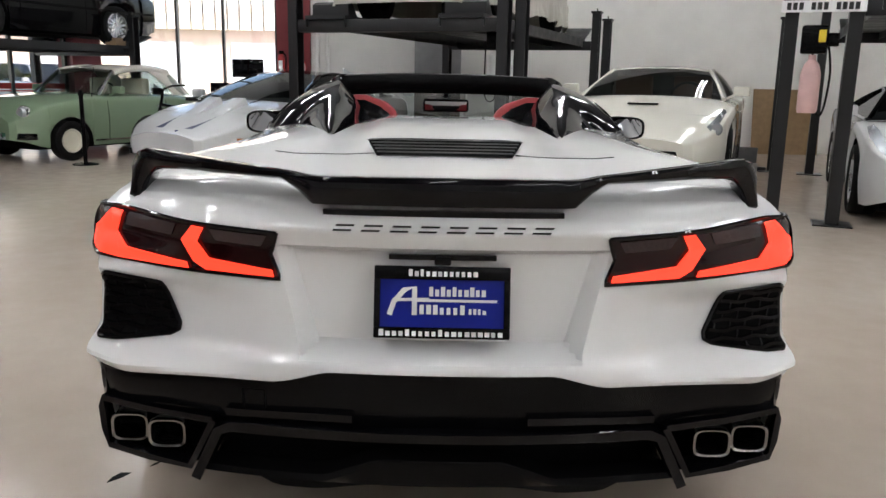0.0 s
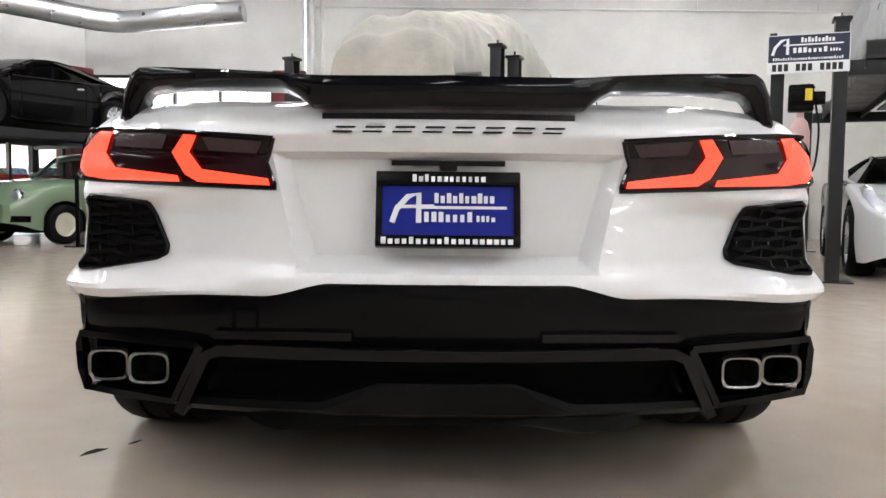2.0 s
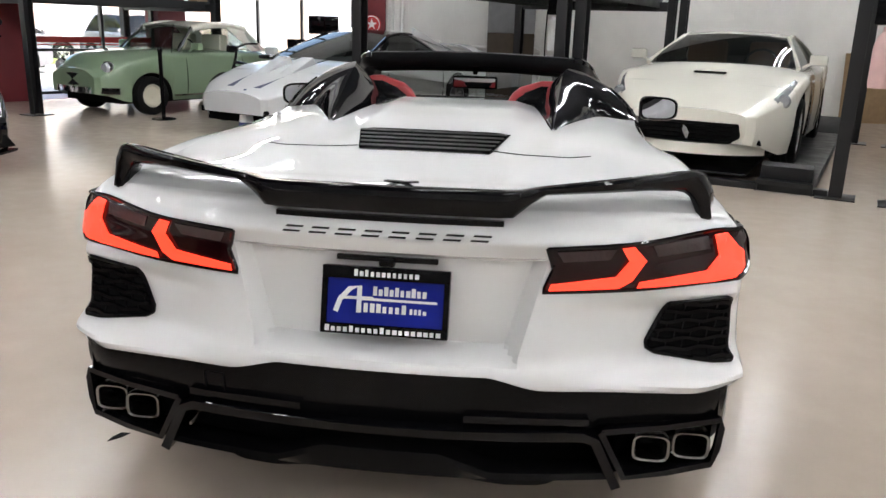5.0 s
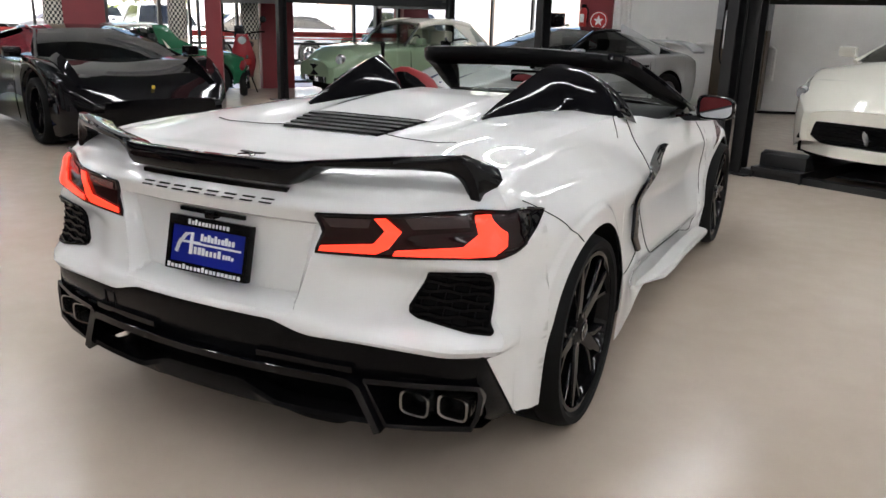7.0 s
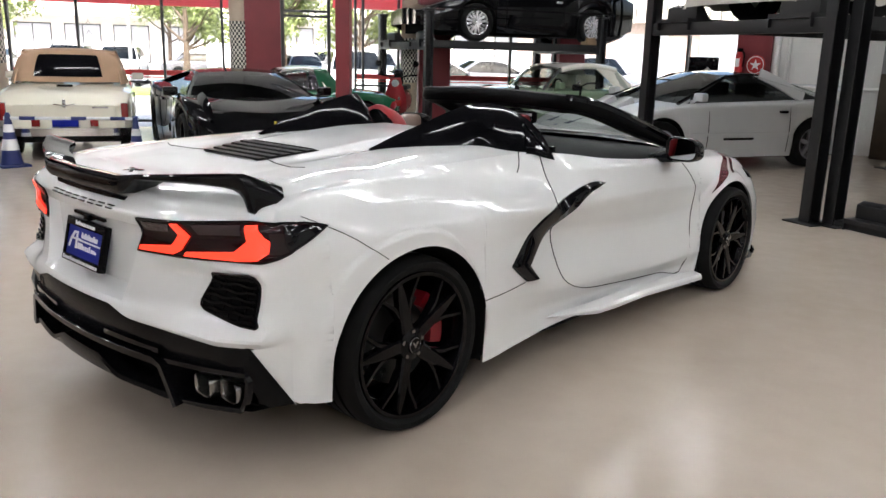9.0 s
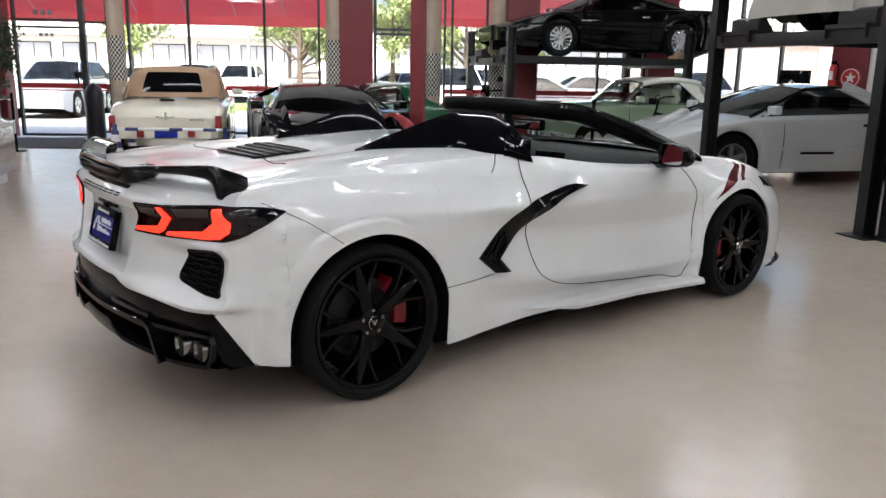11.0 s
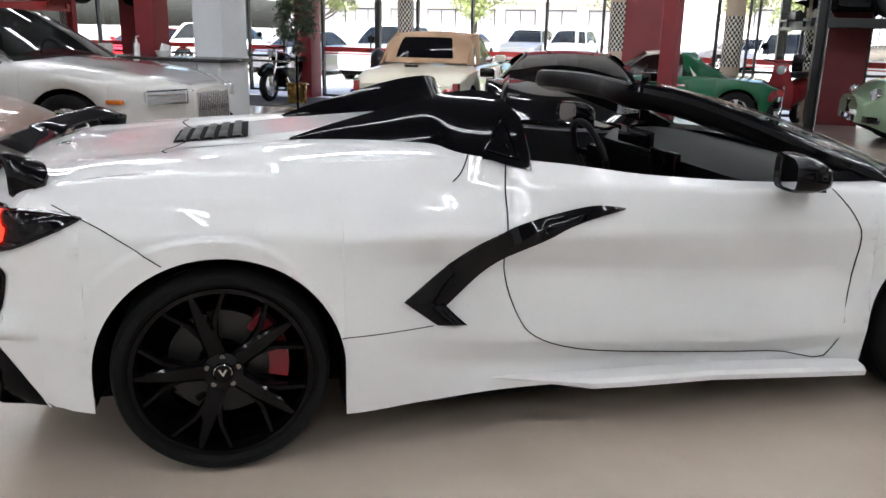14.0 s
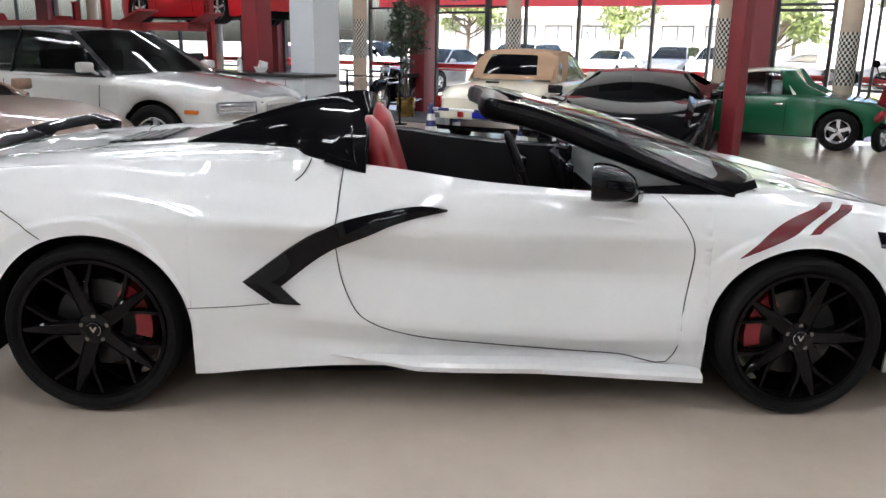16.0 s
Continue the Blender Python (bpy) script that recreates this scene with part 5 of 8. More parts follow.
# ---- the white mid-engined convertible in the middle ----
# the car points along +y; its middle line is x = 0
RAX, FAX = 2.557, 5.310
roadster = thing("sports_car", Matrix.Identity(4), "white mid-engined convertible sports car with black trim and open roof", "car")
# rows: y, then x and z of: crest edge, shoulder, crease, under crease, waist, low crease, under it, sill edge
SIDE = [
    (1.96, 0.800, 0.890, 0.845, 0.868, 0.875, 0.815, 0.880, 0.760, 0.880, 0.640, 0.895, 0.500, 0.886, 0.460, 0.880, 0.190),
    (2.05, 0.790, 0.918, 0.838, 0.904, 0.888, 0.838, 0.905, 0.770, 0.905, 0.640, 0.916, 0.490, 0.908, 0.450, 0.900, 0.190),
    (2.15, 0.765, 0.931, 0.815, 0.930, 0.886, 0.860, 0.920, 0.778, 0.922, 0.640, 0.930, 0.485, 0.924, 0.440, 0.914, 0.188),
    (2.25, 0.750, 0.938, 0.805, 0.942, 0.884, 0.868, 0.934, 0.784, 0.938, 0.660, 0.942, 0.480, 0.938, 0.430, 0.925, 0.185),
    (2.56, 0.740, 0.962, 0.806, 0.949, 0.890, 0.876, 0.957, 0.786, 0.960, 0.690, 0.967, 0.480, 0.966, 0.420, 0.955, 0.170),
    (2.95, 0.735, 0.966, 0.806, 0.918, 0.888, 0.846, 0.950, 0.762, 0.946, 0.640, 0.964, 0.440, 0.964, 0.390, 0.955, 0.165),
    (3.20, 0.740, 0.972, 0.806, 0.890, 0.884, 0.826, 0.942, 0.757, 0.912, 0.640, 0.945, 0.420, 0.932, 0.315, 0.942, 0.180),
    (3.45, 0.760, 0.978, 0.816, 0.876, 0.878, 0.804, 0.921, 0.740, 0.872, 0.620, 0.918, 0.378, 0.884, 0.275, 0.916, 0.186),
    (3.65, 0.785, 0.962, 0.838, 0.884, 0.881, 0.796, 0.909, 0.730, 0.856, 0.600, 0.908, 0.356, 0.866, 0.258, 0.896, 0.180),
    (4.10, 0.800, 0.905, 0.848, 0.876, 0.880, 0.786, 0.898, 0.716, 0.848, 0.560, 0.902, 0.325, 0.854, 0.238, 0.884, 0.172),
    (4.60, 0.800, 0.872, 0.845, 0.850, 0.876, 0.770, 0.895, 0.706, 0.852, 0.540, 0.906, 0.300, 0.856, 0.222, 0.875, 0.168),
    (4.93, 0.790, 0.868, 0.850, 0.845, 0.890, 0.765, 0.911, 0.702, 0.898, 0.560, 0.928, 0.315, 0.900, 0.240, 0.905, 0.165),
    (5.30, 0.745, 0.862, 0.845, 0.830, 0.925, 0.735, 0.940, 0.680, 0.952, 0.600, 0.955, 0.420, 0.952, 0.360, 0.945, 0.170),
    (5.62, 0.700, 0.825, 0.810, 0.790, 0.895, 0.700, 0.915, 0.650, 0.935, 0.570, 0.940, 0.400, 0.938, 0.340, 0.925, 0.170),
    (5.90, 0.610, 0.760, 0.720, 0.725, 0.810, 0.645, 0.840, 0.600, 0.870, 0.520, 0.885, 0.370, 0.882, 0.310, 0.870, 0.160),
    (6.12, 0.480, 0.690, 0.570, 0.660, 0.650, 0.590, 0.685, 0.550, 0.720, 0.480, 0.750, 0.350, 0.748, 0.290, 0.740, 0.150),
    (6.30, 0.250, 0.620, 0.300, 0.600, 0.350, 0.540, 0.375, 0.510, 0.400, 0.450, 0.420, 0.330, 0.418, 0.270, 0.410, 0.140),
]
RA, FA = 0.385, 0.370  # wheel arch radii
YS = 2.03  # where the flank takes over from the tail corner


def arch(y):
    """Height of the body's lower edge over the wheels and at the tail, 0 elsewhere."""
    if y < 2.172:
        return 0.477 - (y - 1.894) * 1.54 if y < 2.04 else 0.252 - (y - 2.04) * 0.19
    for yc, r, zc in ((RAX, RA, 0.338), (FAX, FA, 0.325)):
        if abs(y - yc) < r:
            return zc + math.sqrt(max(0.0, r * r - (y - yc) ** 2)) - 0.004
    return 0.0


def rounded(pts, n=2, r=0.2):
    """An open outline with its corners cut twice, so that creases stay tight."""
    for _ in range(n):
        out = [pts[0]]
        for p, q in zip(pts, pts[1:]):
            out += [p.lerp(q, r), p.lerp(q, 1 - r)]
        pts = out + [pts[-1]]
    return pts


def side_curve(y):
    """The smooth side outline at a station, crest to sill."""
    v = curve_at(SIDE, y)
    return [(v[2 * k], v[2 * k + 1]) for k in range(8)]


def arch_lip(y, z):
    """How far the lip round a wheel arch stands out of the flank."""
    out = 0.0
    for yc, r, zc in ((RAX, RA, 0.338), (FAX, FA, 0.325)):
        d = math.hypot(y - yc, z - zc)
        edge = r + 0.052 - 0.06 * smooth01(0.05, 0.42, y - yc) + 0.035 * smooth01(0.05, 0.40, yc - y)
        out += 0.011 * (1 - smooth01(edge - 0.006, edge + 0.016, d))
    return out


def side_point(y, z):
    """x of the side at a station and height, by the same smooth outline."""
    pts = rounded([Vector((0, a, b)) for a, b in side_curve(y)], 3, 0.11)
    for p, q in zip(pts, pts[1:]):
        if (p.z - z) * (q.z - z) <= 0 and abs(p.z - q.z) > 1e-9:
            f = (p.z - z) / (p.z - q.z)
            return p.y + (q.y - p.y) * f + arch_lip(y, z)
    return pts[-1].y if z < pts[-1].z else pts[0].y


def side_normal(y, z):
    e = 0.01
    dy = (side_point(y + e, z) - side_point(y - e, z)) / (2 * e)
    dz = (side_point(y, z + e) - side_point(y, z - e)) / (2 * e)
    return Vector((1, -dy, -dz)).normalized()


def side_row(y, n=88):
    pts = rounded([Vector((0, a, b)) for a, b in side_curve(y)], 3, 0.11)
    low = arch(y)
    keep = [p for p in pts if p.z >= low]
    cut = next((i for i, p in enumerate(pts) if p.z < low), None)
    if cut:
        p, q = pts[cut - 1], pts[cut]
        keep.append(p.lerp(q, (p.z - low) / (p.z - q.z)))
    lens = [0.0]
    for p, q in zip(keep, keep[1:]):
        lens.append(lens[-1] + (q - p).length)
    out = []
    for k in range(n):
        d = lens[-1] * k / (n - 1)
        i = max(j for j in range(len(lens) - 1) if lens[j] <= d + 1e-9)
        f = (d - lens[i]) / max(1e-9, lens[i + 1] - lens[i])
        p = keep[i].lerp(keep[i + 1], f)
        out.append(Vector((p.y + arch_lip(y, p.z), y, p.z)))
    return out


def stations():
    ys = set(np.round(np.arange(YS, 6.301, 0.025), 4))
    for yc, r in ((RAX, RA), (FAX, FA)):
        ys = {y for y in ys if not yc - r - 0.02 < y < yc + r + 0.02}
        for k in range(41):
            ys.add(round(yc - r * math.cos(math.pi * k / 40), 4))
        ys |= {round(yc - r - 0.001, 4), round(yc + r + 0.001, 4)}
    return sorted(ys)


DOOR = [(3.512, 0.962), (3.500, 0.87), (3.494, 0.80), (3.484, 0.70), (3.50, 0.56), (3.545, 0.44), (3.60, 0.375), (3.72, 0.322), (3.90, 0.284), (4.30, 0.246), (4.60, 0.224), (4.815, 0.204), (4.85, 0.42), (4.877, 0.64), (4.84, 0.76), (4.735, 0.872)]


def inside(poly, a, b):
    hit = False
    for (x0, y0), (x1, y1) in zip(poly, poly[1:] + poly[:1]):
        if (y0 > b) != (y1 > b) and a < x0 + (b - y0) * (x1 - x0) / (y1 - y0):
            hit = not hit
    return hit


DOORPOLY = DOOR + [(4.7, 1.1), (3.515, 1.1)]
rows = [side_row(y) for y in stations()]
shell = {"rear_quarter": bmesh.new(), "door": bmesh.new(), "front_fender": bmesh.new()}
for a, b in zip(rows, rows[1:]):
    for i in range(len(a) - 1):
        mid = (a[i] + a[i + 1] + b[i] + b[i + 1]) / 4
        key = "door" if inside(DOORPOLY, mid.y, mid.z) else "rear_quarter" if mid.y < 4.2 else "front_fender"
        bm = shell[key]
        quad = [a[i], a[i + 1], b[i + 1], b[i]]
        try:
            bm.faces.new([bm.verts.new(p) for p in quad])
        except ValueError:
            pass
for key, bm in shell.items():
    bmesh.ops.remove_doubles(bm, verts=bm.verts[:], dist=1e-5)
    left = bm.copy()
    flipped(left)
    part(key, bm, M_WHITE, roadster, "", True, 60)
    part(key, left, M_WHITE, roadster, "", True, 60)


def on_side(y, z, lift=0.0, s=1):
    p = Vector((side_point(y, z), y, z)) + side_normal(y, z) * lift
    return Vector((p.x * s, p.y, p.z))


def seam(pts, w=0.0036, name="panel_gap", mt=None, n=60):
    for s in (1, -1):
        dense = [p for p in spline([(y, z, 0) for y, z in pts], n)]
        bm = strip([on_side(p.x, p.y, 0.0012, s) for p in dense], w, 0.003, (1, 0, 0), None)
        part(name, bm, mt or M_DARK, roadster, "", False)


seam([p for p in DOOR[:-1]] + [(4.755, 0.862)])
seam([(3.325, 0.902), (3.352, 0.925), (3.372, 0.955), (3.385, 0.985)], 0.004, n=12)
seam([(2.93, 0.436), (3.08, 0.440), (3.235, 0.448)], 0.0022, n=16)
seam([(2.40, 0.700), (2.25, 0.80), (2.10, 0.875)], 0.0024, n=16)

# black boomerang blade on each side
BLADE_OUT = [(3.914, 0.810), (3.804, 0.821), (3.65, 0.797), (3.496, 0.760), (3.388, 0.714), (3.26, 0.627), (3.132, 0.535)]
BLADE_IN = [(3.914, 0.802), (3.80, 0.777), (3.693, 0.744), (3.50, 0.667), (3.431, 0.624), (3.356, 0.569), (3.281, 0.511)]
for s in (1, -1):
    o, i = spline([(a, b, 0) for a, b in BLADE_OUT], 28), spline([(a, b, 0) for a, b in BLADE_IN], 28)
    rowsb = []
    for p, q in zip(o, i):
        row = []
        for k, lift in ((0, -0.01), (0.03, 0.012), (0.5, 0.020), (0.97, 0.012), (1, -0.01)):
            m = p.lerp(q, k)
            row.append(on_side(m.x, m.y, lift, s))
        rowsb.append(row)
    foot_o, foot_i = spline([(3.132, 0.535, 0), (3.19, 0.490, 0), (3.243, 0.450, 0)], 10), spline([(3.281, 0.511, 0), (3.316, 0.474, 0), (3.354, 0.438, 0)], 10)
    bm = grid(rowsb)
    rowsb = []
    for p, q in zip(foot_o, foot_i):
        rowsb.append([on_side(p.lerp(q, k).x, p.lerp(q, k).y, lift, s) for k, lift in ((0, -0.01), (0.03, 0.012), (0.5, 0.020), (0.97, 0.012), (1, -0.01))])
    grid(rowsb, bm)
    bmesh.ops.remove_doubles(bm, verts=bm.verts[:], dist=0.002)
    part("side_blade", bm, M_GLOSS, roadster, "gloss black boomerang side blade")

# sill blade
for s in (1, -1):
    rowsb = []
    for k in range(30):
        y = 3.45 + (4.93 - 3.45) * k / 29
        out = 0.030 * min(1, k / 10)
        zt = 0.228 - 0.004 * (k / 18) - 0.034 * max(0, (k - 16) / 13)
        grow = min(1, k / 7)
        rowsb.append([(s * (0.87 + (x - 0.87) * (0.45 + 0.55 * grow)), y, z) for x, z in ((0.905, zt), (0.934 + out, zt - 0.010 * grow), (0.946 + out, zt - 0.024 * grow), (0.944 + out, zt - 0.044 * grow), (0.88, zt - 0.068 * grow))])
    part("side_skirt", grid(rowsb, caps=True), M_WHITE, roadster)

# ---- rear fascia ----
RZ = [(0.480, 1.712), (0.505, 1.706), (0.53, 1.710), (0.56, 1.728), (0.62, 1.744), (0.70, 1.758), (0.76, 1.768), (0.80, 1.770), (0.826, 1.762), (0.846, 1.756), (0.87, 1.770), (0.890, 1.795), (0.905, 1.810), (0.915, 1.830)]


REC_W = 0.32  # recess half width, before its slanted sides


def recess_half(z):
    return 0.285 + (min(0.83, max(0.52, z)) - 0.545) / 0.255 * 0.07


def rear_across(xc, z):
    """Side place of a column of the fascia: columns follow the slanted sides of the recess."""
    a, w = abs(xc), recess_half(z)
    x = a * w / REC_W if a < REC_W else w + (a - REC_W) * (0.868 - w) / (0.868 - REC_W)
    return math.copysign(x, xc)


def rear_y(x, z):
    ax, w = abs(x), recess_half(z)
    base = curve_at(RZ, z)[0]
    y = base + 0.150 * (ax / 0.87) ** 2.1
    xc = ax * REC_W / w if ax < w else REC_W + (ax - w) * (0.868 - REC_W) / (0.868 - w)
    ramp = lambda a, b, v: min(1.0, max(0.0, (v - a) / (b - a)))
    rec = min(1 - ramp(REC_W, REC_W + 0.036, xc), ramp(0.545, 0.580, z), 1 - ramp(0.793, 0.808, z))
    y += (1.796 + 0.03 * (z - 0.6) - base) * rec
    # the scoop between the lamps' shelf and the lower ledge
    y += 0.050 * smooth01(0.40, 0.62, ax) * smooth01(0.495, 0.54, z) * (1 - smooth01(0.66, 0.735, z))
    # the corners sweep forward at the lamps and at the ledge
    y += smooth01(0.55, 0.86, ax) * (0.030 * smooth01(0.70, 0.75, z) + 0.045 * smooth01(0.76, 0.88, z))
    y += 0.045 * smooth01(0.74, 0.88, ax) * (1 - smooth01(0.50, 0.56, z))
    return y + 0.9 * max(0.0, ax - 0.845) ** 1.2


def low_edge(x):
    """The white bumper's lower edge: high in the middle, dropping to the corners."""
    ax = abs(x)
    return 0.524 - 0.030 * smooth01(0.28, 0.42, ax) - 0.020 * smooth01(0.5, 0.86, ax)


def top_edge(x):
    return 0.913 - 0.014 * smooth01(0.58, 0.80, abs(x)) - 0.038 * smooth01(0.775, 0.868, abs(x))


def flare(z):
    """Half width of the fascia; it widens to a ledge at the bottom."""
    return 0.868 + 0.036 * smooth01(0.575, 0.510, z) - 0.022 * smooth01(0.498, 0.472, z)


half = list(np.linspace(0, REC_W, 25)) + [REC_W + 0.012, REC_W + 0.024, REC_W + 0.036] + list(np.linspace(REC_W + 0.05, 0.868, 50))
cols = [-a for a in half[:0:-1]] + half
rowsb = []
for xc in cols:
    lo, hi = low_edge(xc), top_edge(xc)
    zs = list(np.linspace(lo, 0.545, 8)) + list(np.linspace(0.545, 0.580, 5))[1:] + list(np.linspace(0.580, 0.793, 22))[1:] + list(np.linspace(0.793, 0.808, 4))[1:] + list(np.linspace(0.808, hi, 22))[1:]
    rowsb.append([(rear_across(xc, z) * flare(z) / 0.868, rear_y(rear_across(xc, z), z), z) for z in zs])
bm = grid(rowsb)
part("rear_bumper", bm, M_WHITE, roadster, "white rear bumper", True, 24)
# corner return of the bumper below the lamp
for s in (1, -1):
    rowsb = []
    for z in list(np.linspace(0.250, 0.470, 14)) + list(np.linspace(0.480, 0.860, 34)):
        if z > 0.474:
            p0 = Vector((flare(z), rear_y(0.868, z), z))
        else:
            p0 = Vector((0.866 + 0.036 * (0.474 - z) / 0.224, 1.894 + (0.474 - z) * 0.65, z))
        yf = max(YS, p0.y + 0.002)
        p1 = Vector((side_point(yf, z), yf + 0.002, z))
        rowsb.append([(s * q.x, q.y, q.z) for q in (p0, p0.lerp(p1, 0.33) + Vector((0.004, -0.002, 0)), p0.lerp(p1, 0.66) + Vector((0.004, -0.001, 0)), p1)])
    part("bumper_corner", grid(rowsb), M_WHITE, roadster)

# black valance and diffuser
def val_y(x):
    return 1.722 + 0.155 * (abs(x) / 0.87) ** 2.1 + 0.018 * smooth01(0.80, 0.87, abs(x))


bm = bmesh.new()
rowsb = []
for x in np.linspace(-0.862, 0.862, 61):
    y, t = val_y(x), low_edge(x)
    ax = abs(x)
    bot = 0.375 + 0.015 * smooth01(0.5, 0.6, ax)
    rowsb.append([(x, y + 0.03, t + 0.004), (x, y + 0.004, t - 0.006), (x, y + 0.001, t - 0.03), (x, y + 0.006, bot + 0.02), (x, y + 0.016, bot), (x, y + 0.06, bot - 0.004)])
grid(rowsb, bm)
part("rear_valance", bm, M_SATIN, roadster, "satin black lower rear valance")
for s in (1, -1):
    rowsb = []
    for z in np.linspace(0.486, 0.252, 14):
        ye = 1.894 + (0.474 - z) * 0.65
        e = Vector((0.862 + 0.036 * (0.474 - z) / 0.224, ye + 0.004, z))
        a = Vector((0.846 + 0.02 * smooth01(0.42, 0.30, z) - 0.04 * smooth01(0.30, 0.22, z), 1.882 + 0.05 * smooth01(0.40, 0.24, z), z))
        rowsb.append([(s * q.x, q.y, q.z) for q in (a, a.lerp(e, 0.33) + Vector((0.006, 0, 0)), a.lerp(e, 0.66) + Vector((0.006, 0, 0)), e)])
    part("valance_corner", grid(rowsb), M_SATIN, roadster)
# gloss bead added along the top edge, in place of the bevel's highlight
part("valance_edge", tube([(x, val_y(x) + 0.0015, low_edge(x) - 0.0045) for x in np.linspace(-0.855, 0.855, 61)], 0.0028, 6), M_GLOSS, roadster, "glossy upper edge of the valance")
for s in (1, -1):
    part("valance_slot", strip([(s * x, val_y(x) - 0.001, 0.408 - 0.004 * smooth01(0.3, 0.5, x)) for x in np.linspace(0.205, 0.512, 14)], 0.018, 0.014, (0, 1, 0)), M_GLOSS, roadster, "gloss black slot in the valance")
    tow = [(0.416, 0.418), (0.416, 0.464), (0.470, 0.464), (0.470, 0.418)]
    if s < 0:
        part("tow_cover_gap", strip([(s * x, val_y(x) + 0.0005, z) for x, z in tow], 0.003, 0.003, (0, 1, 0)), M_DARK, roadster, "", False)
part("diffuser_edge", tube([(x, val_y(x) - 0.024, 0.3855 - 0.003 * math.cos(4 * x)) for x in np.linspace(-0.46, 0.46, 31)], 0.003, 6), M_GLOSS, roadster)
bm = bmesh.new()
# diffuser frame
frame_pts = [(-0.592, 0.230), (-0.528, 0.362), (-0.49, 0.372)] + [(x, 0.372) for x in np.linspace(-0.4, 0.4, 17)] + [(0.49, 0.372), (0.528, 0.362), (0.592, 0.230)]
strip([(x, val_y(x) + 0.030, z) for x, z in frame_pts], 0.024, 0.105, (0, 1, 0), bm)
part("diffuser_frame", bm, M_GLOSS, roadster, "gloss black diffuser frame")
bm = grid([[(x, val_y(x) + 0.05, 0.372), (x, val_y(x) + 0.10, 0.30), (x, val_y(x) + 0.16, 0.20)] for x in np.linspace(-0.60, 0.60, 31)])
part("diffuser_mesh", bm, M_MESH, roadster, "black mesh behind the diffuser")
rowsb = []
for x in np.linspace(-0.59, 0.59, 49):
    ax = abs(x)
    t = 0.313 - 0.046 * min(1.0, max(0.0, (ax - 0.15) / 0.125))
    rowsb.append([(x, val_y(x) + 0.05, t), (x, val_y(x) - 0.008, t - 0.004), (x, val_y(x) - 0.012, t - 0.02), (x, val_y(x) + 0.005, 0.238), (x, val_y(x) + 0.03, 0.225), (x, val_y(x) + 0.25, 0.20)])
part("diffuser_lip", grid(rowsb), M_SATIN, roadster, "satin black diffuser lip")
rowsb = []
for x in np.linspace(-0.53, 0.53, 41):
    e = 0.052 * smooth01(0.53, 0.40, abs(x)) - 0.020 * smooth01(0.33, 0.16, abs(x))
    rowsb.append([(x, val_y(x) + 0.10, 0.222), (x, val_y(x) + 0.09, 0.222 - e), (x, val_y(x) + 0.3, 0.205 - 0.6 * e)])
part("diffuser_tray", grid(rowsb), M_SATIN, roadster)
for s in (1, -1):
    # exhaust housing, bezel and two square pipes
    hx = np.linspace(0.575, 0.862, 12)
    house = grid([[(s * x, val_y(x) + 0.004, 0.258), (s * x, val_y(x) + 0.10, 0.246), (s * x, val_y(x) + 0.26, 0.232)] for x in hx])
    grid([[(s * x, val_y(x) + 0.085, 0.385), (s * x, val_y(x) + 0.095, 0.250)] for x in hx], house)
    grid([[(s * 0.585, val_y(0.585) + d, z) for z in (0.375, 0.30, 0.232)] for d in (-0.008, 0.10, 0.28)], house)
    part("exhaust_housing", house, M_SATIN, roadster, "black housing round the exhaust tips")
    bez = [(0.545, 0.378), (0.70, 0.384), (0.852, 0.386), (0.862, 0.36), (0.856, 0.300), (0.838, 0.262), (0.72, 0.256), (0.61, 0.250)]
    bm = strip([(s * x, val_y(x) - 0.002, z) for x, z in bez + bez[:1]], 0.016, 0.02, (0, 1, 0))
    part("exhaust_bezel", bm, M_GLOSS, roadster, "gloss black exhaust bezel")
    for cx in (0.680, 0.785):
        def ring(r, y):
            out = []
            for k in range(32):
                a = 2 * math.pi * k / 32
                c, d = math.cos(a), math.sin(a)
                out.append((s * cx + r * 1.20 * math.copysign(abs(c) ** 0.5, c), y, 0.314 + r * 0.92 * math.copysign(abs(d) ** 0.5, d)))
            return out
        y = val_y(cx) + 0.012
        bm = grid([ring(0.041, y + 0.05), ring(0.041, y + 0.005), ring(0.039, y), ring(0.034, y + 0.002), ring(0.031, y + 0.012), ring(0.029, y + 0.12)], closed=True)
        part("exhaust_pipe", bm, M_STEEL, roadster, "brushed steel square exhaust tip")
        part("exhaust_bore", grid([ring(0.030, y + 0.10), ring(0.001, y + 0.10)], closed=True), M_DARK, roadster)


# tail lamps; u runs across the fascia and on round the corner along the flank
LAMP = [(0.385, 0.836), (0.60, 0.851), (0.80, 0.866), (0.885, 0.866), (0.98, 0.857), (1.07, 0.841), (0.99, 0.800), (0.925, 0.770), (0.868, 0.746), (0.62, 0.735), (0.379, 0.727), (0.402, 0.784)]


def rear_pt(u, z, lift, s):
    lift += 0.010 * math.exp(-((u - 0.895) / 0.055) ** 2) * smooth01(0.70, 0.73, z)
    if u <= 0.868:
        return Vector((s * u * flare(z) / 0.868, rear_y(u, z) - lift, z))
    e = u - 0.868
    y = rear_y(0.868, z) + e
    x = 0.868 + (side_point(YS, z) - 0.868) * min(1, e / max(0.01, YS - rear_y(0.868, z))) + 0.004 if y < YS else side_point(y, z)
    return Vector((s * (x + lift * min(1, e / 0.03)), y - lift * max(0, 1 - e / 0.03), z))


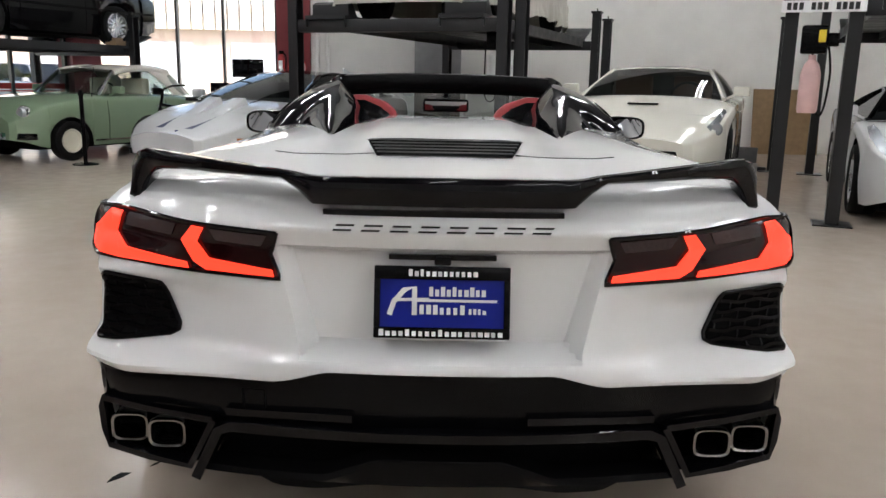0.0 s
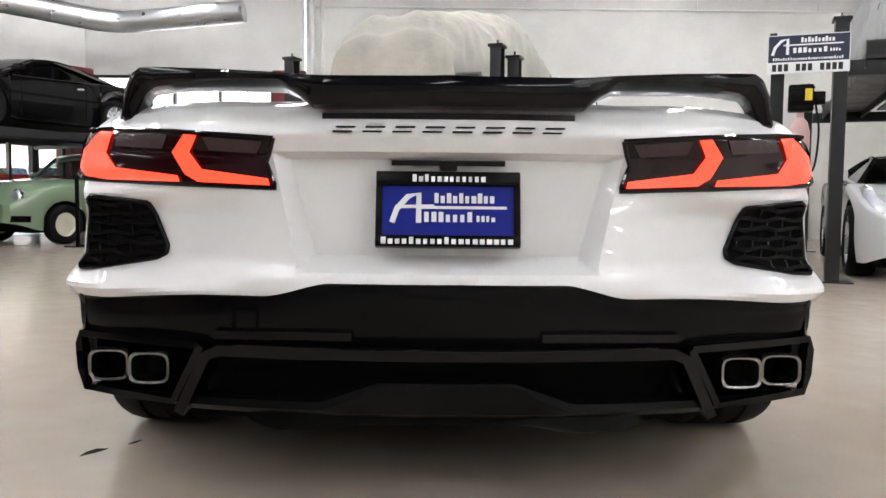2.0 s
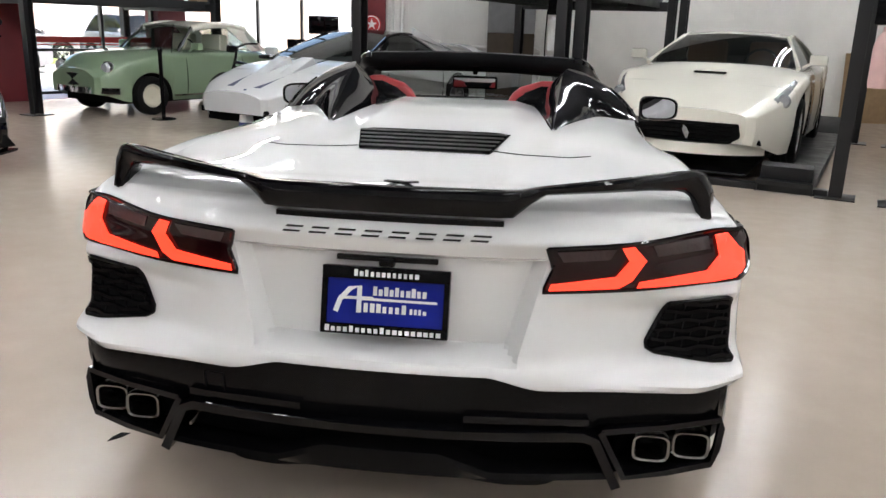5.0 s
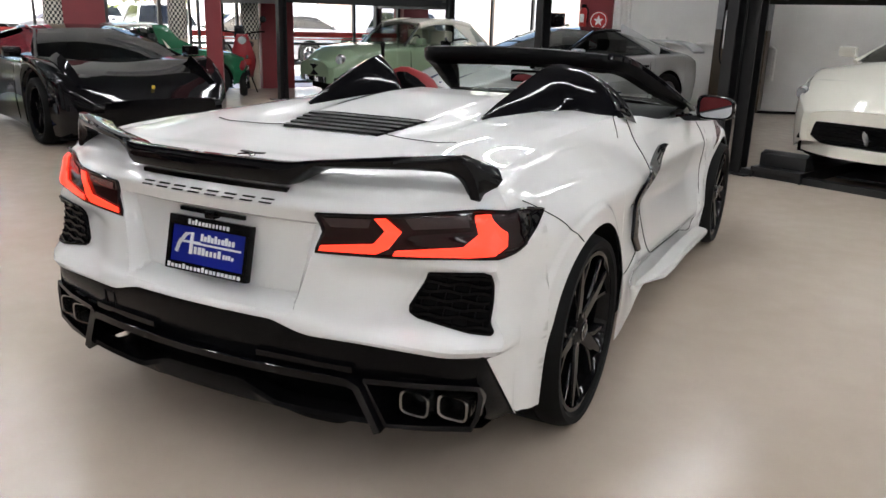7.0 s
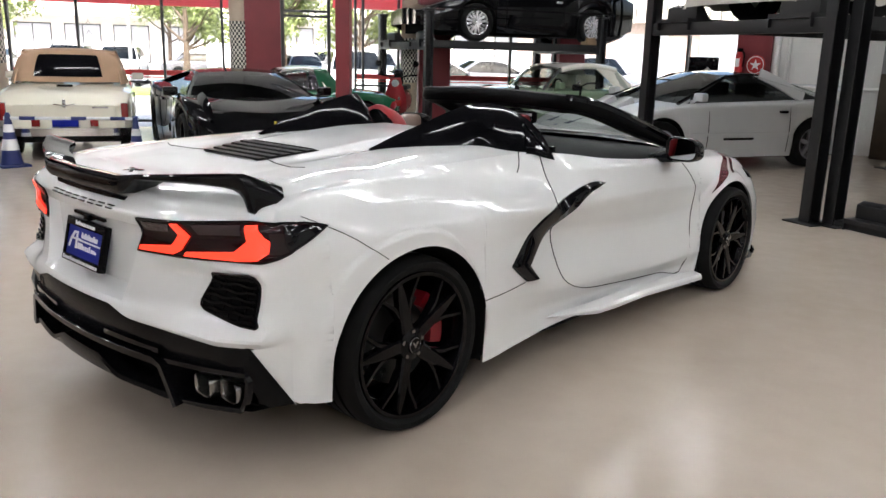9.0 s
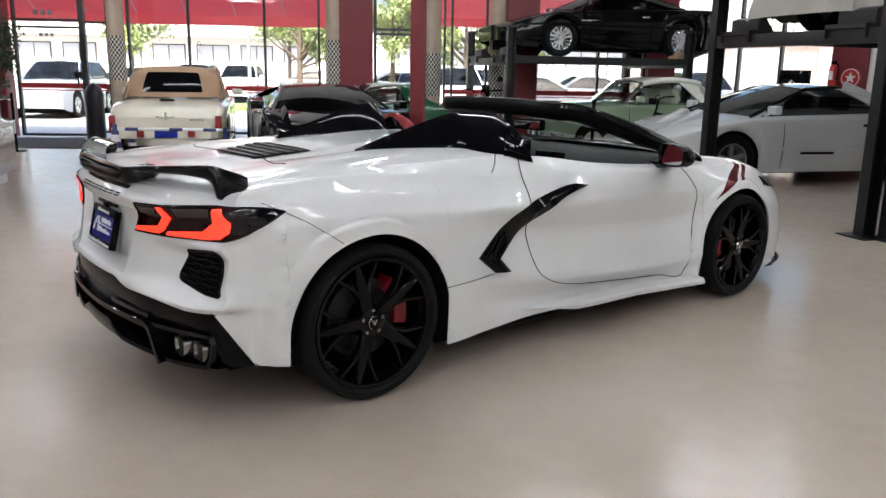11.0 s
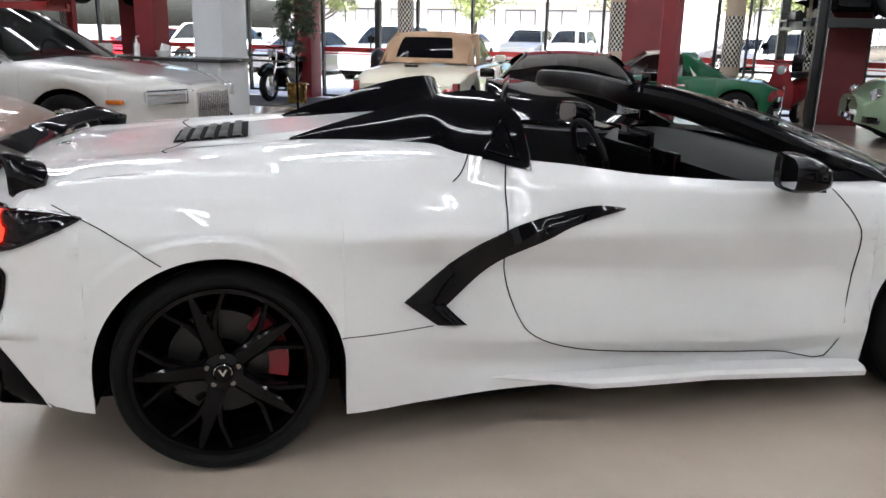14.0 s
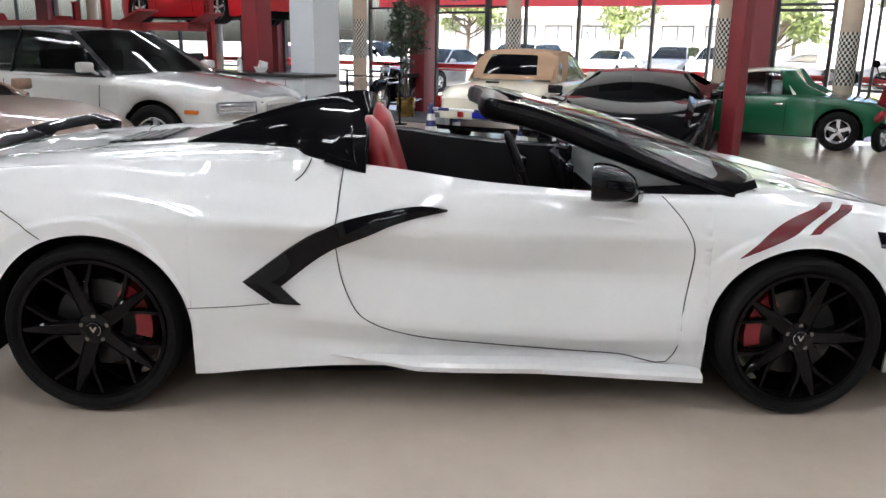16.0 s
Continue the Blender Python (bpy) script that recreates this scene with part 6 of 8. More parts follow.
def lamp_sheet(poly, lift, s, cuts=4, push=0.0, rim=0.0):
    """A sheet inside an outline on the fascia, laid proud of it."""
    bm = bmesh.new()
    f = bm.faces.new([bm.verts.new((x, 0, z)) for x, z in poly])
    f.normal_update()
    if rim:
        bmesh.ops.inset_region(bm, faces=[f], thickness=rim)
        for q in bm.faces:
            q.material_index = 1
        f.material_index = 0
    bmesh.ops.triangulate(bm, faces=bm.faces[:], ngon_method="EAR_CLIP")
    bmesh.ops.subdivide_edges(bm, edges=bm.edges[:], cuts=cuts, use_grid_fill=True)
    if push:
        r = bmesh.ops.extrude_face_region(bm, geom=bm.faces[:])
        for v in r["geom"]:
            if isinstance(v, bmesh.types.BMVert):
                v.co.y = push
    for v in bm.verts:
        v.co = rear_pt(v.co.x, v.co.z, lift + v.co.y, s)
    return bm


def rim_line(poly, lift, s, n=6):
    pts = []
    for (a, b), (c, d) in zip(poly, poly[1:] + poly[:1]):
        pts += [rear_pt(a + (c - a) * k / n, b + (d - b) * k / n, lift, s) for k in range(n)]
    return pts + pts[:1]


for s in (1, -1):
    lamp = part("tail_lamp", lamp_sheet(LAMP, 0.004, s, 13), M_LENS, roadster, "smoked red tail lamp with lit bars")
    part("lamp_rim", tube(rim_line(LAMP, 0.003, s), 0.0055, 6), M_GLOSS, lamp)
    wing = [(0.898, 0.858), (0.98, 0.850), (1.058, 0.839), (0.99, 0.807), (0.93, 0.779), (0.905, 0.806)]
    part("lamp_wing", lamp_sheet(wing, 0.0075, s, 4), M_GLOSS, lamp, "gloss black lamp wing on the fender")
    for poly in ([(0.408, 0.829), (0.548, 0.839), (0.535, 0.810), (0.425, 0.802)], [(0.635, 0.845), (0.780, 0.856), (0.788, 0.824), (0.652, 0.814)]):
        part("reverse_lens", lamp_sheet(poly, 0.007, s), M_REVLENS, lamp, "smoked clear lens")
    bars = ([(0.393, 0.733), (0.397, 0.748), (0.552, 0.768), (0.582, 0.806), (0.560, 0.842), (0.590, 0.845), (0.625, 0.806), (0.592, 0.757), (0.560, 0.740)],
            [(0.605, 0.740), (0.611, 0.754), (0.780, 0.773), (0.812, 0.808), (0.797, 0.857), (0.832, 0.861), (0.876, 0.814), (0.880, 0.778), (0.862, 0.754), (0.80, 0.745)])
    for poly in bars:
        part("light_bar", lamp_sheet(poly, 0.008, s, 7, 0.004, 0.0125), [M_LED, M_LEDEDGE], lamp, "lit red light bar")

# vents below the lamps
VENT = [(0.694, 0.691), (0.840, 0.705), (0.853, 0.698), (0.857, 0.615), (0.855, 0.544), (0.846, 0.538), (0.80, 0.541), (0.668, 0.566), (0.647, 0.578), (0.645, 0.594)]
for s in (1, -1):
    v = part("rear_vent", lamp_sheet(VENT, 0.005, s, 6), M_DARK, roadster, "black honeycomb rear corner vent")
    part("vent_rim", tube(rim_line(VENT, 0.005, s), 0.006, 6), M_SATIN, v)
    for k in range(7):
        z = 0.553 + 0.0225 * k
        runs = [x for x in np.linspace(0.645, 0.862, 45) if inside(VENT, x, z - 0.004) and inside(VENT, x, z + 0.006)]
        if len(runs) > 4:
            pts = [rear_pt(x, z + 0.003 * math.sin(70 * x + 3.14 * k), 0.009, s) for x in runs]
            part("vent_slat", strip(pts, 0.009, 0.012, (0, 1, 0)), M_SATIN, v)
        for q in range(5):
            x = 0.672 + 0.042 * q + (0.021 if k % 2 else 0.0)
            if inside(VENT, x, z + 0.002) and inside(VENT, x, z + 0.024):
                part("vent_rib", strip([rear_pt(x + 0.004 * u, z + 0.0225 * u, 0.007, s) for u in (0, 0.5, 1)], 0.004, 0.004, (0, 1, 0)), M_SATIN, v)

# brake light slot, badge blocks, camera, plate
part("brake_light_slot", strip([(x, rear_y(x, 0.886) - 0.001, 0.887 - 0.006 * abs(x)) for x in np.linspace(-0.278, 0.278, 21)], 0.016, 0.014, (0, 1, 0)), M_GLOSS, roadster, "dark third brake light slot")
for k in range(8):
    x = -0.2275 + 0.065 * k
    bm = bmesh.new()
    for dx, dz in ((0.0035, 0.0052), (-0.0035, -0.0052)):
        prism([(-0.022, -0.0019), (0.020, -0.0019), (0.022, 0.0019), (-0.020, 0.0019)], -0.004, 0.003, "y", bm, m=Matrix.Translation((x + dx, rear_y(x, 0.856 + dz) - 0.001, 0.856 + dz)))
    part("badge_stroke", bm, M_GLOSS, roadster, "black badge stroke" if k == 0 else "", False)
part("plate_light_bar", strip([(x, rear_y(x, 0.785) - 0.012, 0.785) for x in np.linspace(-0.125, 0.125, 9)], 0.012, 0.01, (0, 1, 0)), M_GLOSS, roadster)
part("rear_camera", box((-0.02, 1.775, 0.768), (0.02, 1.81, 0.79), bevel=0.006), M_GLOSS, roadster)
PL = Matrix.Translation((0.0, 1.768, 0.683)) @ Matrix.Rotation(radians(-13), 4, "X")
plate = part("license_plate", box((-0.150, -0.004, -0.076), (0.150, 0.012, 0.076), bevel=0.003, m=PL), M_BLUE, roadster, "blue dealer plate in a black frame with plain white bars", False)
bm = bmesh.new()
for lo, hi in (((-0.158, -0.012, 0.052), (0.158, 0.016, 0.084)), ((-0.158, -0.012, -0.084), (0.158, 0.016, -0.058)), ((-0.158, -0.012, -0.06), (-0.143, 0.016, 0.054)), ((0.143, -0.012, -0.06), (0.158, 0.016, 0.054))):
    box(lo, hi, bm, 0.004)
part("plate_frame", join(bm, None, PL), M_SATIN, plate, "black plate frame")
for x0, x1, z0, z1, n in ((-0.078, 0.085, 0.060, 0.076, 12), (-0.145, 0.145, -0.078, -0.063, 19)):
    part("print_bar", join(word_bars(x0, x1, z0, z1, -0.0135, -0.011, n, n), None, PL), M_SIGNWHITE, plate, "", False)
for x0, x1, z0, z1, n in ((-0.030, 0.105, 0.014, 0.036, 10), (-0.052, 0.058, -0.028, -0.006, 7), (0.062, 0.105, -0.027, -0.014, 4)):
    part("print_bar", join(word_bars(x0, x1, z0, z1, -0.0065, -0.003, n, n), None, PL), M_SIGNWHITE, plate, "", False)
part("print_bar", box((-0.06, -0.0065, 0.001), (0.128, -0.003, 0.007), m=PL), M_SIGNWHITE, plate, "", False)
swoosh = strip([(x, -0.006, z) for x, z in ((-0.122, -0.03), (-0.112, 0.0), (-0.088, 0.028), (-0.064, 0.034), (-0.064, -0.03))], 0.012, 0.003, (0, 1, 0))
strip([(-0.115, -0.006, 0.005), (-0.03, -0.006, 0.007)], 0.007, 0.003, (0, 1, 0), swoosh)
part("print_mark", join(swoosh, None, PL), M_SIGNWHITE, plate, "", False)

# ---- deck ----
DECK = [(1.83, 0.913), (1.95, 0.932), (2.20, 0.951), (2.40, 0.963), (2.67, 0.990), (3.00, 1.020), (3.30, 1.035), (3.52, 1.035)]


def deck_z(x, y):
    zc = curve_at(DECK, y)[0]
    cx, cz = side_curve(max(1.90, y))[0]
    ax = abs(x)
    mid = zc
    zh = max(curve_at(HUMP, y)[0], zc - 0.02)
    if ax < 0.25:
        return mid
    if ax < 0.425:
        t = (ax - 0.25) / 0.175
        return mid + (zh - mid) * t * t * (3 - 2 * t) - 0.012 * math.sin(math.pi * t) * smooth01(2.3, 2.7, y)
    t = (ax - 0.425) / (cx - 0.425)
    return zh + (cz - zh) * t + 0.010 * math.sin(math.pi * min(1, t))


HUMP = [(1.80, 0.915), (1.95, 0.928), (2.20, 0.950), (2.50, 0.976), (2.80, 0.998), (3.10, 1.012), (3.30, 1.015), (3.52, 1.010)]
rowsb = []
ns = np.linspace(-1, 1, 91)
for k in range(7):
    t = k / 7
    row = []
    for n in ns:
        a = Vector((n * 0.868, rear_y(n * 0.868, top_edge(n * 0.868)), top_edge(n * 0.868)))
        b = Vector((n * 0.802, 2.05, deck_z(n * 0.802, 2.05)))
        p = a.lerp(b, t)
        p.z += 0.010 * math.sin(math.pi * t)
        row.append(p)
    rowsb.append(row)
for y in np.linspace(2.05, 3.50, 44):
    cx = side_curve(y)[0][0]
    rowsb.append([Vector((n * cx, y, deck_z(n * cx, y))) for n in ns])
part("rear_deck", grid(rowsb), M_WHITE, roadster, "", True, 60)
# shoulder that closes the corner between deck, bumper and flank
for s in (1, -1):
    inner = [Vector((s * r[-1].x, r[-1].y, r[-1].z)) for r in rowsb[:8]]
    top = side_curve(YS)[0][1]
    outer = [Vector((s * 0.868, rear_y(0.868, 0.860), 0.858))]
    outer += [Vector((s * (0.868 + (side_point(YS, 0.86) - 0.868) * f), rear_y(0.868, 0.86) + (YS + 0.003 - rear_y(0.868, 0.86)) * f, 0.858)) for f in (0.33, 0.66, 1.0)]
    outer += [Vector((s * side_point(YS, z), YS + 0.004, z)) for z in np.linspace(0.86, max(0.865, top - 0.002), 5)[1:]]
    part("corner_shoulder", grid([inner, [a.lerp(b, 0.5) + Vector((0, 0, 0.003)) for a, b in zip(inner, outer)], outer]), M_WHITE, roadster, "", True, 60)

# louvred vent in the deck
def vent_z(y):
    return 0.9655 + 0.104 * (y - 2.40)


vent = part("deck_vent", grid([[(x * (0.205 + 0.20 * (y - 2.385)), y, vent_z(y) + 0.004 - 0.006 * abs(x) ** 8) for x in np.linspace(-1, 1, 13)] for y in (2.385, 2.39, 2.655, 2.66)]), M_DARK, roadster, "gloss black louvred engine vent")
for k in range(5):
    y, z0 = 2.392 + k * 0.052, vent_z(2.392 + k * 0.052)
    hw = 0.203 + 0.20 * (y - 2.385)
    part("louvre", grid([[(-hw, y, z0), (hw, y, z0)], [(-hw, y + 0.003, z0 + 0.007), (hw, y + 0.003, z0 + 0.007)], [(-hw - 0.004, y + 0.028, z0 + 0.010), (hw + 0.004, y + 0.028, z0 + 0.010)], [(-hw - 0.004, y + 0.040, z0 + 0.005), (hw + 0.004, y + 0.040, z0 + 0.005)]]), M_TRIM, vent)

for s in (1, -1):
    run = [(0.216, 2.43), (0.32, 2.40), (0.43, 2.372), (0.47, 2.375), (0.51, 2.39)]
    part("panel_gap", strip([(s * p.x, p.y, deck_z(p.x, p.y) + 0.0008) for p in spline([(a, b, 0) for a, b in run], 30)], 0.0045, 0.002), M_DARK, roadster, "", False)

# ---- spoiler ----
# stations from the middle to the foot of the end plate: lower x, z; upper x, z; rear edge y; chord
WING = [
    (0.000, 0.907, 0.000, 0.971, 1.750, 0.120), (0.270, 0.907, 0.270, 0.971, 1.762, 0.120), (0.300, 0.908, 0.312, 0.973, 1.767, 0.118),
    (0.340, 0.940, 0.348, 0.978, 1.784, 0.112), (0.375, 0.961, 0.375, 0.981, 1.793, 0.110), (0.517, 0.965, 0.517, 0.994, 1.840, 0.105),
    (0.620, 0.967, 0.620, 1.003, 1.885, 0.105), (0.690, 0.964, 0.690, 1.009, 1.920, 0.120), (0.714, 0.957, 0.734, 1.011, 1.940, 0.130),
    (0.730, 0.945, 0.756, 1.000, 1.952, 0.130), (0.742, 0.925, 0.776, 0.965, 1.962, 0.112), (0.758, 0.890, 0.792, 0.892, 1.968, 0.018),
]


def wing_ring(v):
    bx, bz, tx, tz, y, ch = v
    b, t = Vector((bx, y, bz)), Vector((tx, y, tz))
    fwd, drop, out = Vector((0, 1, 0)), Vector((0, 0, -0.020)), Vector((0.048 * smooth01(0.69, 0.765, tx) * smooth01(0.795, 0.775, tx), 0, 0))
    return [b + fwd * 0.010, b.lerp(t, 0.25), b.lerp(t, 0.75) - fwd * 0.002, t + fwd * 0.004, t + fwd * 0.03 + out * 0.3, t.lerp(b, 0.30) + fwd * ch + drop + out, t.lerp(b, 0.60) + fwd * ch + drop + out * 0.9, b.lerp(t, 0.1) + fwd * ch * 0.55 + drop * 0.5]


dense = [WING[0]]
for p, q in zip(WING, WING[1:]):
    dense += [tuple(a + (c - a) * k / 4 for a, c in zip(p, q)) for k in (1, 2, 3, 4)]
rowsb = [wing_ring(v) for v in dense]
rowsb = [[Vector((-p.x, p.y, p.z)) for p in r] for r in rowsb[:0:-1]] + rowsb
spoiler = part("rear_spoiler", grid(rowsb, closed=True, caps=True), M_GLOSS, roadster, "gloss black raised rear spoiler", True, 40)
em = strip([(-0.030, 1.945, deck_z(0, 1.945) + 0.004), (0.004, 1.975, deck_z(0, 1.975) + 0.006), (0.045, 1.985, deck_z(0, 1.985) + 0.005)], 0.016, 0.007)
strip([(-0.045, 1.985, deck_z(0, 1.985) + 0.005), (-0.004, 1.975, deck_z(0, 1.975) + 0.007), (0.030, 1.945, deck_z(0, 1.945) + 0.004)], 0.016, 0.007, bm=em)
part("deck_emblem", em, M_GLOSS, roadster, "small dark winged emblem on the deck")

# ---- fairings behind the seats ----
# stations: outer foot x, y, z; ridge x, y, z; inner foot x, y
FAIR = [
    (0.412, 2.800, 1.004, 0.404, 2.810, 1.004, 0.394, 2.815), (0.470, 2.950, 1.010, 0.413, 2.950, 1.052, 0.380, 2.960),
    (0.535, 3.120, 1.012, 0.424, 3.110, 1.098, 0.365, 3.130), (0.610, 3.300, 1.004, 0.435, 3.270, 1.145, 0.350, 3.280),
    (0.690, 3.345, 1.008, 0.446, 3.400, 1.172, 0.338, 3.400), (0.745, 3.405, 0.992, 0.466, 3.490, 1.180, 0.326, 3.480),
    (0.786, 3.485, 0.962, 0.530, 3.550, 1.166, 0.322, 3.530), (0.804, 3.595, 0.936, 0.640, 3.590, 1.112, 0.332, 3.550),
]


def fairing_pt(t, f, s):
    """t along the car, f across: 0 outer foot, 1 ridge, 2 inner foot."""
    v = curve_at([(k / 7, *row) for k, row in enumerate(FAIR)], t)
    o, r, i = Vector((v[0], v[1], min(v[2], deck_z(v[0], v[1]) - 0.006) if v[1] < 3.5 else v[2])), Vector(v[3:6]), Vector((v[6], v[7], deck_z(v[6], min(v[7], 3.5)) - 0.006))
    if f <= 1:
        c = o.lerp(r, 0.5) + Vector((0.55, 0, 0.55)) * (r - o).length * 0.20
        p = o * (1 - f) ** 2 + c * 2 * f * (1 - f) + r * f * f
    else:
        f -= 1
        c = r.lerp(i, 0.45) + Vector((-0.6, 0, 0.5)) * (r - i).length * 0.12
        p = r * (1 - f) ** 2 + c * 2 * f * (1 - f) + i * f * f
    return Vector((p.x * s, p.y, p.z))


for s in (1, -1):
    fs = [k / 10 for k in range(21)]
    rowsb = [[fairing_pt(k / 40, f, s) for f in fs] for k in range(41)]
    end = rowsb[-1]
    rowsb.append([p + Vector((-s * 0.010, 0.012, -0.010)) for p in end])
    rowsb.append([Vector((p.x * 0.97, p.y + 0.012, 0.90 + (p.z - 0.90) * 0.6)) for p in end])
    rowsb.append([Vector((p.x * 0.96, p.y + 0.008, 0.82)) for p in end])
    fairing = part("seat_fairing", grid(rowsb), M_GLOSS, roadster, "gloss black fairing behind the seat", True, 50)
    loop = []
    corners = [(0.78, 0.10), (0.875, 0.62), (0.955, 0.10)]
    for (a, b), (c, d) in zip(corners, corners[1:] + corners[:1]):
        for k in range(6):
            loop.append(fairing_pt(a + (c - a) * k / 6, b + (d - b) * k / 6, s) + Vector((s * 0.003, 0, 0.002)))
    part("quarter_window_frame", tube(loop + loop[:1], 0.003, 6), M_GLOSS, fairing, "thin black frame of the quarter window")

# ---- hood ----
HOOD = [(4.98, 0.915), (5.20, 0.905), (5.55, 0.835), (5.90, 0.745), (6.15, 0.665), (6.30, 0.615)]
rowsb = []
for y in np.linspace(4.98, 6.30, 42):
    zc = curve_at(HOOD, y)[0]
    cx, cz = side_curve(y)[0]
    row = []
    for x in np.linspace(-cx, cx, 41):
        t = abs(x) / cx
        row.append((x, y, zc + (cz - zc) * t**3 - 0.022 * math.sin(math.pi * t) ** 2 * smooth01(5.0, 5.3, y) * smooth01(6.3, 5.9, y)))
    rowsb.append(row)
part("hood", grid(rowsb), M_WHITE, roadster, "", True, 60)
nose = grid([[p for p in side_row(6.30, 12)], [Vector((p.x * 0.5, 6.345, p.z)) for p in side_row(6.30, 12)], [Vector((0, 6.36, p.z)) for p in side_row(6.30, 12)]])
mirror_x(nose)
part("front_bumper", nose, M_WHITE, roadster)
lip = grid([[(x, 5.62 + 0.72 * math.sqrt(max(0, 1 - (abs(x) / 0.93) ** 3)) + d, z) for d, z in ((0.02, 0.15), (0.05, 0.14), (0.04, 0.125), (-0.05, 0.13))] for x in np.linspace(-0.92, 0.92, 41)])
part("front_splitter", lip, M_GLOSS, roadster, "black front splitter")
for s in (1, -1):
    # dark red hash stripes on the front fender
    for lo, hi in (([(5.042, 0.643), (5.155, 0.742), (5.260, 0.797), (5.400, 0.838)], [(5.048, 0.643), (5.240, 0.733), (5.350, 0.790), (5.460, 0.836)]), ([(5.300, 0.738), (5.385, 0.786), (5.430, 0.808), (5.495, 0.828)], [(5.345, 0.740), (5.440, 0.782), (5.495, 0.804), (5.560, 0.822)])):
        o, i = spline([(a, b, 0) for a, b in lo], 16), spline([(a, b, 0) for a, b in hi], 16)
        part("fender_stripe", grid([[on_side(p.lerp(q, f).x, p.lerp(q, f).y, 0.0015, s) for f in (0, 0.25, 0.5, 0.75, 1)] for p, q in zip(o, i)]), M_STRIPE, roadster, "dark red fender hash stripe")
    # headlamp
    rowsb = [[on_side(y, z, 0.004, s) for z in (0.70 + 0.055 * k / 4 - (y - 5.5) * 0.16 for k in range(5))] for y in np.linspace(5.60, 5.95, 10)]
    part("headlamp", grid(rowsb), M_GLOSS, roadster, "dark headlamp")

# ---- wheel wells, underbody ----
bm = box((-0.62, 2.05, 0.14), (0.62, 6.05, 0.19))
box((-0.86, 2.96, 0.14), (0.86, 4.90, 0.19), bm)
part("floor_pan", bm, M_DARK, roadster, "", False)
for yc, r in ((RAX, RA), (FAX, FA)):
    for s in (1, -1):
        zc = 0.338 if yc == RAX else 0.325
        arc = [(yc - r * math.cos(math.pi * k / 24), zc + r * math.sin(math.pi * k / 24)) for k in range(25)]
        arc = [(arc[0][0], 0.24 if yc == RAX else 0.17)] + arc + [(arc[-1][0], 0.17)]
        xo = [side_point(y, max(z, 0.17)) - 0.012 for y, z in arc]
        bm = grid([[(s * x, y, z) for x, (y, z) in zip(xo, arc)], [(s * 0.60, y, z) for y, z in arc]])
        well = [bm.verts.new((s * 0.60, y, z)) for y, z in arc]
        bm.faces.new(well)
        part("wheel_well", bm, M_DARK, roadster)

# ---- windshield, cowl, mirrors ----
BASE_L = spline([(0.790, 4.98, 0.872), (0.735, 5.10, 0.890), (0.52, 5.22, 0.908), (0.0, 5.27, 0.915)], 16)
TOP_L = spline([(0.560, 4.17, 1.198), (0.545, 4.19, 1.206), (0.38, 4.25, 1.205), (0.0, 4.28, 1.208)], 16)
rowsb = [[a.lerp(b, f) + Vector((0, 0, 0.03 * math.sin(math.pi * f))) for f in np.linspace(0, 1, 9)] for a, b in zip(BASE_L, TOP_L)]
rowsb += [[Vector((-p.x, p.y, p.z)) for p in r] for r in rowsb[-2::-1]]
for side in (rowsb[:4], rowsb[-4:]):
    part("windshield_border", grid([[p + Vector((0, -0.004, -0.003)) for p in r] for r in side]), M_TRIM, roadster, "black painted edge of the windshield")
w = part("windshield", grid(rowsb), M_WIND, roadster, "clear raked windshield")
w.visible_shadow = False
half = [(0.800, 5.05, 0.868), (0.778, 4.90, 0.925), (0.720, 4.66, 1.020), (0.655, 4.42, 1.112), (0.612, 4.26, 1.164), (0.570, 4.135, 1.190), (0.50, 4.072, 1.200), (0.38, 4.062, 1.206), (0.20, 4.082, 1.212), (0.0, 4.090, 1.214)]
edge = spline(half + [(-x, y, z) for x, y, z in half[-2::-1]], 81)
GN = Vector((0, 0.284, 0.959))  # square to the glass
rowsb, cover = [], []
for k, p in enumerate(edge):
    t = (edge[min(80, k + 1)] - edge[max(0, k - 1)]).normalized()
    inn = t.cross(GN).normalized()
    if inn.y < 0 and abs(p.x) < 0.4 or inn.x * p.x > 0 and abs(p.x) > 0.4:
        inn = -inn
    f = smooth01(0.0, 0.16, min(k, 80 - k) / 80)
    wd, th = 0.025 + 0.10 * f, 0.03 + 0.043 * f
    rowsb.append([p + inn * a + GN * b for a, b in ((0.0, -0.012), (0.003, 0.004), (0.016, 0.014), (wd * 0.6, 0.020), (wd, 0.010), (wd * 0.96, -th * 0.5), (wd * 0.6, -th), (0.02, -th * 0.9), (0.003, -th * 0.6))])
    cover.append([p + inn * a + GN * b for a, b in ((-0.003, -0.018), (-0.003, 0.003), (0.014, 0.018), (wd * 0.6, 0.0235), (wd + 0.002, 0.012))])
part("windshield_frame", grid(rowsb, closed=True, caps=True), M_TRIM, roadster, "matt black windshield frame")
for run in (cover[:27], cover[54:]):
    part("windshield_pillar", grid(run), M_GLOSS, roadster, "gloss black windshield pillar cover")
for s in (1, -1):
    cow = grid([[(s * x, y, z) for x, y, z in r] for r in (((0.812, 4.62, 0.873), (0.806, 4.85, 0.870), (0.79, 5.05, 0.868), (0.70, 5.18, 0.880)), ((0.80, 4.62, 0.885), (0.785, 4.86, 0.905), (0.76, 5.04, 0.893), (0.66, 5.18, 0.908)))])
    part("cowl_trim", cow, M_GLOSS, roadster, "gloss black cowl trim")
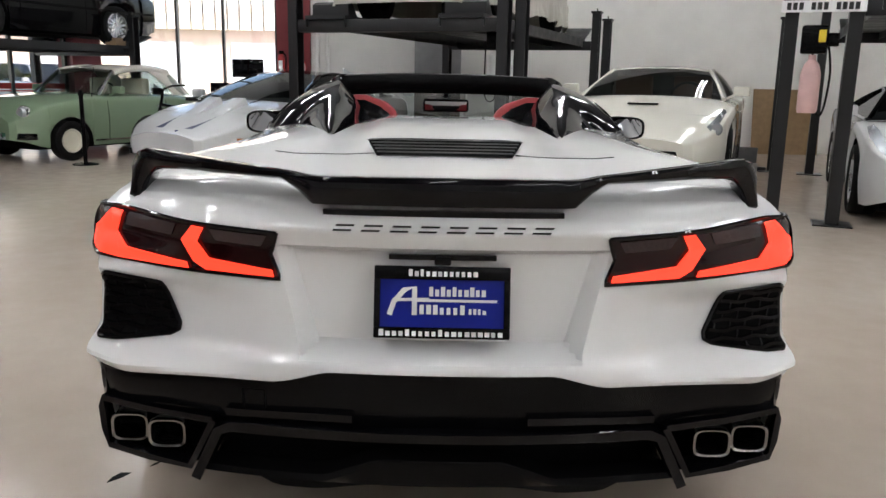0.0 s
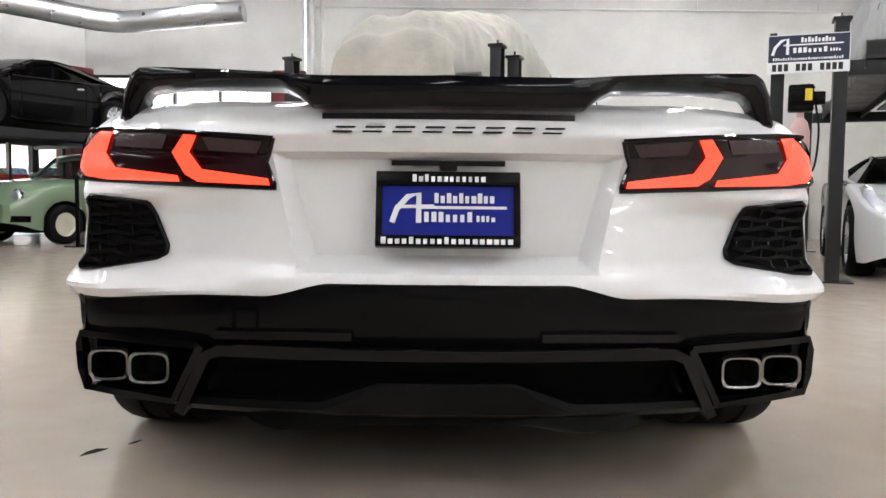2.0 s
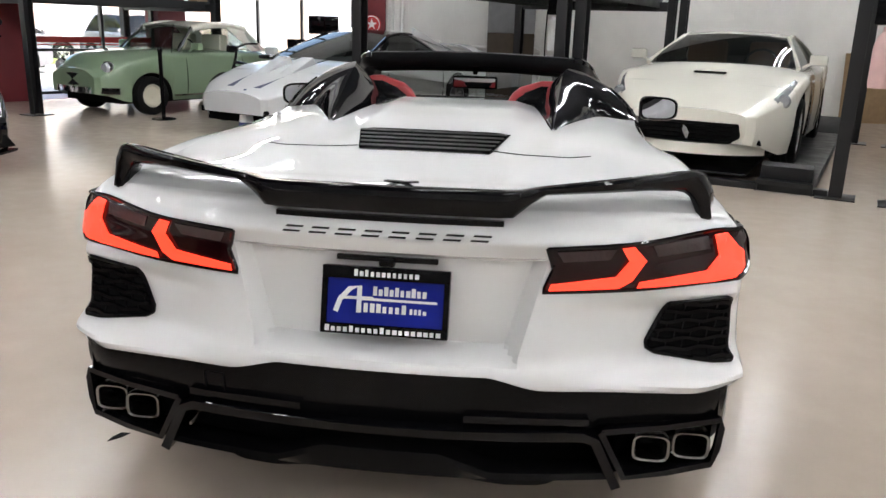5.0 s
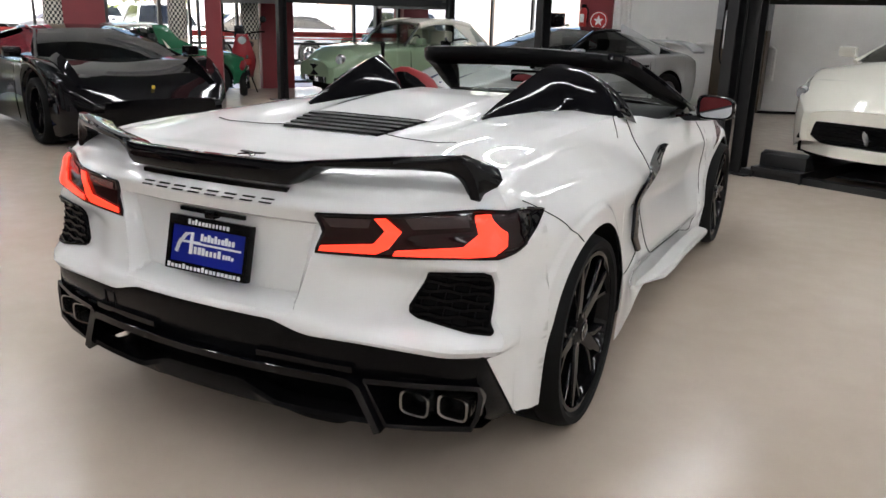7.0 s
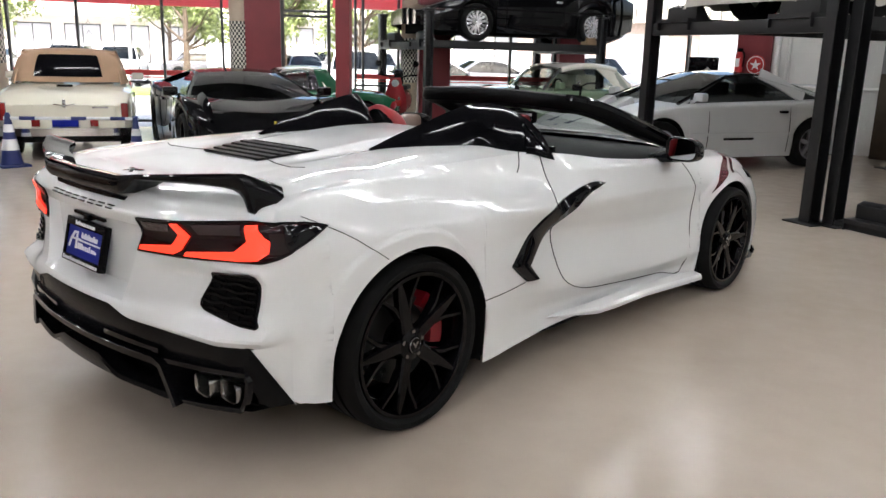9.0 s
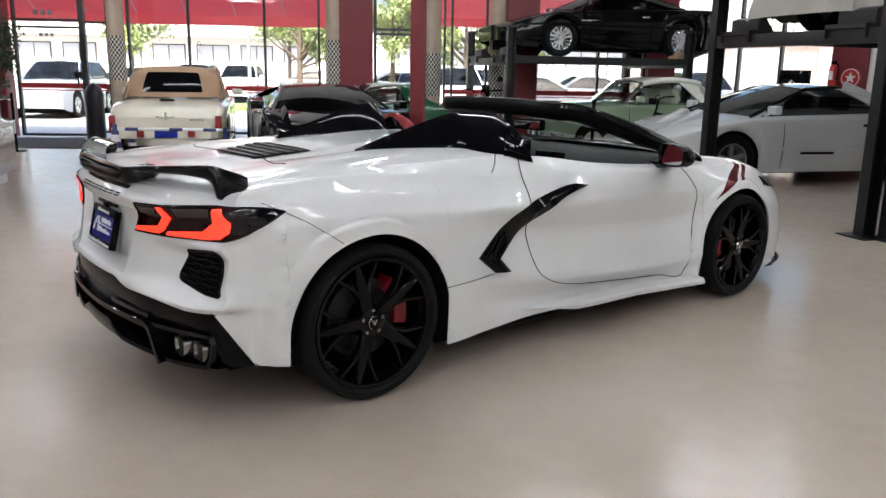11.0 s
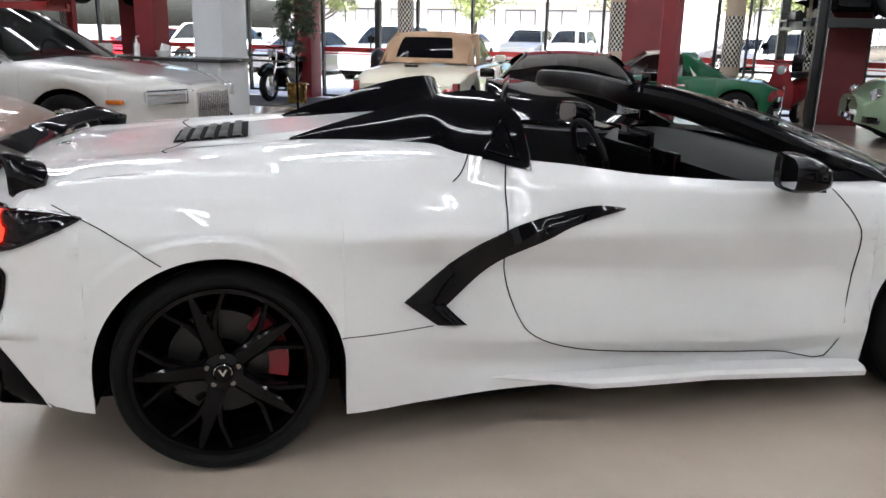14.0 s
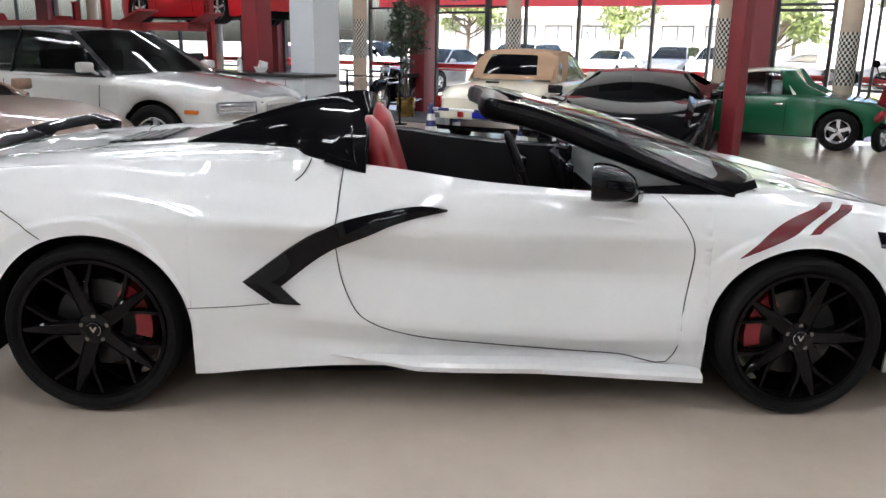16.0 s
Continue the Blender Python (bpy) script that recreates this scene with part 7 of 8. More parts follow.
part("cowl", grid([[(x, 5.24 - 0.25 * (abs(x) / 0.75) ** 3 + d, z) for d, z in ((-0.16, 0.885), (0.0, 0.908), (0.05, 0.885))] for x in np.linspace(-0.74, 0.74, 21)]), M_SATIN, roadster)
part("rear_view_mirror", box((-0.125, 4.34, 1.02), (0.125, 4.38, 1.09), bevel=0.018), M_SATIN, roadster, "black rear view mirror")
part("mirror_face", box((-0.113, 4.332, 1.03), (0.113, 4.340, 1.08), bevel=0.003), M_MIRROR, roadster, "mirror glass")
part("mirror_stem", tube([(0, 4.36, 1.10), (0, 4.40, 1.19)], 0.014, 8), M_SATIN, roadster)
for s in (1, -1):
    m = Matrix.Translation((s * 1.02, 4.505, 0.946)) @ Matrix.Rotation(radians(-14 * s), 4, "Z")
    shell = []
    for k in range(13):
        q = k / 12
        y = -0.070 + 0.165 * q
        f = (1 - 0.62 * q ** 3.2) * (0.94 if k == 0 else 0.6 if k == 12 else 1.0)
        shell.append([(0.104 * f * math.copysign(abs(math.cos(a)) ** 0.5, math.cos(a)) - s * 0.03 * q, y, (0.064 - 0.008 * s * math.cos(a)) * f * math.copysign(abs(math.sin(a)) ** 0.55, math.sin(a)) - 0.022 * q * q) for a in [2 * math.pi * j / 28 for j in range(28)]])
    shell.insert(0, [(x * 0.90, -0.055, z * 0.88) for x, y, z in shell[0]])
    mi = part("wing_mirror", join(grid(shell, closed=True, caps=True), None, m), M_GLOSS, roadster, "gloss black wing mirror")
    face = grid([[(x * 0.99, -0.0565, z * 0.99) for x, y, z in shell[0]], [(0, -0.0565, 0)] * 28], closed=True)
    part("mirror_glass", join(face, None, m), M_MIRROR, mi, "mirror glass", False)
    part("mirror_arm", strip([(s * 0.80, 4.63, 0.868), (s * 0.88, 4.60, 0.872), (s * 0.98, 4.56, 0.886)], 0.11, 0.03), M_GLOSS, mi)

# ---- cabin ----
tub = bmesh.new()
box((-0.76, 3.55, 0.20), (0.76, 4.95, 0.24), tub)
for s in (1, -1):
    grid([[(s * 0.785, y, curve_at(SIDE, y)[1] - 0.004), (s * 0.72, y, curve_at(SIDE, y)[1] - 0.012), (s * 0.69, y, 0.62), (s * 0.68, y, 0.24)] for y in np.linspace(3.56, 5.02, 22)], tub)
grid([[(x, 3.52, 1.02), (x, 3.56, 0.9), (x, 3.60, 0.24)] for x in np.linspace(-0.76, 0.76, 9)], tub)
part("cabin_tub", tub, M_BLACKLEATHER, roadster, "black cabin lining")
bm = grid([[(x, 5.16, 0.875), (x, 4.85, 0.895), (x, 4.62, 0.885), (x, 4.55, 0.84), (x, 4.60, 0.70), (x, 4.68, 0.5)] for x in np.linspace(-0.74, 0.74, 15)])
part("dashboard", bm, M_BLACKLEATHER, roadster, "black dashboard")
bm = box((-0.10, 3.62, 0.24), (0.12, 4.5, 0.60), bevel=0.03)
part("centre_console", bm, M_BLACKLEATHER, roadster)


def bucket(cx):
    st = part("seat", box((cx - 0.24, 3.72, 0.30), (cx + 0.24, 4.25, 0.46), bevel=0.05), M_REDLEATHER, roadster, "red leather bucket seat")
    rowsx = []
    for k in range(24):
        t = k / 23
        hw = 0.215 if t < 0.55 else 0.215 - 0.040 * smooth01(0.55, 0.75, t)
        hw *= math.sqrt(max(0.02, 1 - max(0.0, (t - 0.80) / 0.20) ** 2.4))
        d = (0.075 - 0.025 * t) * (1 if t < 0.9 else 1 - 0.7 * (t - 0.9) / 0.1)
        y, z = 3.755 - 0.17 * t, 0.42 + 0.700 * t
        ring = []
        for q in range(24):
            a = 2 * math.pi * q / 24
            c, e = math.cos(a), math.sin(a)
            wing = 0.035 * abs(c) ** 4 * (1 - t)
            ring.append((cx + hw * math.copysign(abs(c) ** 0.6, c), y + wing + d * math.copysign(abs(e) ** 0.7, e), z))
        rowsx.append(ring)
    back = part("seat_back", grid(rowsx, closed=True, caps=True), M_REDLEATHER, st)
    shell_rows = [[(cx + (p[0] - cx) * 0.90, p[1] - 0.014, p[2] - 0.022) for p in r[12:24] + r[:1]] for r in rowsx]
    part("seat_shell", grid(shell_rows), M_SATIN, back, "black seat back shell")


bucket(0.38)
bucket(-0.38)
ring = [(-0.38 + 0.185 * math.cos(a), 4.33 - 0.06 * math.sin(a), 0.80 + 0.165 * math.sin(a)) for a in np.linspace(0, 2 * math.pi, 29)]
sw = part("steering_wheel", tube(ring, 0.017, 8), M_BLACKLEATHER, roadster, "black flat-bottomed steering wheel")
bm = box((-0.44, 4.33, 0.75), (-0.32, 4.37, 0.85), bevel=0.02)
strip([(-0.56, 4.335, 0.80), (-0.20, 4.335, 0.80)], 0.03, 0.02, (0, 1, 0), bm)
part("wheel_hub", bm, M_SATIN, sw)
part("instrument_screen", box((-0.56, 4.56, 0.80), (-0.20, 4.585, 0.93), bevel=0.008, m=None), M_GLOSS, roadster)
part("centre_screen", box((-0.08, 4.50, 0.72), (0.16, 4.53, 0.88), bevel=0.008), M_GLOSS, roadster)


# ---- wheels ----
def roadster_wheel(at, r, w, rim_r, outward):
    wh = part("wheel", tyre_mesh(r, rim_r, w), M_TYRE, roadster, "black alloy wheel")
    wh.matrix_local = Matrix.Translation(at) @ Matrix.Diagonal((outward, 1, 1, 1))
    h = w / 2
    part("rim", lathe([(rim_r + 0.006, h * 0.80), (rim_r + 0.004, h * 0.92), (rim_r - 0.010, h * 0.92), (rim_r - 0.018, h * 0.80), (rim_r - 0.03, h * 0.2), (rim_r - 0.035, -h * 0.8), (rim_r, -h * 0.8)], 64, "x"), M_RIM, wh)
    bm = bmesh.new()

    def blade(rot, path, depths):
        """A spoke arm: (y, z, half width) stations with their outer x."""
        rws = []
        for k, ((a, b, ww), dd) in enumerate(zip(path, depths)):
            c, e = path[max(0, k - 1)], path[min(len(path) - 1, k + 1)]
            d = Vector((0, e[0] - c[0], e[1] - c[1])).normalized()
            n = Vector((0, -d.z, d.y))
            p = Vector((dd, a, b))
            rws.append([p + n * ww + Vector((-0.035, 0, 0)), p + n * ww + Vector((-0.006, 0, 0)), p + n * ww * 0.7, p - n * ww * 0.7, p - n * ww + Vector((-0.006, 0, 0)), p - n * ww + Vector((-0.035, 0, 0))])
        grid(rws, bm, m=rot)

    R = rim_r
    for k in range(5):
        rot = Matrix.Rotation(2 * math.pi * k / 5 + (math.radians(36) if at[1] < 4 else 0.0), 4, "X")
        blade(rot, [(0.035, 0, 0.030), (R * 0.30, 0, 0.029), (R * 0.52, 0, 0.027), (R * 0.78, 0, 0.018), (R * 0.99, 0, 0.007)], [h * 0.74, h * 0.77, h * 0.82, h * 0.86, h * 0.89])
        for sd in (1, -1):
            blade(rot, [(R * 0.40, sd * 0.014, 0.012), (R * 0.64, sd * R * 0.15, 0.009), (R * 0.91, sd * R * 0.36, 0.0075)], [h * 0.74, h * 0.79, h * 0.86])
    part("spokes", bm, M_RIM, wh, "gloss black split spokes", True, 30)
    part("hub_cap", lathe([(0, h * 0.86), (0.030, h * 0.86), (0.033, h * 0.82), (0.062, h * 0.75), (0.070, h * 0.62)], 28, "x"), M_RIM, wh)
    part("hub_badge", prism([(-0.014, 0.012), (0.0, -0.012), (0.014, 0.012), (0.007, 0.012), (0.0, -0.002), (-0.007, 0.012)], h * 0.86, h * 0.86 + 0.002, "x"), M_CHROME, wh)
    part("hub_ring", lathe([(0.027, h * 0.86), (0.0275, h * 0.862 + 0.001), (0.029, h * 0.86)], 28, "x"), M_CHROME, wh)
    for k in range(5):
        a = 2 * math.pi * k / 5 + 0.3
        part("lug_nut", lathe([(0, h * 0.79), (0.009, h * 0.79), (0.011, h * 0.75), (0.011, h * 0.5)], 8, "x", m=Matrix.Translation((0, 0.05 * math.cos(a), 0.05 * math.sin(a)))), M_STEEL, wh)
    part("brake_disc", lathe([(0.07, h * 0.22), (0.175, h * 0.22), (0.175, h * 0.02), (0.07, h * 0.02)], 48, "x"), M_DISC, wh)
    part("disc_hat", lathe([(0, h * 0.34), (0.075, h * 0.34), (0.08, h * 0.22)], 32, "x"), M_SATIN, wh)
    front = at[1] < 4
    cal = bmesh.new()
    cy = 1 if front else -1
    arcp = [(h * 0.20, cy * 0.176 * math.cos(a), 0.176 * math.sin(a)) for a in np.linspace(-0.62, 0.62, 12)]
    strip(arcp, 0.062, 0.075, (1, 0, 0), cal)
    cal.transform(Matrix.Rotation(0.36 * cy, 4, "X"))
    part("brake_caliper", cal, M_CALIPER, wh, "red brake caliper")
    return wh


for s in (1, -1):
    roadster_wheel((s * 0.818, RAX, 0.338), 0.338, 0.295, 0.277, s)
    roadster_wheel((s * 0.848, FAX, 0.325), 0.325, 0.245, 0.264, s)


# ---- bronze car beside the saloon ----
bz, _, sp = car("bronze_car", heading((-3.25, -0.95), (0.30, 0.954)), "satin bronze low car parked beside the saloon", dict(
    paint=M_BRONZE, plan=[(-2.2, 0.78), (-1.8, 0.90), (0.0, 0.92), (1.4, 0.92), (1.9, 0.86), (2.25, 0.62)],
    top=[(-2.2, 0.90), (-1.5, 0.98), (-0.8, 0.98), (0.5, 0.94), (1.4, 0.88), (1.9, 0.78), (2.25, 0.62)],
    belt=[(-2.2, 0.84), (-1.4, 0.94), (0.0, 0.90), (1.3, 0.86), (1.9, 0.74), (2.25, 0.56)],
    axles=(-1.32, 1.35), wheel_r=0.335, rim_r=0.24, wheel_w=0.25, rim=M_RIM, bottom=0.16,
    glass=dict(line=((0.9, 0.93), (0.1, 1.24), (-0.6, 1.26), (-1.4, 0.98)), base=0.78, roof=0.55, mat=M_TINTDARK)))
bz.name = "coupe"
door_lines(bz, sp, -0.55, 0.65)
part("hood_badge", lathe([(0, 0.006), (0.035, 0.005), (0.04, 0)], 20, "z", m=Matrix.Translation((0, 2.02, 0.738)) @ Matrix.Diagonal((1.4, 1, 1, 1))), M_CHROME, bz)


# ---- lift accessories ----
def sign_board():
    """The dealer board hung between two lift posts; its print stands as plain bars."""
    m = Matrix.Translation((3.158, 6.918, 1.975)) @ Matrix.Rotation(math.atan2(-0.24, 0.60), 4, "Z")
    ob = thing("sign_board", m, "navy and white dealer board with plain bars, hung on lift posts", "sign")
    part("board", box((-0.325, -0.008, -0.165), (0.325, 0.008, 0.165), bevel=0.004), M_SIGNWHITE, ob, "", False)
    part("navy_field", box((-0.318, -0.0105, -0.068), (0.318, -0.0085, 0.158)), M_SIGNNAVY, ob, "", False)
    for x0, x1, z0, z1, n in ((-0.06, 0.21, 0.095, 0.138, 10), (-0.12, 0.16, 0.008, 0.052, 7), (0.170, 0.255, 0.010, 0.036, 4), (-0.28, 0.28, -0.054, -0.030, 28)):
        part("print_bar", word_bars(x0, x1, z0, z1, -0.0135, -0.0110, n, n), M_SIGNWHITE, ob, "", False)
    part("print_bar", box((-0.20, -0.0135, 0.070), (0.27, -0.0110, 0.082)), M_SIGNWHITE, ob, "", False)
    mark = strip([(x, -0.0125, z) for x, z in ((-0.285, -0.005), (-0.265, 0.06), (-0.215, 0.115), (-0.165, 0.128), (-0.165, -0.005))], 0.024, 0.003, (0, 1, 0))
    part("print_mark", mark, M_SIGNWHITE, ob, "", False)
    for k in range(12):
        if k not in (3, 7):
            part("number_bar", box((-0.285 + 0.0475 * k, -0.0115, -0.146), (-0.251 + 0.0475 * k, -0.0090, -0.086)), M_SIGNBLACK, ob, "", False)
    for x in (-0.28, 0.28):
        part("hanger", box((x - 0.03, 0.0085, 0.05), (x + 0.03, 0.06, 0.19), bevel=0.004), M_LIFT, ob)
    return ob


sign_board()
RP = Matrix.Translation((3.11, 6.93, 1.575)) @ Matrix.Rotation(U, 4, "Z")
pu = thing("power_unit", RP, "black lift power unit with a yellow label on a post", "power unit")
part("motor", box((-0.10, -0.16, -0.11), (0.10, -0.02, 0.12), bevel=0.02), M_SATIN, pu)
for k in range(6):
    part("cooling_fin", box((-0.104, -0.164, -0.09 + 0.034 * k), (0.104, -0.152, -0.082 + 0.034 * k)), M_SATIN, pu, "", False)
part("label_plate", box((0.03, -0.166, -0.02), (0.085, -0.161, 0.08)), M_YELLOW, pu, "yellow label", False)
part("junction_box", box((0.10, -0.12, -0.05), (0.19, -0.02, 0.06), bevel=0.01), M_SATIN, pu)
part("hose", tube(spline([(0, -0.1, -0.11), (-0.06, -0.12, -0.35), (0.10, -0.12, -0.62), (0.15, -0.08, -0.30), (0.12, -0.06, -0.05)], 24), 0.009, 6), M_TYRE, pu)
part("oil_bottle", lathe([(0, -0.60), (0.075, -0.60), (0.082, -0.56), (0.082, -0.28), (0.06, -0.20), (0.03, -0.16), (0.03, -0.12), (0, -0.12)], 24, "z", m=Matrix.Translation((0.0, -0.10, 0.0))), M_PINK, pu, "pale pink fluid bottle")
RP2 = Matrix.Translation((0.42, 8.22, 1.45)) @ Matrix.Rotation(U, 4, "Z")
pu2 = thing("power_unit", RP2, "white fluid reservoir and black motor on a lift post", "power unit")
part("motor", box((-0.06, 0.09, 0.05), (0.06, 0.2, 0.28), bevel=0.02), M_SATIN, pu2)
part("reservoir", lathe([(0, -0.30), (0.055, -0.30), (0.058, -0.26), (0.058, 0.0), (0.03, 0.03), (0, 0.03)], 20, "z", m=Matrix.Translation((0.0, 0.15, 0.0))), M_WHITEPLASTIC, pu2)
part("hose", tube(spline([(0.04, 0.15, -0.28), (0.02, 0.15, -0.45), (-0.08, 0.15, -0.40), (-0.08, 0.15, 0.1)], 16), 0.008, 6), M_TYRE, pu2)
part("label_plate", box((-0.04, 0.075, 0.30), (0.04, 0.09, 0.36)), M_WHITEPLASTIC, pu2, "", False)

# bars of unreadable print up the post of the west lift
own = bmesh.new()
for k in range(9):
    box((-0.03, -0.078, 1.55 + 0.058 * k), (0.03, -0.0745, 1.59 + 0.058 * k), own)
part("print_bar", own, M_GREYPLASTIC, lift_a, "pale bars up the post", False).matrix_local = Matrix.Translation((2.35, 0, 0))
wood = thing("wood_block", on_lift(lift_a, 1.93, 3.45, 1.66), "stack of pale timber blocks on the lift", "timber")
part("block", box((-0.12, -0.10, 0), (0.12, 0.12, 0.08), bevel=0.006), M_CARD, wood)
part("block", box((-0.09, -0.08, 0.08), (0.08, 0.10, 0.13), bevel=0.006), M_CARD, wood)

# tall brown cabinet at the wall
cb = thing("cabinet", Matrix.Translation((-0.15, 14.18, 0)), "tall dark brown and grey cabinet against the wall", "cabinet")
part("body", box((-0.40, -0.27, 0.02), (0.40, 0.27, 1.30), bevel=0.01), M_BROWN, cb)
part("upper_box", box((-0.40, -0.27, 1.30), (0.40, 0.27, 2.35), bevel=0.01), M_GREYPLASTIC, cb, "grey upper cabinet")
part("handle", box((-0.16, -0.285, 0.88), (-0.02, -0.27, 0.90), bevel=0.003), M_CHROME, cb)

# things on and beside the red column
fx = thing("fire_extinguisher", Matrix.Translation((-2.93, 14.38, 1.22)), "red fire extinguisher hung on the red column", "extinguisher")
part("cylinder", lathe([(0, 0), (0.06, 0), (0.066, 0.03), (0.066, 0.30), (0.045, 0.36), (0.02, 0.38), (0, 0.38)], 24, "z", m=Matrix.Translation((0, -0.02, 0))), M_REDRUBBER, fx)
part("valve", box((-0.03, -0.06, 0.37), (0.05, 0.0, 0.43), bevel=0.01), M_SATIN, fx)
part("hose", tube(spline([(0.03, -0.03, 0.40), (0.09, -0.04, 0.33), (0.08, -0.04, 0.12)], 12), 0.012, 6), M_TYRE, fx)
part("label_patch", box((-0.035, -0.0885, 0.12), (0.035, -0.083, 0.26)), M_WHITEPLASTIC, fx, "", False)
part("bracket", box((-0.02, 0.03, 0.15), (0.02, 0.065, 0.25)), M_SATIN, fx, "", False)
st = thing("round_sign", Matrix.Translation((-2.66, 14.425, 1.375)), "round red sign with a pale star shape on the column", "sign")
part("disc", lathe([(0, -0.012), (0.155, -0.012), (0.165, -0.006), (0.165, 0.012)], 32, "y"), M_REDRUBBER, st)
star = []
for k in range(10):
    a, r = math.pi / 2 + k * math.pi / 5, 0.10 if k % 2 == 0 else 0.04
    star.append((r * math.cos(a), r * math.sin(a)))
part("star_shape", prism(star, -0.016, -0.013, "y"), M_SIGNWHITE, st, "", False)
part("rim_ring", lathe([(0.135, -0.0145), (0.142, -0.0155), (0.149, -0.0145)], 32, "y"), M_SIGNWHITE, st)
for x, z0, z1, w in ((-3.47, 1.18, 1.49, 0.27), (-3.97, 0.87, 1.08, 0.17)):
    tv = thing("screen", Matrix.Translation((x, 14.15, 0)), "black flat screen on a stand before the window", "screen")
    part("panel", box((-w, -0.02, z0), (w, 0.02, z1), bevel=0.008), M_GLOSS, tv)
    part("pole", tube([(0, 0.0, 0.02), (0, 0.0, z0)], 0.02, 10), M_SATIN, tv)
    part("base", lathe([(0, 0.025), (0.15, 0.02), (0.17, 0.0), (0, 0)], 24, "z"), M_SATIN, tv)


# ---- entrance things ----
def leaf_mesh(centres, n, size, seed, material, name, parent):
    """Many small bent leaves scattered round limb ends."""
    rnd = random.Random(seed)
    verts, faces = [], []
    for _ in range(n):
        c, r = rnd.choice(centres)
        d = Vector((rnd.gauss(0, 1), rnd.gauss(0, 1), rnd.gauss(0, 1))).normalized() * r * rnd.random() ** 0.45
        p = Vector(c) + d
        a, b = Vector((rnd.gauss(0, 1), rnd.gauss(0, 1), rnd.gauss(0, 0.6))).normalized(), Vector((rnd.gauss(0, 1), rnd.gauss(0, 1), rnd.gauss(0, 1)))
        b = (b - a * b.dot(a)).normalized()
        L = size * rnd.uniform(0.7, 1.3)
        k = len(verts)
        verts += [p, p + a * L * 0.5 + b * L * 0.26, p + a * L - Vector((0, 0, L * 0.2)), p + a * L * 0.5 - b * L * 0.26]
        faces += [(k, k + 1, k + 2, k + 3)]
    me = bpy.data.meshes.new(name)
    me.from_pydata(verts, [], faces)
    me.materials.append(material)
    ob = new(name, me)
    ob.parent = parent
    return ob


pl = thing("potted_tree", Matrix.Translation((-12.1, 3.47, 0)), "indoor ficus tree in a shiny brass pot", "plant")
part("pot", lathe([(0, 0.0), (0.17, 0.0), (0.18, 0.02), (0.185, 0.33), (0.20, 0.35), (0.20, 0.37), (0.18, 0.37), (0.175, 0.32), (0, 0.32)], 32, "z"), M_BRASS, pl, "brass pot")
bm = tube(spline([(0.02, 0, 0.3), (-0.01, 0.02, 0.7), (0.03, 0, 1.1), (0, 0.02, 1.5)], 14), [0.028 - 0.001 * k for k in range(14)], 8)
tube(spline([(-0.03, 0.02, 0.3), (0.03, -0.01, 0.7), (-0.03, 0.02, 1.1), (-0.06, 0.0, 1.6)], 14), [0.024 - 0.001 * k for k in range(14)], 8, bm)
for a in range(9):
    an = a * 0.7
    tube(spline([(0, 0, 1.1 + 0.08 * (a % 5)), (0.14 * math.cos(an), 0.14 * math.sin(an), 1.35 + 0.08 * (a % 5)), (0.3 * math.cos(an), 0.3 * math.sin(an), 1.5 + 0.09 * (a % 6))], 8), 0.007, 5, bm)
part("trunk", bm, M_BARK, pl, "twisted brown trunk")
rnd = random.Random(4)
cs = [((rnd.uniform(-0.28, 0.28), rnd.uniform(-0.28, 0.28), rnd.uniform(1.25, 2.1)), rnd.uniform(0.10, 0.24)) for _ in range(34)] + [((0.1, 0.05, 1.05), 0.12), ((-0.1, 0.0, 0.95), 0.10)]
leaf_mesh(cs, 3600, 0.065, 5, M_LEAF, "crown", pl)


def cone(m):
    ob = thing("traffic_cone", m, "navy and white traffic cone standing on the floor", "cone", "traffic cones")
    part("base", box((-0.18, -0.18, 0), (0.18, 0.18, 0.03), bevel=0.01), M_CONE, ob)
    part("body", lathe([(0.135, 0.03), (0.03, 0.68), (0.02, 0.70), (0, 0.70)], 28, "z"), M_CONE, ob)
    for z0, z1 in ((0.22, 0.36), (0.45, 0.55)):
        f = lambda z: 0.137 - 0.105 * (z - 0.03) / 0.65  # noqa: E731
        part("white_band", lathe([(f(z0) + 0.001, z0), (f(z1) + 0.001, z1)], 28, "z"), M_WHITEPLASTIC, ob)
    return ob


c1 = cone(Matrix.Translation((-7.12, 3.93, 0)) @ Matrix.Scale(0.9, 4))
copy_thing(c1, Matrix.Translation((-6.36, 5.10, 0)) @ Matrix.Scale(0.9, 4))
copy_thing(c1, Matrix.Translation((-3.125, 9.25, 0)) @ Matrix.Scale(0.9, 4))
bar = thing("barrier_bar", Matrix.Identity(4), "white barrier bar with navy sleeves, resting on two cones", "barrier")
a, b = Vector((-7.12, 3.93, 0.565)), Vector((-6.36, 5.10, 0.565))
part("pole", tube([a.lerp(b, -0.03), a.lerp(b, 1.03)], 0.02, 10), M_WHITEPLASTIC, bar)
for f in (0.15, 0.55, 0.86):
    part("sleeve", tube([a.lerp(b, f - 0.06), a.lerp(b, f + 0.06)], 0.0225, 10), M_CONE, bar, "navy sleeve")
for f in (0.0, 1.0):
    part("end_ring", tube([a.lerp(b, f) + Vector((0, 0, -0.06)), a.lerp(b, f) + Vector((0, 0, 0.03))], 0.034, 10), M_CONE, bar)

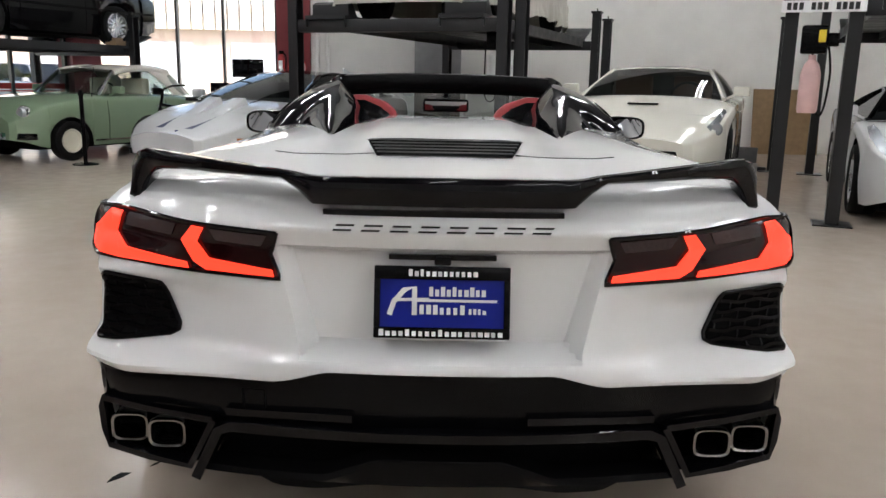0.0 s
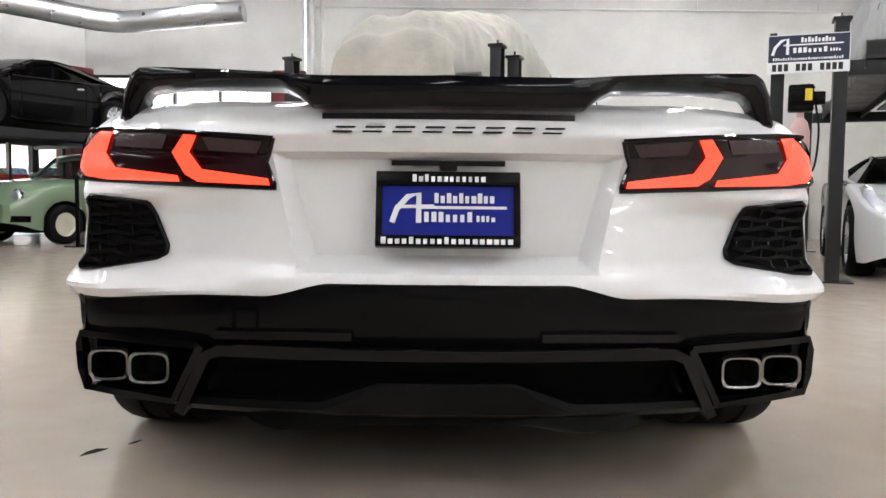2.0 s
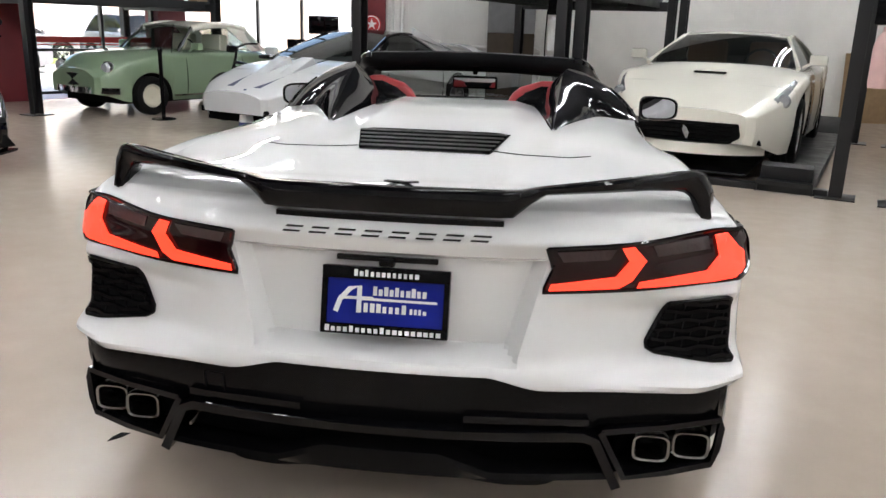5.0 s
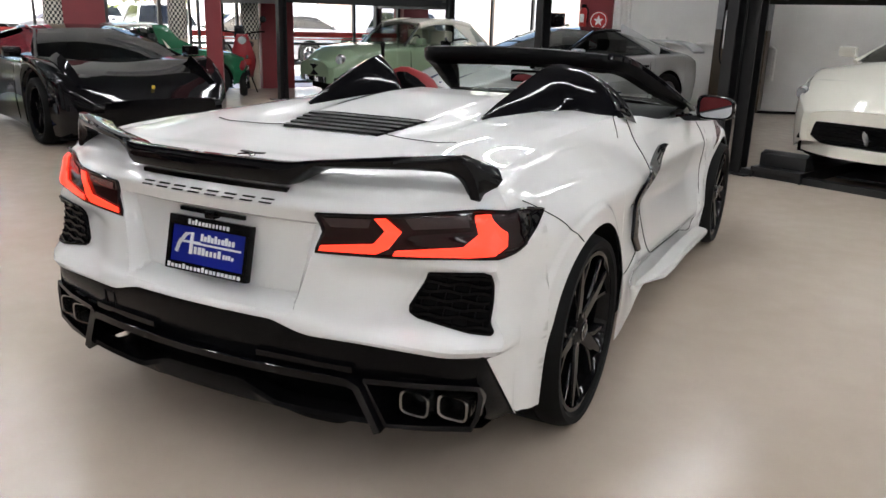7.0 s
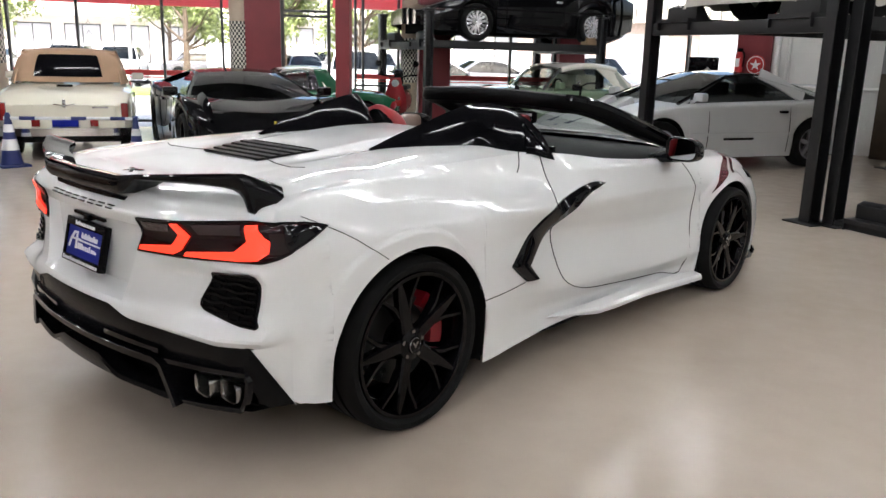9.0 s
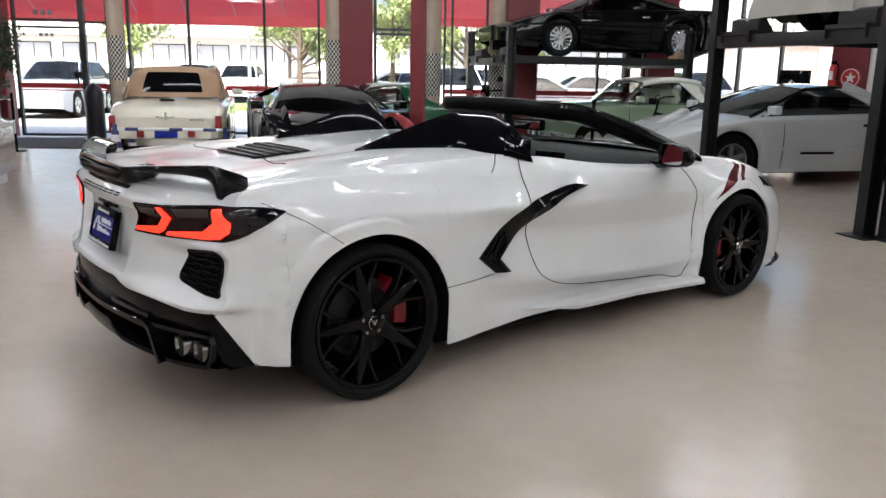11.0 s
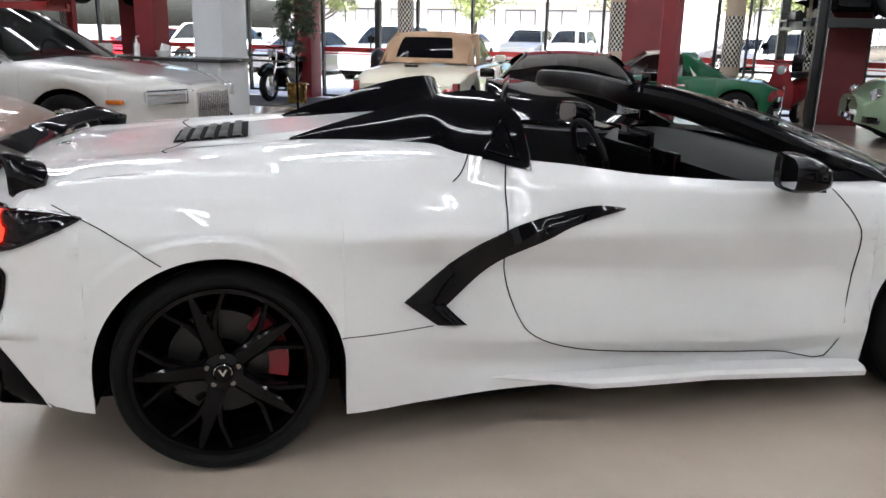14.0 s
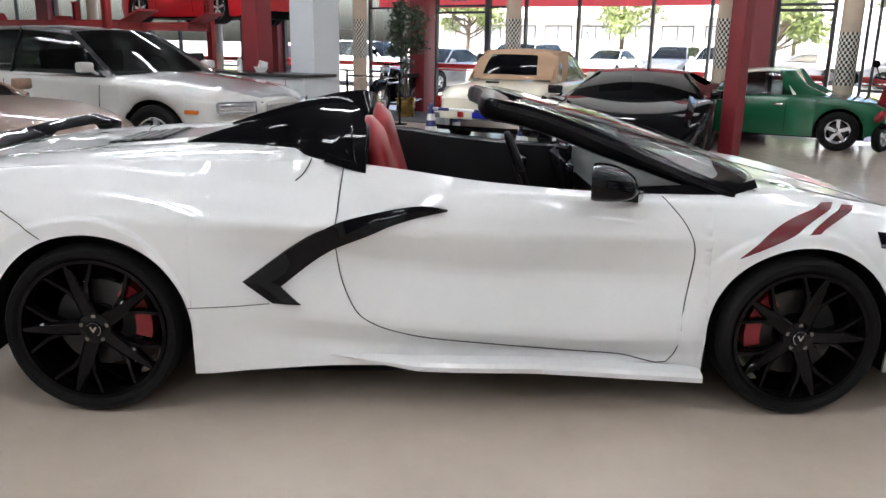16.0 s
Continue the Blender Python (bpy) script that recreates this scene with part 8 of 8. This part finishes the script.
post = thing("stanchion", Matrix.Translation((-4.80, 10.55, 0)), "slim black stanchion post on a round base", "stanchion")
part("base", lathe([(0, 0.035), (0.05, 0.03), (0.16, 0.012), (0.165, 0.0), (0, 0.0)], 28, "z"), M_SATIN, post)
part("post", tube([(0, 0, 0.02), (0, 0, 0.92)], 0.028, 12), M_SATIN, post)
part("cap", lathe([(0, 0.98), (0.03, 0.975), (0.038, 0.95), (0.038, 0.91), (0, 0.91)], 16, "z"), M_SATIN, post)

ch = thing("padded_stand", Matrix.Translation((-11.9, 5.0, 0)), "black padded upright stand with a rounded top", "stand")
rows3 = []
for k in range(14):
    t = k / 13
    z = 0.03 + 1.02 * t
    r = 0.25 * (1 if t < 0.75 else math.sqrt(max(0.0, 1 - ((t - 0.75) / 0.25) ** 2)) * 0.98 + 0.02)
    rows3.append([(r * math.cos(a), 0.16 / 0.25 * r * math.sin(a), z) for a in np.linspace(0, 2 * math.pi, 25)[:-1]])
part("pad", grid(rows3, closed=True, caps=True), M_CHAIR, ch)
part("base", lathe([(0, 0.035), (0.22, 0.03), (0.24, 0.0), (0, 0)], 24, "z"), M_SATIN, ch)

# counter by the pillar
CM = Matrix.Translation((-7.16, 2.02, 0)) @ Matrix.Rotation(radians(56.3), 4, "Z")
ct = thing("counter", CM, "light grey service counter with a dark top", "counter")
part("carcass", box((-1.55, -0.42, 0.0), (0.62, 0.12, 0.97), bevel=0.008), M_GREYPILLAR, ct)
part("worktop", box((-1.62, -0.48, 0.97), (0.68, 0.16, 1.01), bevel=0.008), M_COUNTER, ct, "dark counter top")
for k in range(3):
    part("panel_joint", box((-0.9 + 0.6 * k, -0.4235, 0.05), (-0.892 + 0.6 * k, -0.4205, 0.94)), M_DARK, ct, "", False)
for x, lab in ((-0.75, "white pump bottle on the counter"), (-0.35, "white paper bowl on the counter")):
    ob = thing("bottle" if x < -0.5 else "bowl", CM @ Matrix.Translation((x, -0.2, 1.01)), lab, "bottle" if x < -0.5 else "bowl")
    if x < -0.5:
        part("bottle_body", lathe([(0, 0), (0.035, 0), (0.037, 0.14), (0.015, 0.17), (0.012, 0.2), (0, 0.2)], 20, "z"), M_WHITEPLASTIC, ob)
        part("pump", tube([(0, 0, 0.2), (0, 0, 0.23), (0.04, 0, 0.235)], 0.007, 6), M_WHITEPLASTIC, ob)
    else:
        part("bowl_body", lathe([(0, 0), (0.06, 0), (0.10, 0.07), (0.095, 0.07), (0.055, 0.01), (0, 0.01)], 24, "z"), M_WHITEPLASTIC, ob)
        for k in range(3):
            part("paper", box((-0.06, -0.001, 0.02), (0.06, 0.001, 0.15), m=Matrix.Rotation(0.9 * k, 4, "Z") @ Matrix.Rotation(0.3, 4, "Y")), M_SIGNWHITE, ob, "", False)


def office_chair(m):
    ob = thing("office_chair", m, "black padded office chair", "chair", "office chairs")
    part("seat", box((-0.26, -0.25, 0.45), (0.26, 0.26, 0.55), bevel=0.04), M_CHAIR, ob)
    rows3 = [[(0.27 * (1 - 0.25 * (k / 9) ** 4) * a, -0.25 - 0.08 * k / 9 + 0.04 * b, 0.58 + 0.62 * k / 9) for a, b in ((-1, 0), (-0.8, 1), (0, 0.6), (0.8, 1), (1, 0), (0.8, -1), (0, -1.2), (-0.8, -1))] for k in range(10)]
    part("backrest", grid(rows3, closed=True, caps=True), M_CHAIR, ob)
    part("column", tube([(0, 0, 0.08), (0, 0, 0.46)], 0.03, 10), M_SATIN, ob)
    for k in range(5):
        a = 2 * math.pi * k / 5
        part("leg", tube([(0, 0, 0.10), (0.28 * math.cos(a), 0.28 * math.sin(a), 0.05), (0.28 * math.cos(a), 0.28 * math.sin(a), 0.0)], 0.018, 8), M_SATIN, ob)
    return ob


oc = office_chair(Matrix.Translation((-9.1, 0.78, 0)) @ Matrix.Rotation(radians(200), 4, "Z"))
copy_thing(oc, Matrix.Translation((-10.4, -0.4, 0)) @ Matrix.Rotation(radians(150), 4, "Z"))
dk = thing("desk", Matrix.Translation((-10.2, 0.6, 0)) @ Matrix.Rotation(radians(56), 4, "Z"), "dark reception desk with a plain front panel", "desk")
part("desk_top", box((-0.9, -0.4, 0.72), (0.9, 0.4, 0.76), bevel=0.006), M_COUNTER, dk)
for x in (-0.85, 0.82):
    part("desk_side", box((x, -0.38, 0), (x + 0.03, 0.38, 0.72)), M_SATIN, dk, "", False)
part("modesty_panel", box((-0.82, -0.3, 0.2), (0.82, -0.28, 0.72)), M_SATIN, dk, "", False)
setting("column_21", box((-0.15, -0.15, 0), (0.15, 0.15, CEIL_Z), bevel=0.012, m=Matrix.Translation((-8.0, 1.42, 0)) @ Matrix.Rotation(radians(56), 4, "Z")), M_REDCOL, "dark red square steel column", "column")


# ---- two-wheelers ----
def motorbike(m, label, paint_m, scooter=False):
    ob = thing("scooter" if scooter else "motorcycle", m, label, "scooter" if scooter else "motorcycle")
    r = 0.25 if scooter else 0.31
    for y in (-0.62, 0.66):
        wh = part("wheel", lathe([(r * 0.66, -0.05), (r * 0.9, -0.055), (r, 0), (r * 0.9, 0.055), (r * 0.66, 0.05)], 32, "x", m=Matrix.Translation((0, y, r))), M_TYRE, ob)
        part("rim", lathe([(r * 0.66, -0.04), (r * 0.6, -0.03), (r * 0.2, -0.045), (0, -0.05)], 28, "x", m=Matrix.Translation((0, y, r))), M_ALLOY, wh)
        part("rim", lathe([(r * 0.66, 0.04), (r * 0.6, 0.03), (r * 0.2, 0.045), (0, 0.05)], 28, "x", m=Matrix.Translation((0, y, r))), M_ALLOY, wh)
    for s in (1, -1):
        part("fork", tube([(s * 0.07, 0.66, r), (s * 0.07, 0.50, 0.72), (s * 0.06, 0.42, 0.98)], 0.02, 8), M_CHROME, ob)
        part("mirror", lathe([(0, 0.012), (0.05, 0.008), (0.055, -0.01), (0, -0.012)], 16, "y", m=Matrix.Translation((s * 0.34, 0.36, 1.24))), M_SATIN, ob)
        part("mirror_stem", tube([(s * 0.24, 0.38, 1.02), (s * 0.33, 0.37, 1.22)], 0.007, 6), M_SATIN, ob)
    part("handlebar", tube(spline([(-0.36, 0.28, 1.04), (-0.2, 0.38, 1.03), (0, 0.42, 0.99), (0.2, 0.38, 1.03), (0.36, 0.28, 1.04)], 16), 0.014, 8), M_SATIN, ob)
    part("headlamp", lathe([(0, 0.10), (0.06, 0.09), (0.085, 0.03), (0.07, -0.05), (0, -0.08)], 20, "y", m=Matrix.Translation((0, 0.50, 0.90))), M_HEADLAMP, ob)
    if scooter:
        rows3 = [[(w * a, y + 0.05 * (1 - a * a), z) for a in np.linspace(-1, 1, 9)] for w, y, z in ((0.09, 0.50, 1.00), (0.13, 0.53, 0.86), (0.19, 0.50, 0.68), (0.20, 0.45, 0.48), (0.16, 0.38, 0.34), (0.15, 0.25, 0.28), (0.15, -0.05, 0.28))]
        part("leg_shield", grid(rows3), paint_m, ob)
        rows3 = [[(w * math.cos(a), y, z + h * math.sin(a)) for a in np.linspace(0, 2 * math.pi, 17)[:-1]] for y, w, z, h in ((-0.05, 0.14, 0.48, 0.18), (-0.3, 0.19, 0.52, 0.20), (-0.6, 0.18, 0.58, 0.18), (-0.85, 0.10, 0.66, 0.10), (-0.95, 0.03, 0.70, 0.03))]
        part("tail_body", grid(rows3, closed=True, caps=True), paint_m, ob)
        part("front_fender", tube(spline([(0, 0.92, 0.46), (0, 0.78, 0.55), (0, 0.6, 0.54), (0, 0.44, 0.42)], 10), [0.03, 0.05, 0.07, 0.075, 0.08, 0.08, 0.075, 0.07, 0.05, 0.03], 10), paint_m, ob)
        part("top_case", box((-0.2, -1.02, 0.82), (0.2, -0.68, 1.12), bevel=0.05), M_SATIN, ob)
    else:
        part("tank", grid([[(w * math.cos(a), y, 0.78 + h * math.sin(a)) for a in np.linspace(0, 2 * math.pi, 17)[:-1]] for y, w, h in ((-0.12, 0.08, 0.08), (0.05, 0.14, 0.13), (0.28, 0.15, 0.14), (0.40, 0.08, 0.09))], closed=True, caps=True), paint_m, ob)
        part("engine", box((-0.17, -0.2, 0.25), (0.17, 0.3, 0.62), bevel=0.05), M_SATIN, ob)
        for s in (1, -1):
            part("exhaust", tube(spline([(s * 0.16, 0.28, 0.45), (s * 0.2, 0.1, 0.25), (s * 0.2, -0.8, 0.28)], 12), 0.035, 10), M_CHROME, ob)
        part("fender", tube(spline([(0, 0.98, 0.52), (0, 0.8, 0.66), (0, 0.55, 0.65), (0, 0.4, 0.55)], 10), 0.06, 8), paint_m, ob)
        part("fender", tube(spline([(0, -0.95, 0.5), (0, -0.8, 0.64), (0, -0.5, 0.64)], 10), 0.07, 8), paint_m, ob)
    part("saddle", box((-0.15, -0.62, 0.76 if scooter else 0.72), (0.15, -0.02, 0.85 if scooter else 0.81), bevel=0.04), M_BLACKLEATHER, ob)
    part("kick_stand", tube([(-0.1, 0.0, 0.3), (-0.2, -0.05, 0.0)], 0.012, 6), M_SATIN, ob)
    return ob


motorbike(heading((-7.85, 10.95), (0.62, -0.78)), "red scooter with a black top case on the showroom floor", M_SCOOTER, True)
motorbike(heading((-12.93, 3.30), (0.86, -0.51)), "black motorcycle parked by the windows", M_BLACKPAINT)


def bicycle(m):
    ob = thing("bicycle", m, "black electric bicycle standing between two parked cars", "bicycle")
    for y in (-0.52, 0.52):
        wh = part("wheel", lathe([(0.29, -0.02), (0.32, -0.024), (0.335, 0), (0.32, 0.024), (0.29, 0.02)], 36, "x", m=Matrix.Translation((0, y, 0.335))), M_TYRE, ob)
        spokes = bmesh.new()
        for k in range(14):
            a = 2 * math.pi * k / 14
            tube([(0, y, 0.335), (0, y + 0.29 * math.cos(a), 0.335 + 0.29 * math.sin(a))], 0.0025, 4, spokes)
        part("spokes", spokes, M_STEEL, wh)
    bars = bmesh.new()
    for a, b in (((0, -0.52, 0.335), (0, -0.10, 0.30)), ((0, -0.10, 0.30), (0, -0.22, 0.78)), ((0, -0.52, 0.335), (0, -0.20, 0.72)), ((0, -0.20, 0.70), (0, 0.34, 0.80)), ((0, -0.10, 0.30), (0, 0.36, 0.74)), ((0, 0.52, 0.335), (0, 0.34, 0.86)), ((0, 0.34, 0.86), (0, 0.32, 1.00))):
        tube([a, b], 0.02, 8, bars)
    part("frame", bars, M_SATIN, ob)
    part("handlebar", tube(spline([(-0.32, 0.20, 1.06), (-0.18, 0.30, 1.05), (0, 0.33, 1.00), (0.18, 0.30, 1.05), (0.32, 0.20, 1.06)], 16), 0.013, 8), M_SATIN, ob)
    part("saddle", box((-0.08, -0.36, 0.84), (0.08, -0.10, 0.90), bevel=0.03), M_BLACKLEATHER, ob)
    part("seat_post", tube([(0, -0.22, 0.76), (0, -0.23, 0.86)], 0.014, 8), M_STEEL, ob)
    part("headlamp", box((-0.06, 0.36, 0.93), (0.06, 0.46, 1.03), bevel=0.03), M_SATIN, ob)
    return ob


bicycle(heading((-3.66, 11.15), (-0.55, -0.835)))
board = thing("plywood_board", Matrix.Translation((6.1, 14.30, 0)) @ Matrix.Rotation(radians(-6), 4, "X"), "worn plywood board leaning on the wall", "board")
part("sheet", box((-0.6, -0.009, 0.0), (0.6, 0.009, 1.15), bevel=0.003), M_CARD, board)
rail = thing("rope_stand", Matrix.Translation((-10.9, 2.9, 0)), "slim rail on black posts before the motorcycle", "barrier")
part("rail", tube([(-0.35, -0.5, 0.82), (0.35, 0.5, 0.82)], 0.018, 8), M_STEEL, rail)
for x, y in ((-0.35, -0.5), (0.35, 0.5)):
    part("post", tube([(x, y, 0.0), (x, y, 0.92)], 0.022, 8), M_SATIN, rail)
    part("foot", lathe([(0, 0.02), (0.13, 0.015), (0.14, 0), (0, 0)], 20, "z", m=Matrix.Translation((x, y, 0))), M_SATIN, rail)

# black bag and hoses at the foot of the back wall
bag = thing("bag", Matrix.Translation((1.1, 13.9, 0)), "black bag lying at the foot of the wall", "bag")
own = lathe([(0, 0), (0.22, 0.01), (0.28, 0.15), (0.24, 0.35), (0.12, 0.46), (0, 0.47)], 16, "z")
for v in own.verts:
    v.co += Vector((noise.noise(v.co * 5) * 0.05, noise.noise(v.co * 5 + Vector((3, 0, 0))) * 0.05, 0))
part("bag_body", own, M_SATIN, bag)
hs = thing("hose", Matrix.Identity(4), "black hose lying along the wall", "hose")
part("hose_run", tube(spline([(-0.2, 14.2, 0.02), (0.3, 14.0, 0.02), (0.9, 14.25, 0.02), (1.6, 14.05, 0.02), (2.4, 14.2, 0.02)], 40), 0.022, 8), M_TYRE, hs)

# floor marks
for pts in ([(-0.986, 2.143), (-0.984, 2.176), (-0.969, 2.207), (-0.937, 2.208), (-0.953, 2.177), (-0.970, 2.160)], [(-0.896, 2.248), (-0.888, 2.272), (-0.871, 2.290), (-0.879, 2.264)]):
    own = prism(pts, 0.0003, 0.0016, "z")
    tagged(part("floor_mark", own, M_DARK, None, "", False), "dark chip in the floor coating", "floor mark", kind="structure")
for pts in ([(4.30, 5.45), (4.42, 5.30), (4.52, 5.12)], [(-1.9, 1.35), (-1.5, 1.50), (-1.0, 1.62)], [(2.35, 3.05), (2.42, 2.85), (2.40, 2.60)]):
    own = strip([Vector((p.x + 0.003 * math.sin(60 * p.y), p.y, 0.0008)) for p in spline([(a, b, 0) for a, b in pts], 14)], 0.003, 0.001)
    tagged(part("floor_crack", own, M_CRACK, None, "", False), "fine worn line in the floor coating", "floor mark", kind="structure")


# ---- outside ----
def tree(x, y, h, seed):
    rnd = random.Random(seed)
    ob = thing("tree", Matrix.Translation((x, y, -0.12)), "leafy green tree in the car park", "tree", "car park trees")
    bm = tube([(0, 0, 0), (0.05, 0, h * 0.25), (0.0, 0.05, h * 0.5), (0.05, 0, h * 0.75)], [0.16, 0.12, 0.09, 0.04], 8)
    cs = []
    for k in range(14):
        a, z0 = rnd.uniform(0, 6.28), h * rnd.uniform(0.28, 0.6)
        r = h * rnd.uniform(0.18, 0.36)
        e = (r * math.cos(a), r * math.sin(a), z0 + h * rnd.uniform(0.12, 0.35))
        tube(spline([(0, 0, z0), (e[0] * 0.5, e[1] * 0.5, z0 + (e[2] - z0) * 0.4), e], 6), [0.06, 0.05, 0.04, 0.03, 0.02, 0.012], 5, bm)
        cs += [(e, h * rnd.uniform(0.08, 0.15)), ((e[0] * 0.6, e[1] * 0.6, e[2] * 0.98), h * 0.09)]
    part("trunk", bm, M_BARK, ob)
    leaf_mesh(cs, 4200, 0.20, seed, M_TREELEAF, "crown", ob)


def outside(s, d):
    """A plan place s along the shop front and d metres outside it."""
    p = S0 + SX * s + SY * d
    return p.x, p.y


for s, d, h, k in ((3.2, 16, 5.2, 11), (6.9, 20, 5.5, 12), (9.8, 17, 5.0, 13), (12.5, 19, 5.6, 14), (-6, 26, 6, 15), (-14, 24, 5.5, 16), (1.0, 34, 6.5, 17)):
    tree(*outside(s, d), h, k)

simple = dict(plan=[(-2.15, 0.74), (-1.7, 0.88), (0, 0.90), (1.6, 0.88), (2.15, 0.70)], top=[(-2.15, 0.85), (-1.6, 1.0), (0.6, 0.98), (1.4, 0.94), (2.15, 0.72)], belt=[(-2.15, 0.8), (-1.4, 0.95), (0.8, 0.92), (1.5, 0.86), (2.15, 0.66)], axles=(-1.3, 1.35), wheel_r=0.33, rim_r=0.2, wheel_w=0.2)
suv = dict(plan=[(-2.2, 0.84), (-1.8, 0.92), (0, 0.93), (1.7, 0.92), (2.2, 0.78)], top=[(-2.2, 1.0), (-1.6, 1.1), (0.6, 1.1), (1.4, 1.06), (2.2, 0.86)], belt=[(-2.2, 0.95), (-1.4, 1.06), (0.8, 1.04), (1.5, 1.0), (2.2, 0.8)], axles=(-1.35, 1.4), wheel_r=0.37, rim_r=0.23, wheel_w=0.23)
lot = [(0.2, 21.0, 1, M_WHITE, 0), (3.4, 27.0, 0, M_SILVER, 1), (7.6, 24.0, 0, M_SILVER, 1), (8.6, 9.2, 1, M_WHITE, 0), (11.2, 9.0, 0, M_SILVER, 1), (-3.2, 9.2, 1, M_GREYCAR, 0), (-6.2, 9.0, 0, M_SILVER, 0), (-9.4, 9.4, 1, M_WHITE, 1), (-12.6, 9.0, 0, M_RED, 0), (2.4, 32, 0, M_GREYCAR, 0), (9.6, 31, 1, M_WHITE, 0), (8.0, 23, 0, M_SILVER, 0), (-2.0, 22, 1, M_SILVER, 0), (-5.4, 23, 0, M_WHITE, 0), (11.2, 22, 1, M_GREYCAR, 0), (14.5, 14.0, 0, M_SILVER, 1), (16.8, 10.0, 1, M_SILVER, 0)]
for s, d, kind, pm, turn in lot:
    base = dict(suv if kind else simple)
    base["paint"] = pm
    base["glass"] = dict(line=((0.95, 1.06), (0.3, 1.58), (-1.5, 1.60), (-1.95, 1.08)), base=0.80, roof=0.62, mat=M_TINTDARK) if kind else dict(line=((0.95, 0.95), (0.15, 1.38), (-0.9, 1.39), (-1.55, 1.0)), base=0.78, roof=0.58, mat=M_TINTDARK)
    hx = (-SY.x, -SY.y) if turn == 0 else (SX.x, SX.y)
    o, _, _sp = car("parked_car", heading(outside(s, d), hx, -0.12), "%s parked outside in the car park" % ("tall estate car" if kind else "saloon car"), base, "cars in the car park", detail=False)

# long low shops across the car park
def shop_row(name, s0, s1, d, h, wall_m, label):
    ob = thing(name, FRONT @ Matrix.Translation((s0, d, -0.12)), label, "building")
    L = s1 - s0
    part("wall", box((0, 0, 0), (L, 8, h)), wall_m, ob, "", False)
    part("roof", box((-0.4, -1.4, h * 0.72), (L + 0.4, 0.0, h * 0.80)), M_CONCRETE, ob, "canopy along the shop fronts", False)
    part("parapet", box((-0.2, -0.25, h), (L + 0.2, 8.2, h + 0.5)), M_CONCRETE, ob, "", False)
    n = int(L / 3.2)
    for k in range(n):
        x = 0.6 + k * 3.2
        w = part("window", box((x, -0.06, 0.5), (x + 2.4, 0.05, h * 0.62)), M_FRAME, ob, "", False)
        part("pane", box((x + 0.08, -0.075, 0.58), (x + 1.16, -0.062, h * 0.62 - 0.08)), M_FARGLASS, w, "", False)
        part("pane", box((x + 1.24, -0.075, 0.58), (x + 2.32, -0.062, h * 0.62 - 0.08)), M_FARGLASS, w, "", False)
    return ob


shop_row("shop_row", -30, 4, 46, 5.0, M_FARWALL, "long pale shop building across the car park")
shop_row("shop_row", 7, 40, 44, 5.2, M_FARWALL, "long pale shop building across the car park")
wr = thing("warehouse", Matrix.Translation((-9.0, 34.0, -0.12)), "pale brick building with a ribbed metal top", "building")
part("wall", box((-14, 0, 0), (14, 8, 4.2)), M_BRICK, wr, "", False)
own = bmesh.new()
for k in range(56):
    box((-14 + 0.5 * k, -0.35, 3.2), (-14 + 0.5 * k + 0.38, 0.02, 6.2), own)
part("ribbed_fascia", own, M_FARWALL, wr, "pale ribbed metal fascia", False)
for k in range(6):
    w = part("window", box((-12 + 4 * k, -0.06, 0.4), (-9.6 + 4 * k, 0.05, 2.7)), M_FARGLASS, wr, "", False)
vn = thing("box_trailer", FRONT @ Matrix.Translation((5.1, 26, -0.12)), "pale grey box trailer parked across the car park", "trailer")
part("box_body", box((-1.6, -1.1, 0.7), (1.8, 1.1, 3.3), bevel=0.05), M_GREYVAN, vn)
part("side_window", box((-0.5, -1.125, 1.6), (0.9, -1.095, 2.4)), M_FARGLASS, vn, "", False)
part("roof_unit", box((-0.3, -0.4, 3.3), (0.5, 0.4, 3.6), bevel=0.03), M_GREYPLASTIC, vn)
for x in (-1.0, 1.1):
    part("wheel", lathe([(0.2, -0.1), (0.38, -0.1), (0.4, 0), (0.38, 0.1), (0.2, 0.1)], 24, "y", m=Matrix.Translation((x, -1.0, 0.4))), M_TYRE, vn)
part("drawbar", box((1.8, -0.1, 0.55), (3.2, 0.1, 0.7)), M_SATIN, vn, "", False)
part("jack_leg", box((2.9, -0.05, 0.0), (3.0, 0.05, 0.6)), M_SATIN, vn, "", False)
own = box((-40, 12.6, -0.12), (40, 15.4, 0.03), bevel=0.03, m=FRONT)
tagged(part("lawn_strip", own, M_GRASS, None, "", False), "grass strip with a kerb in the car park", "grass", kind="structure")
own = box((-40, 0.25, -0.12), (40, 3.2, -0.02), bevel=0.01, m=FRONT)
tagged(part("pavement", own, M_CONCRETE, None, "", False), "pale concrete pavement along the shop front", "pavement", kind="structure")
pp = thing("lamp_post", Matrix.Translation((*outside(1.0, 18), -0.12)), "slim grey lamp post in the car park", "lamp post")
part("pole", tube([(0, 0, 0), (0, 0, 7)], 0.08, 8), M_GREYPLASTIC, pp)
part("lamp_head", box((-0.3, -0.15, 6.9), (0.5, 0.15, 7.05), bevel=0.02), M_GREYPLASTIC, pp)
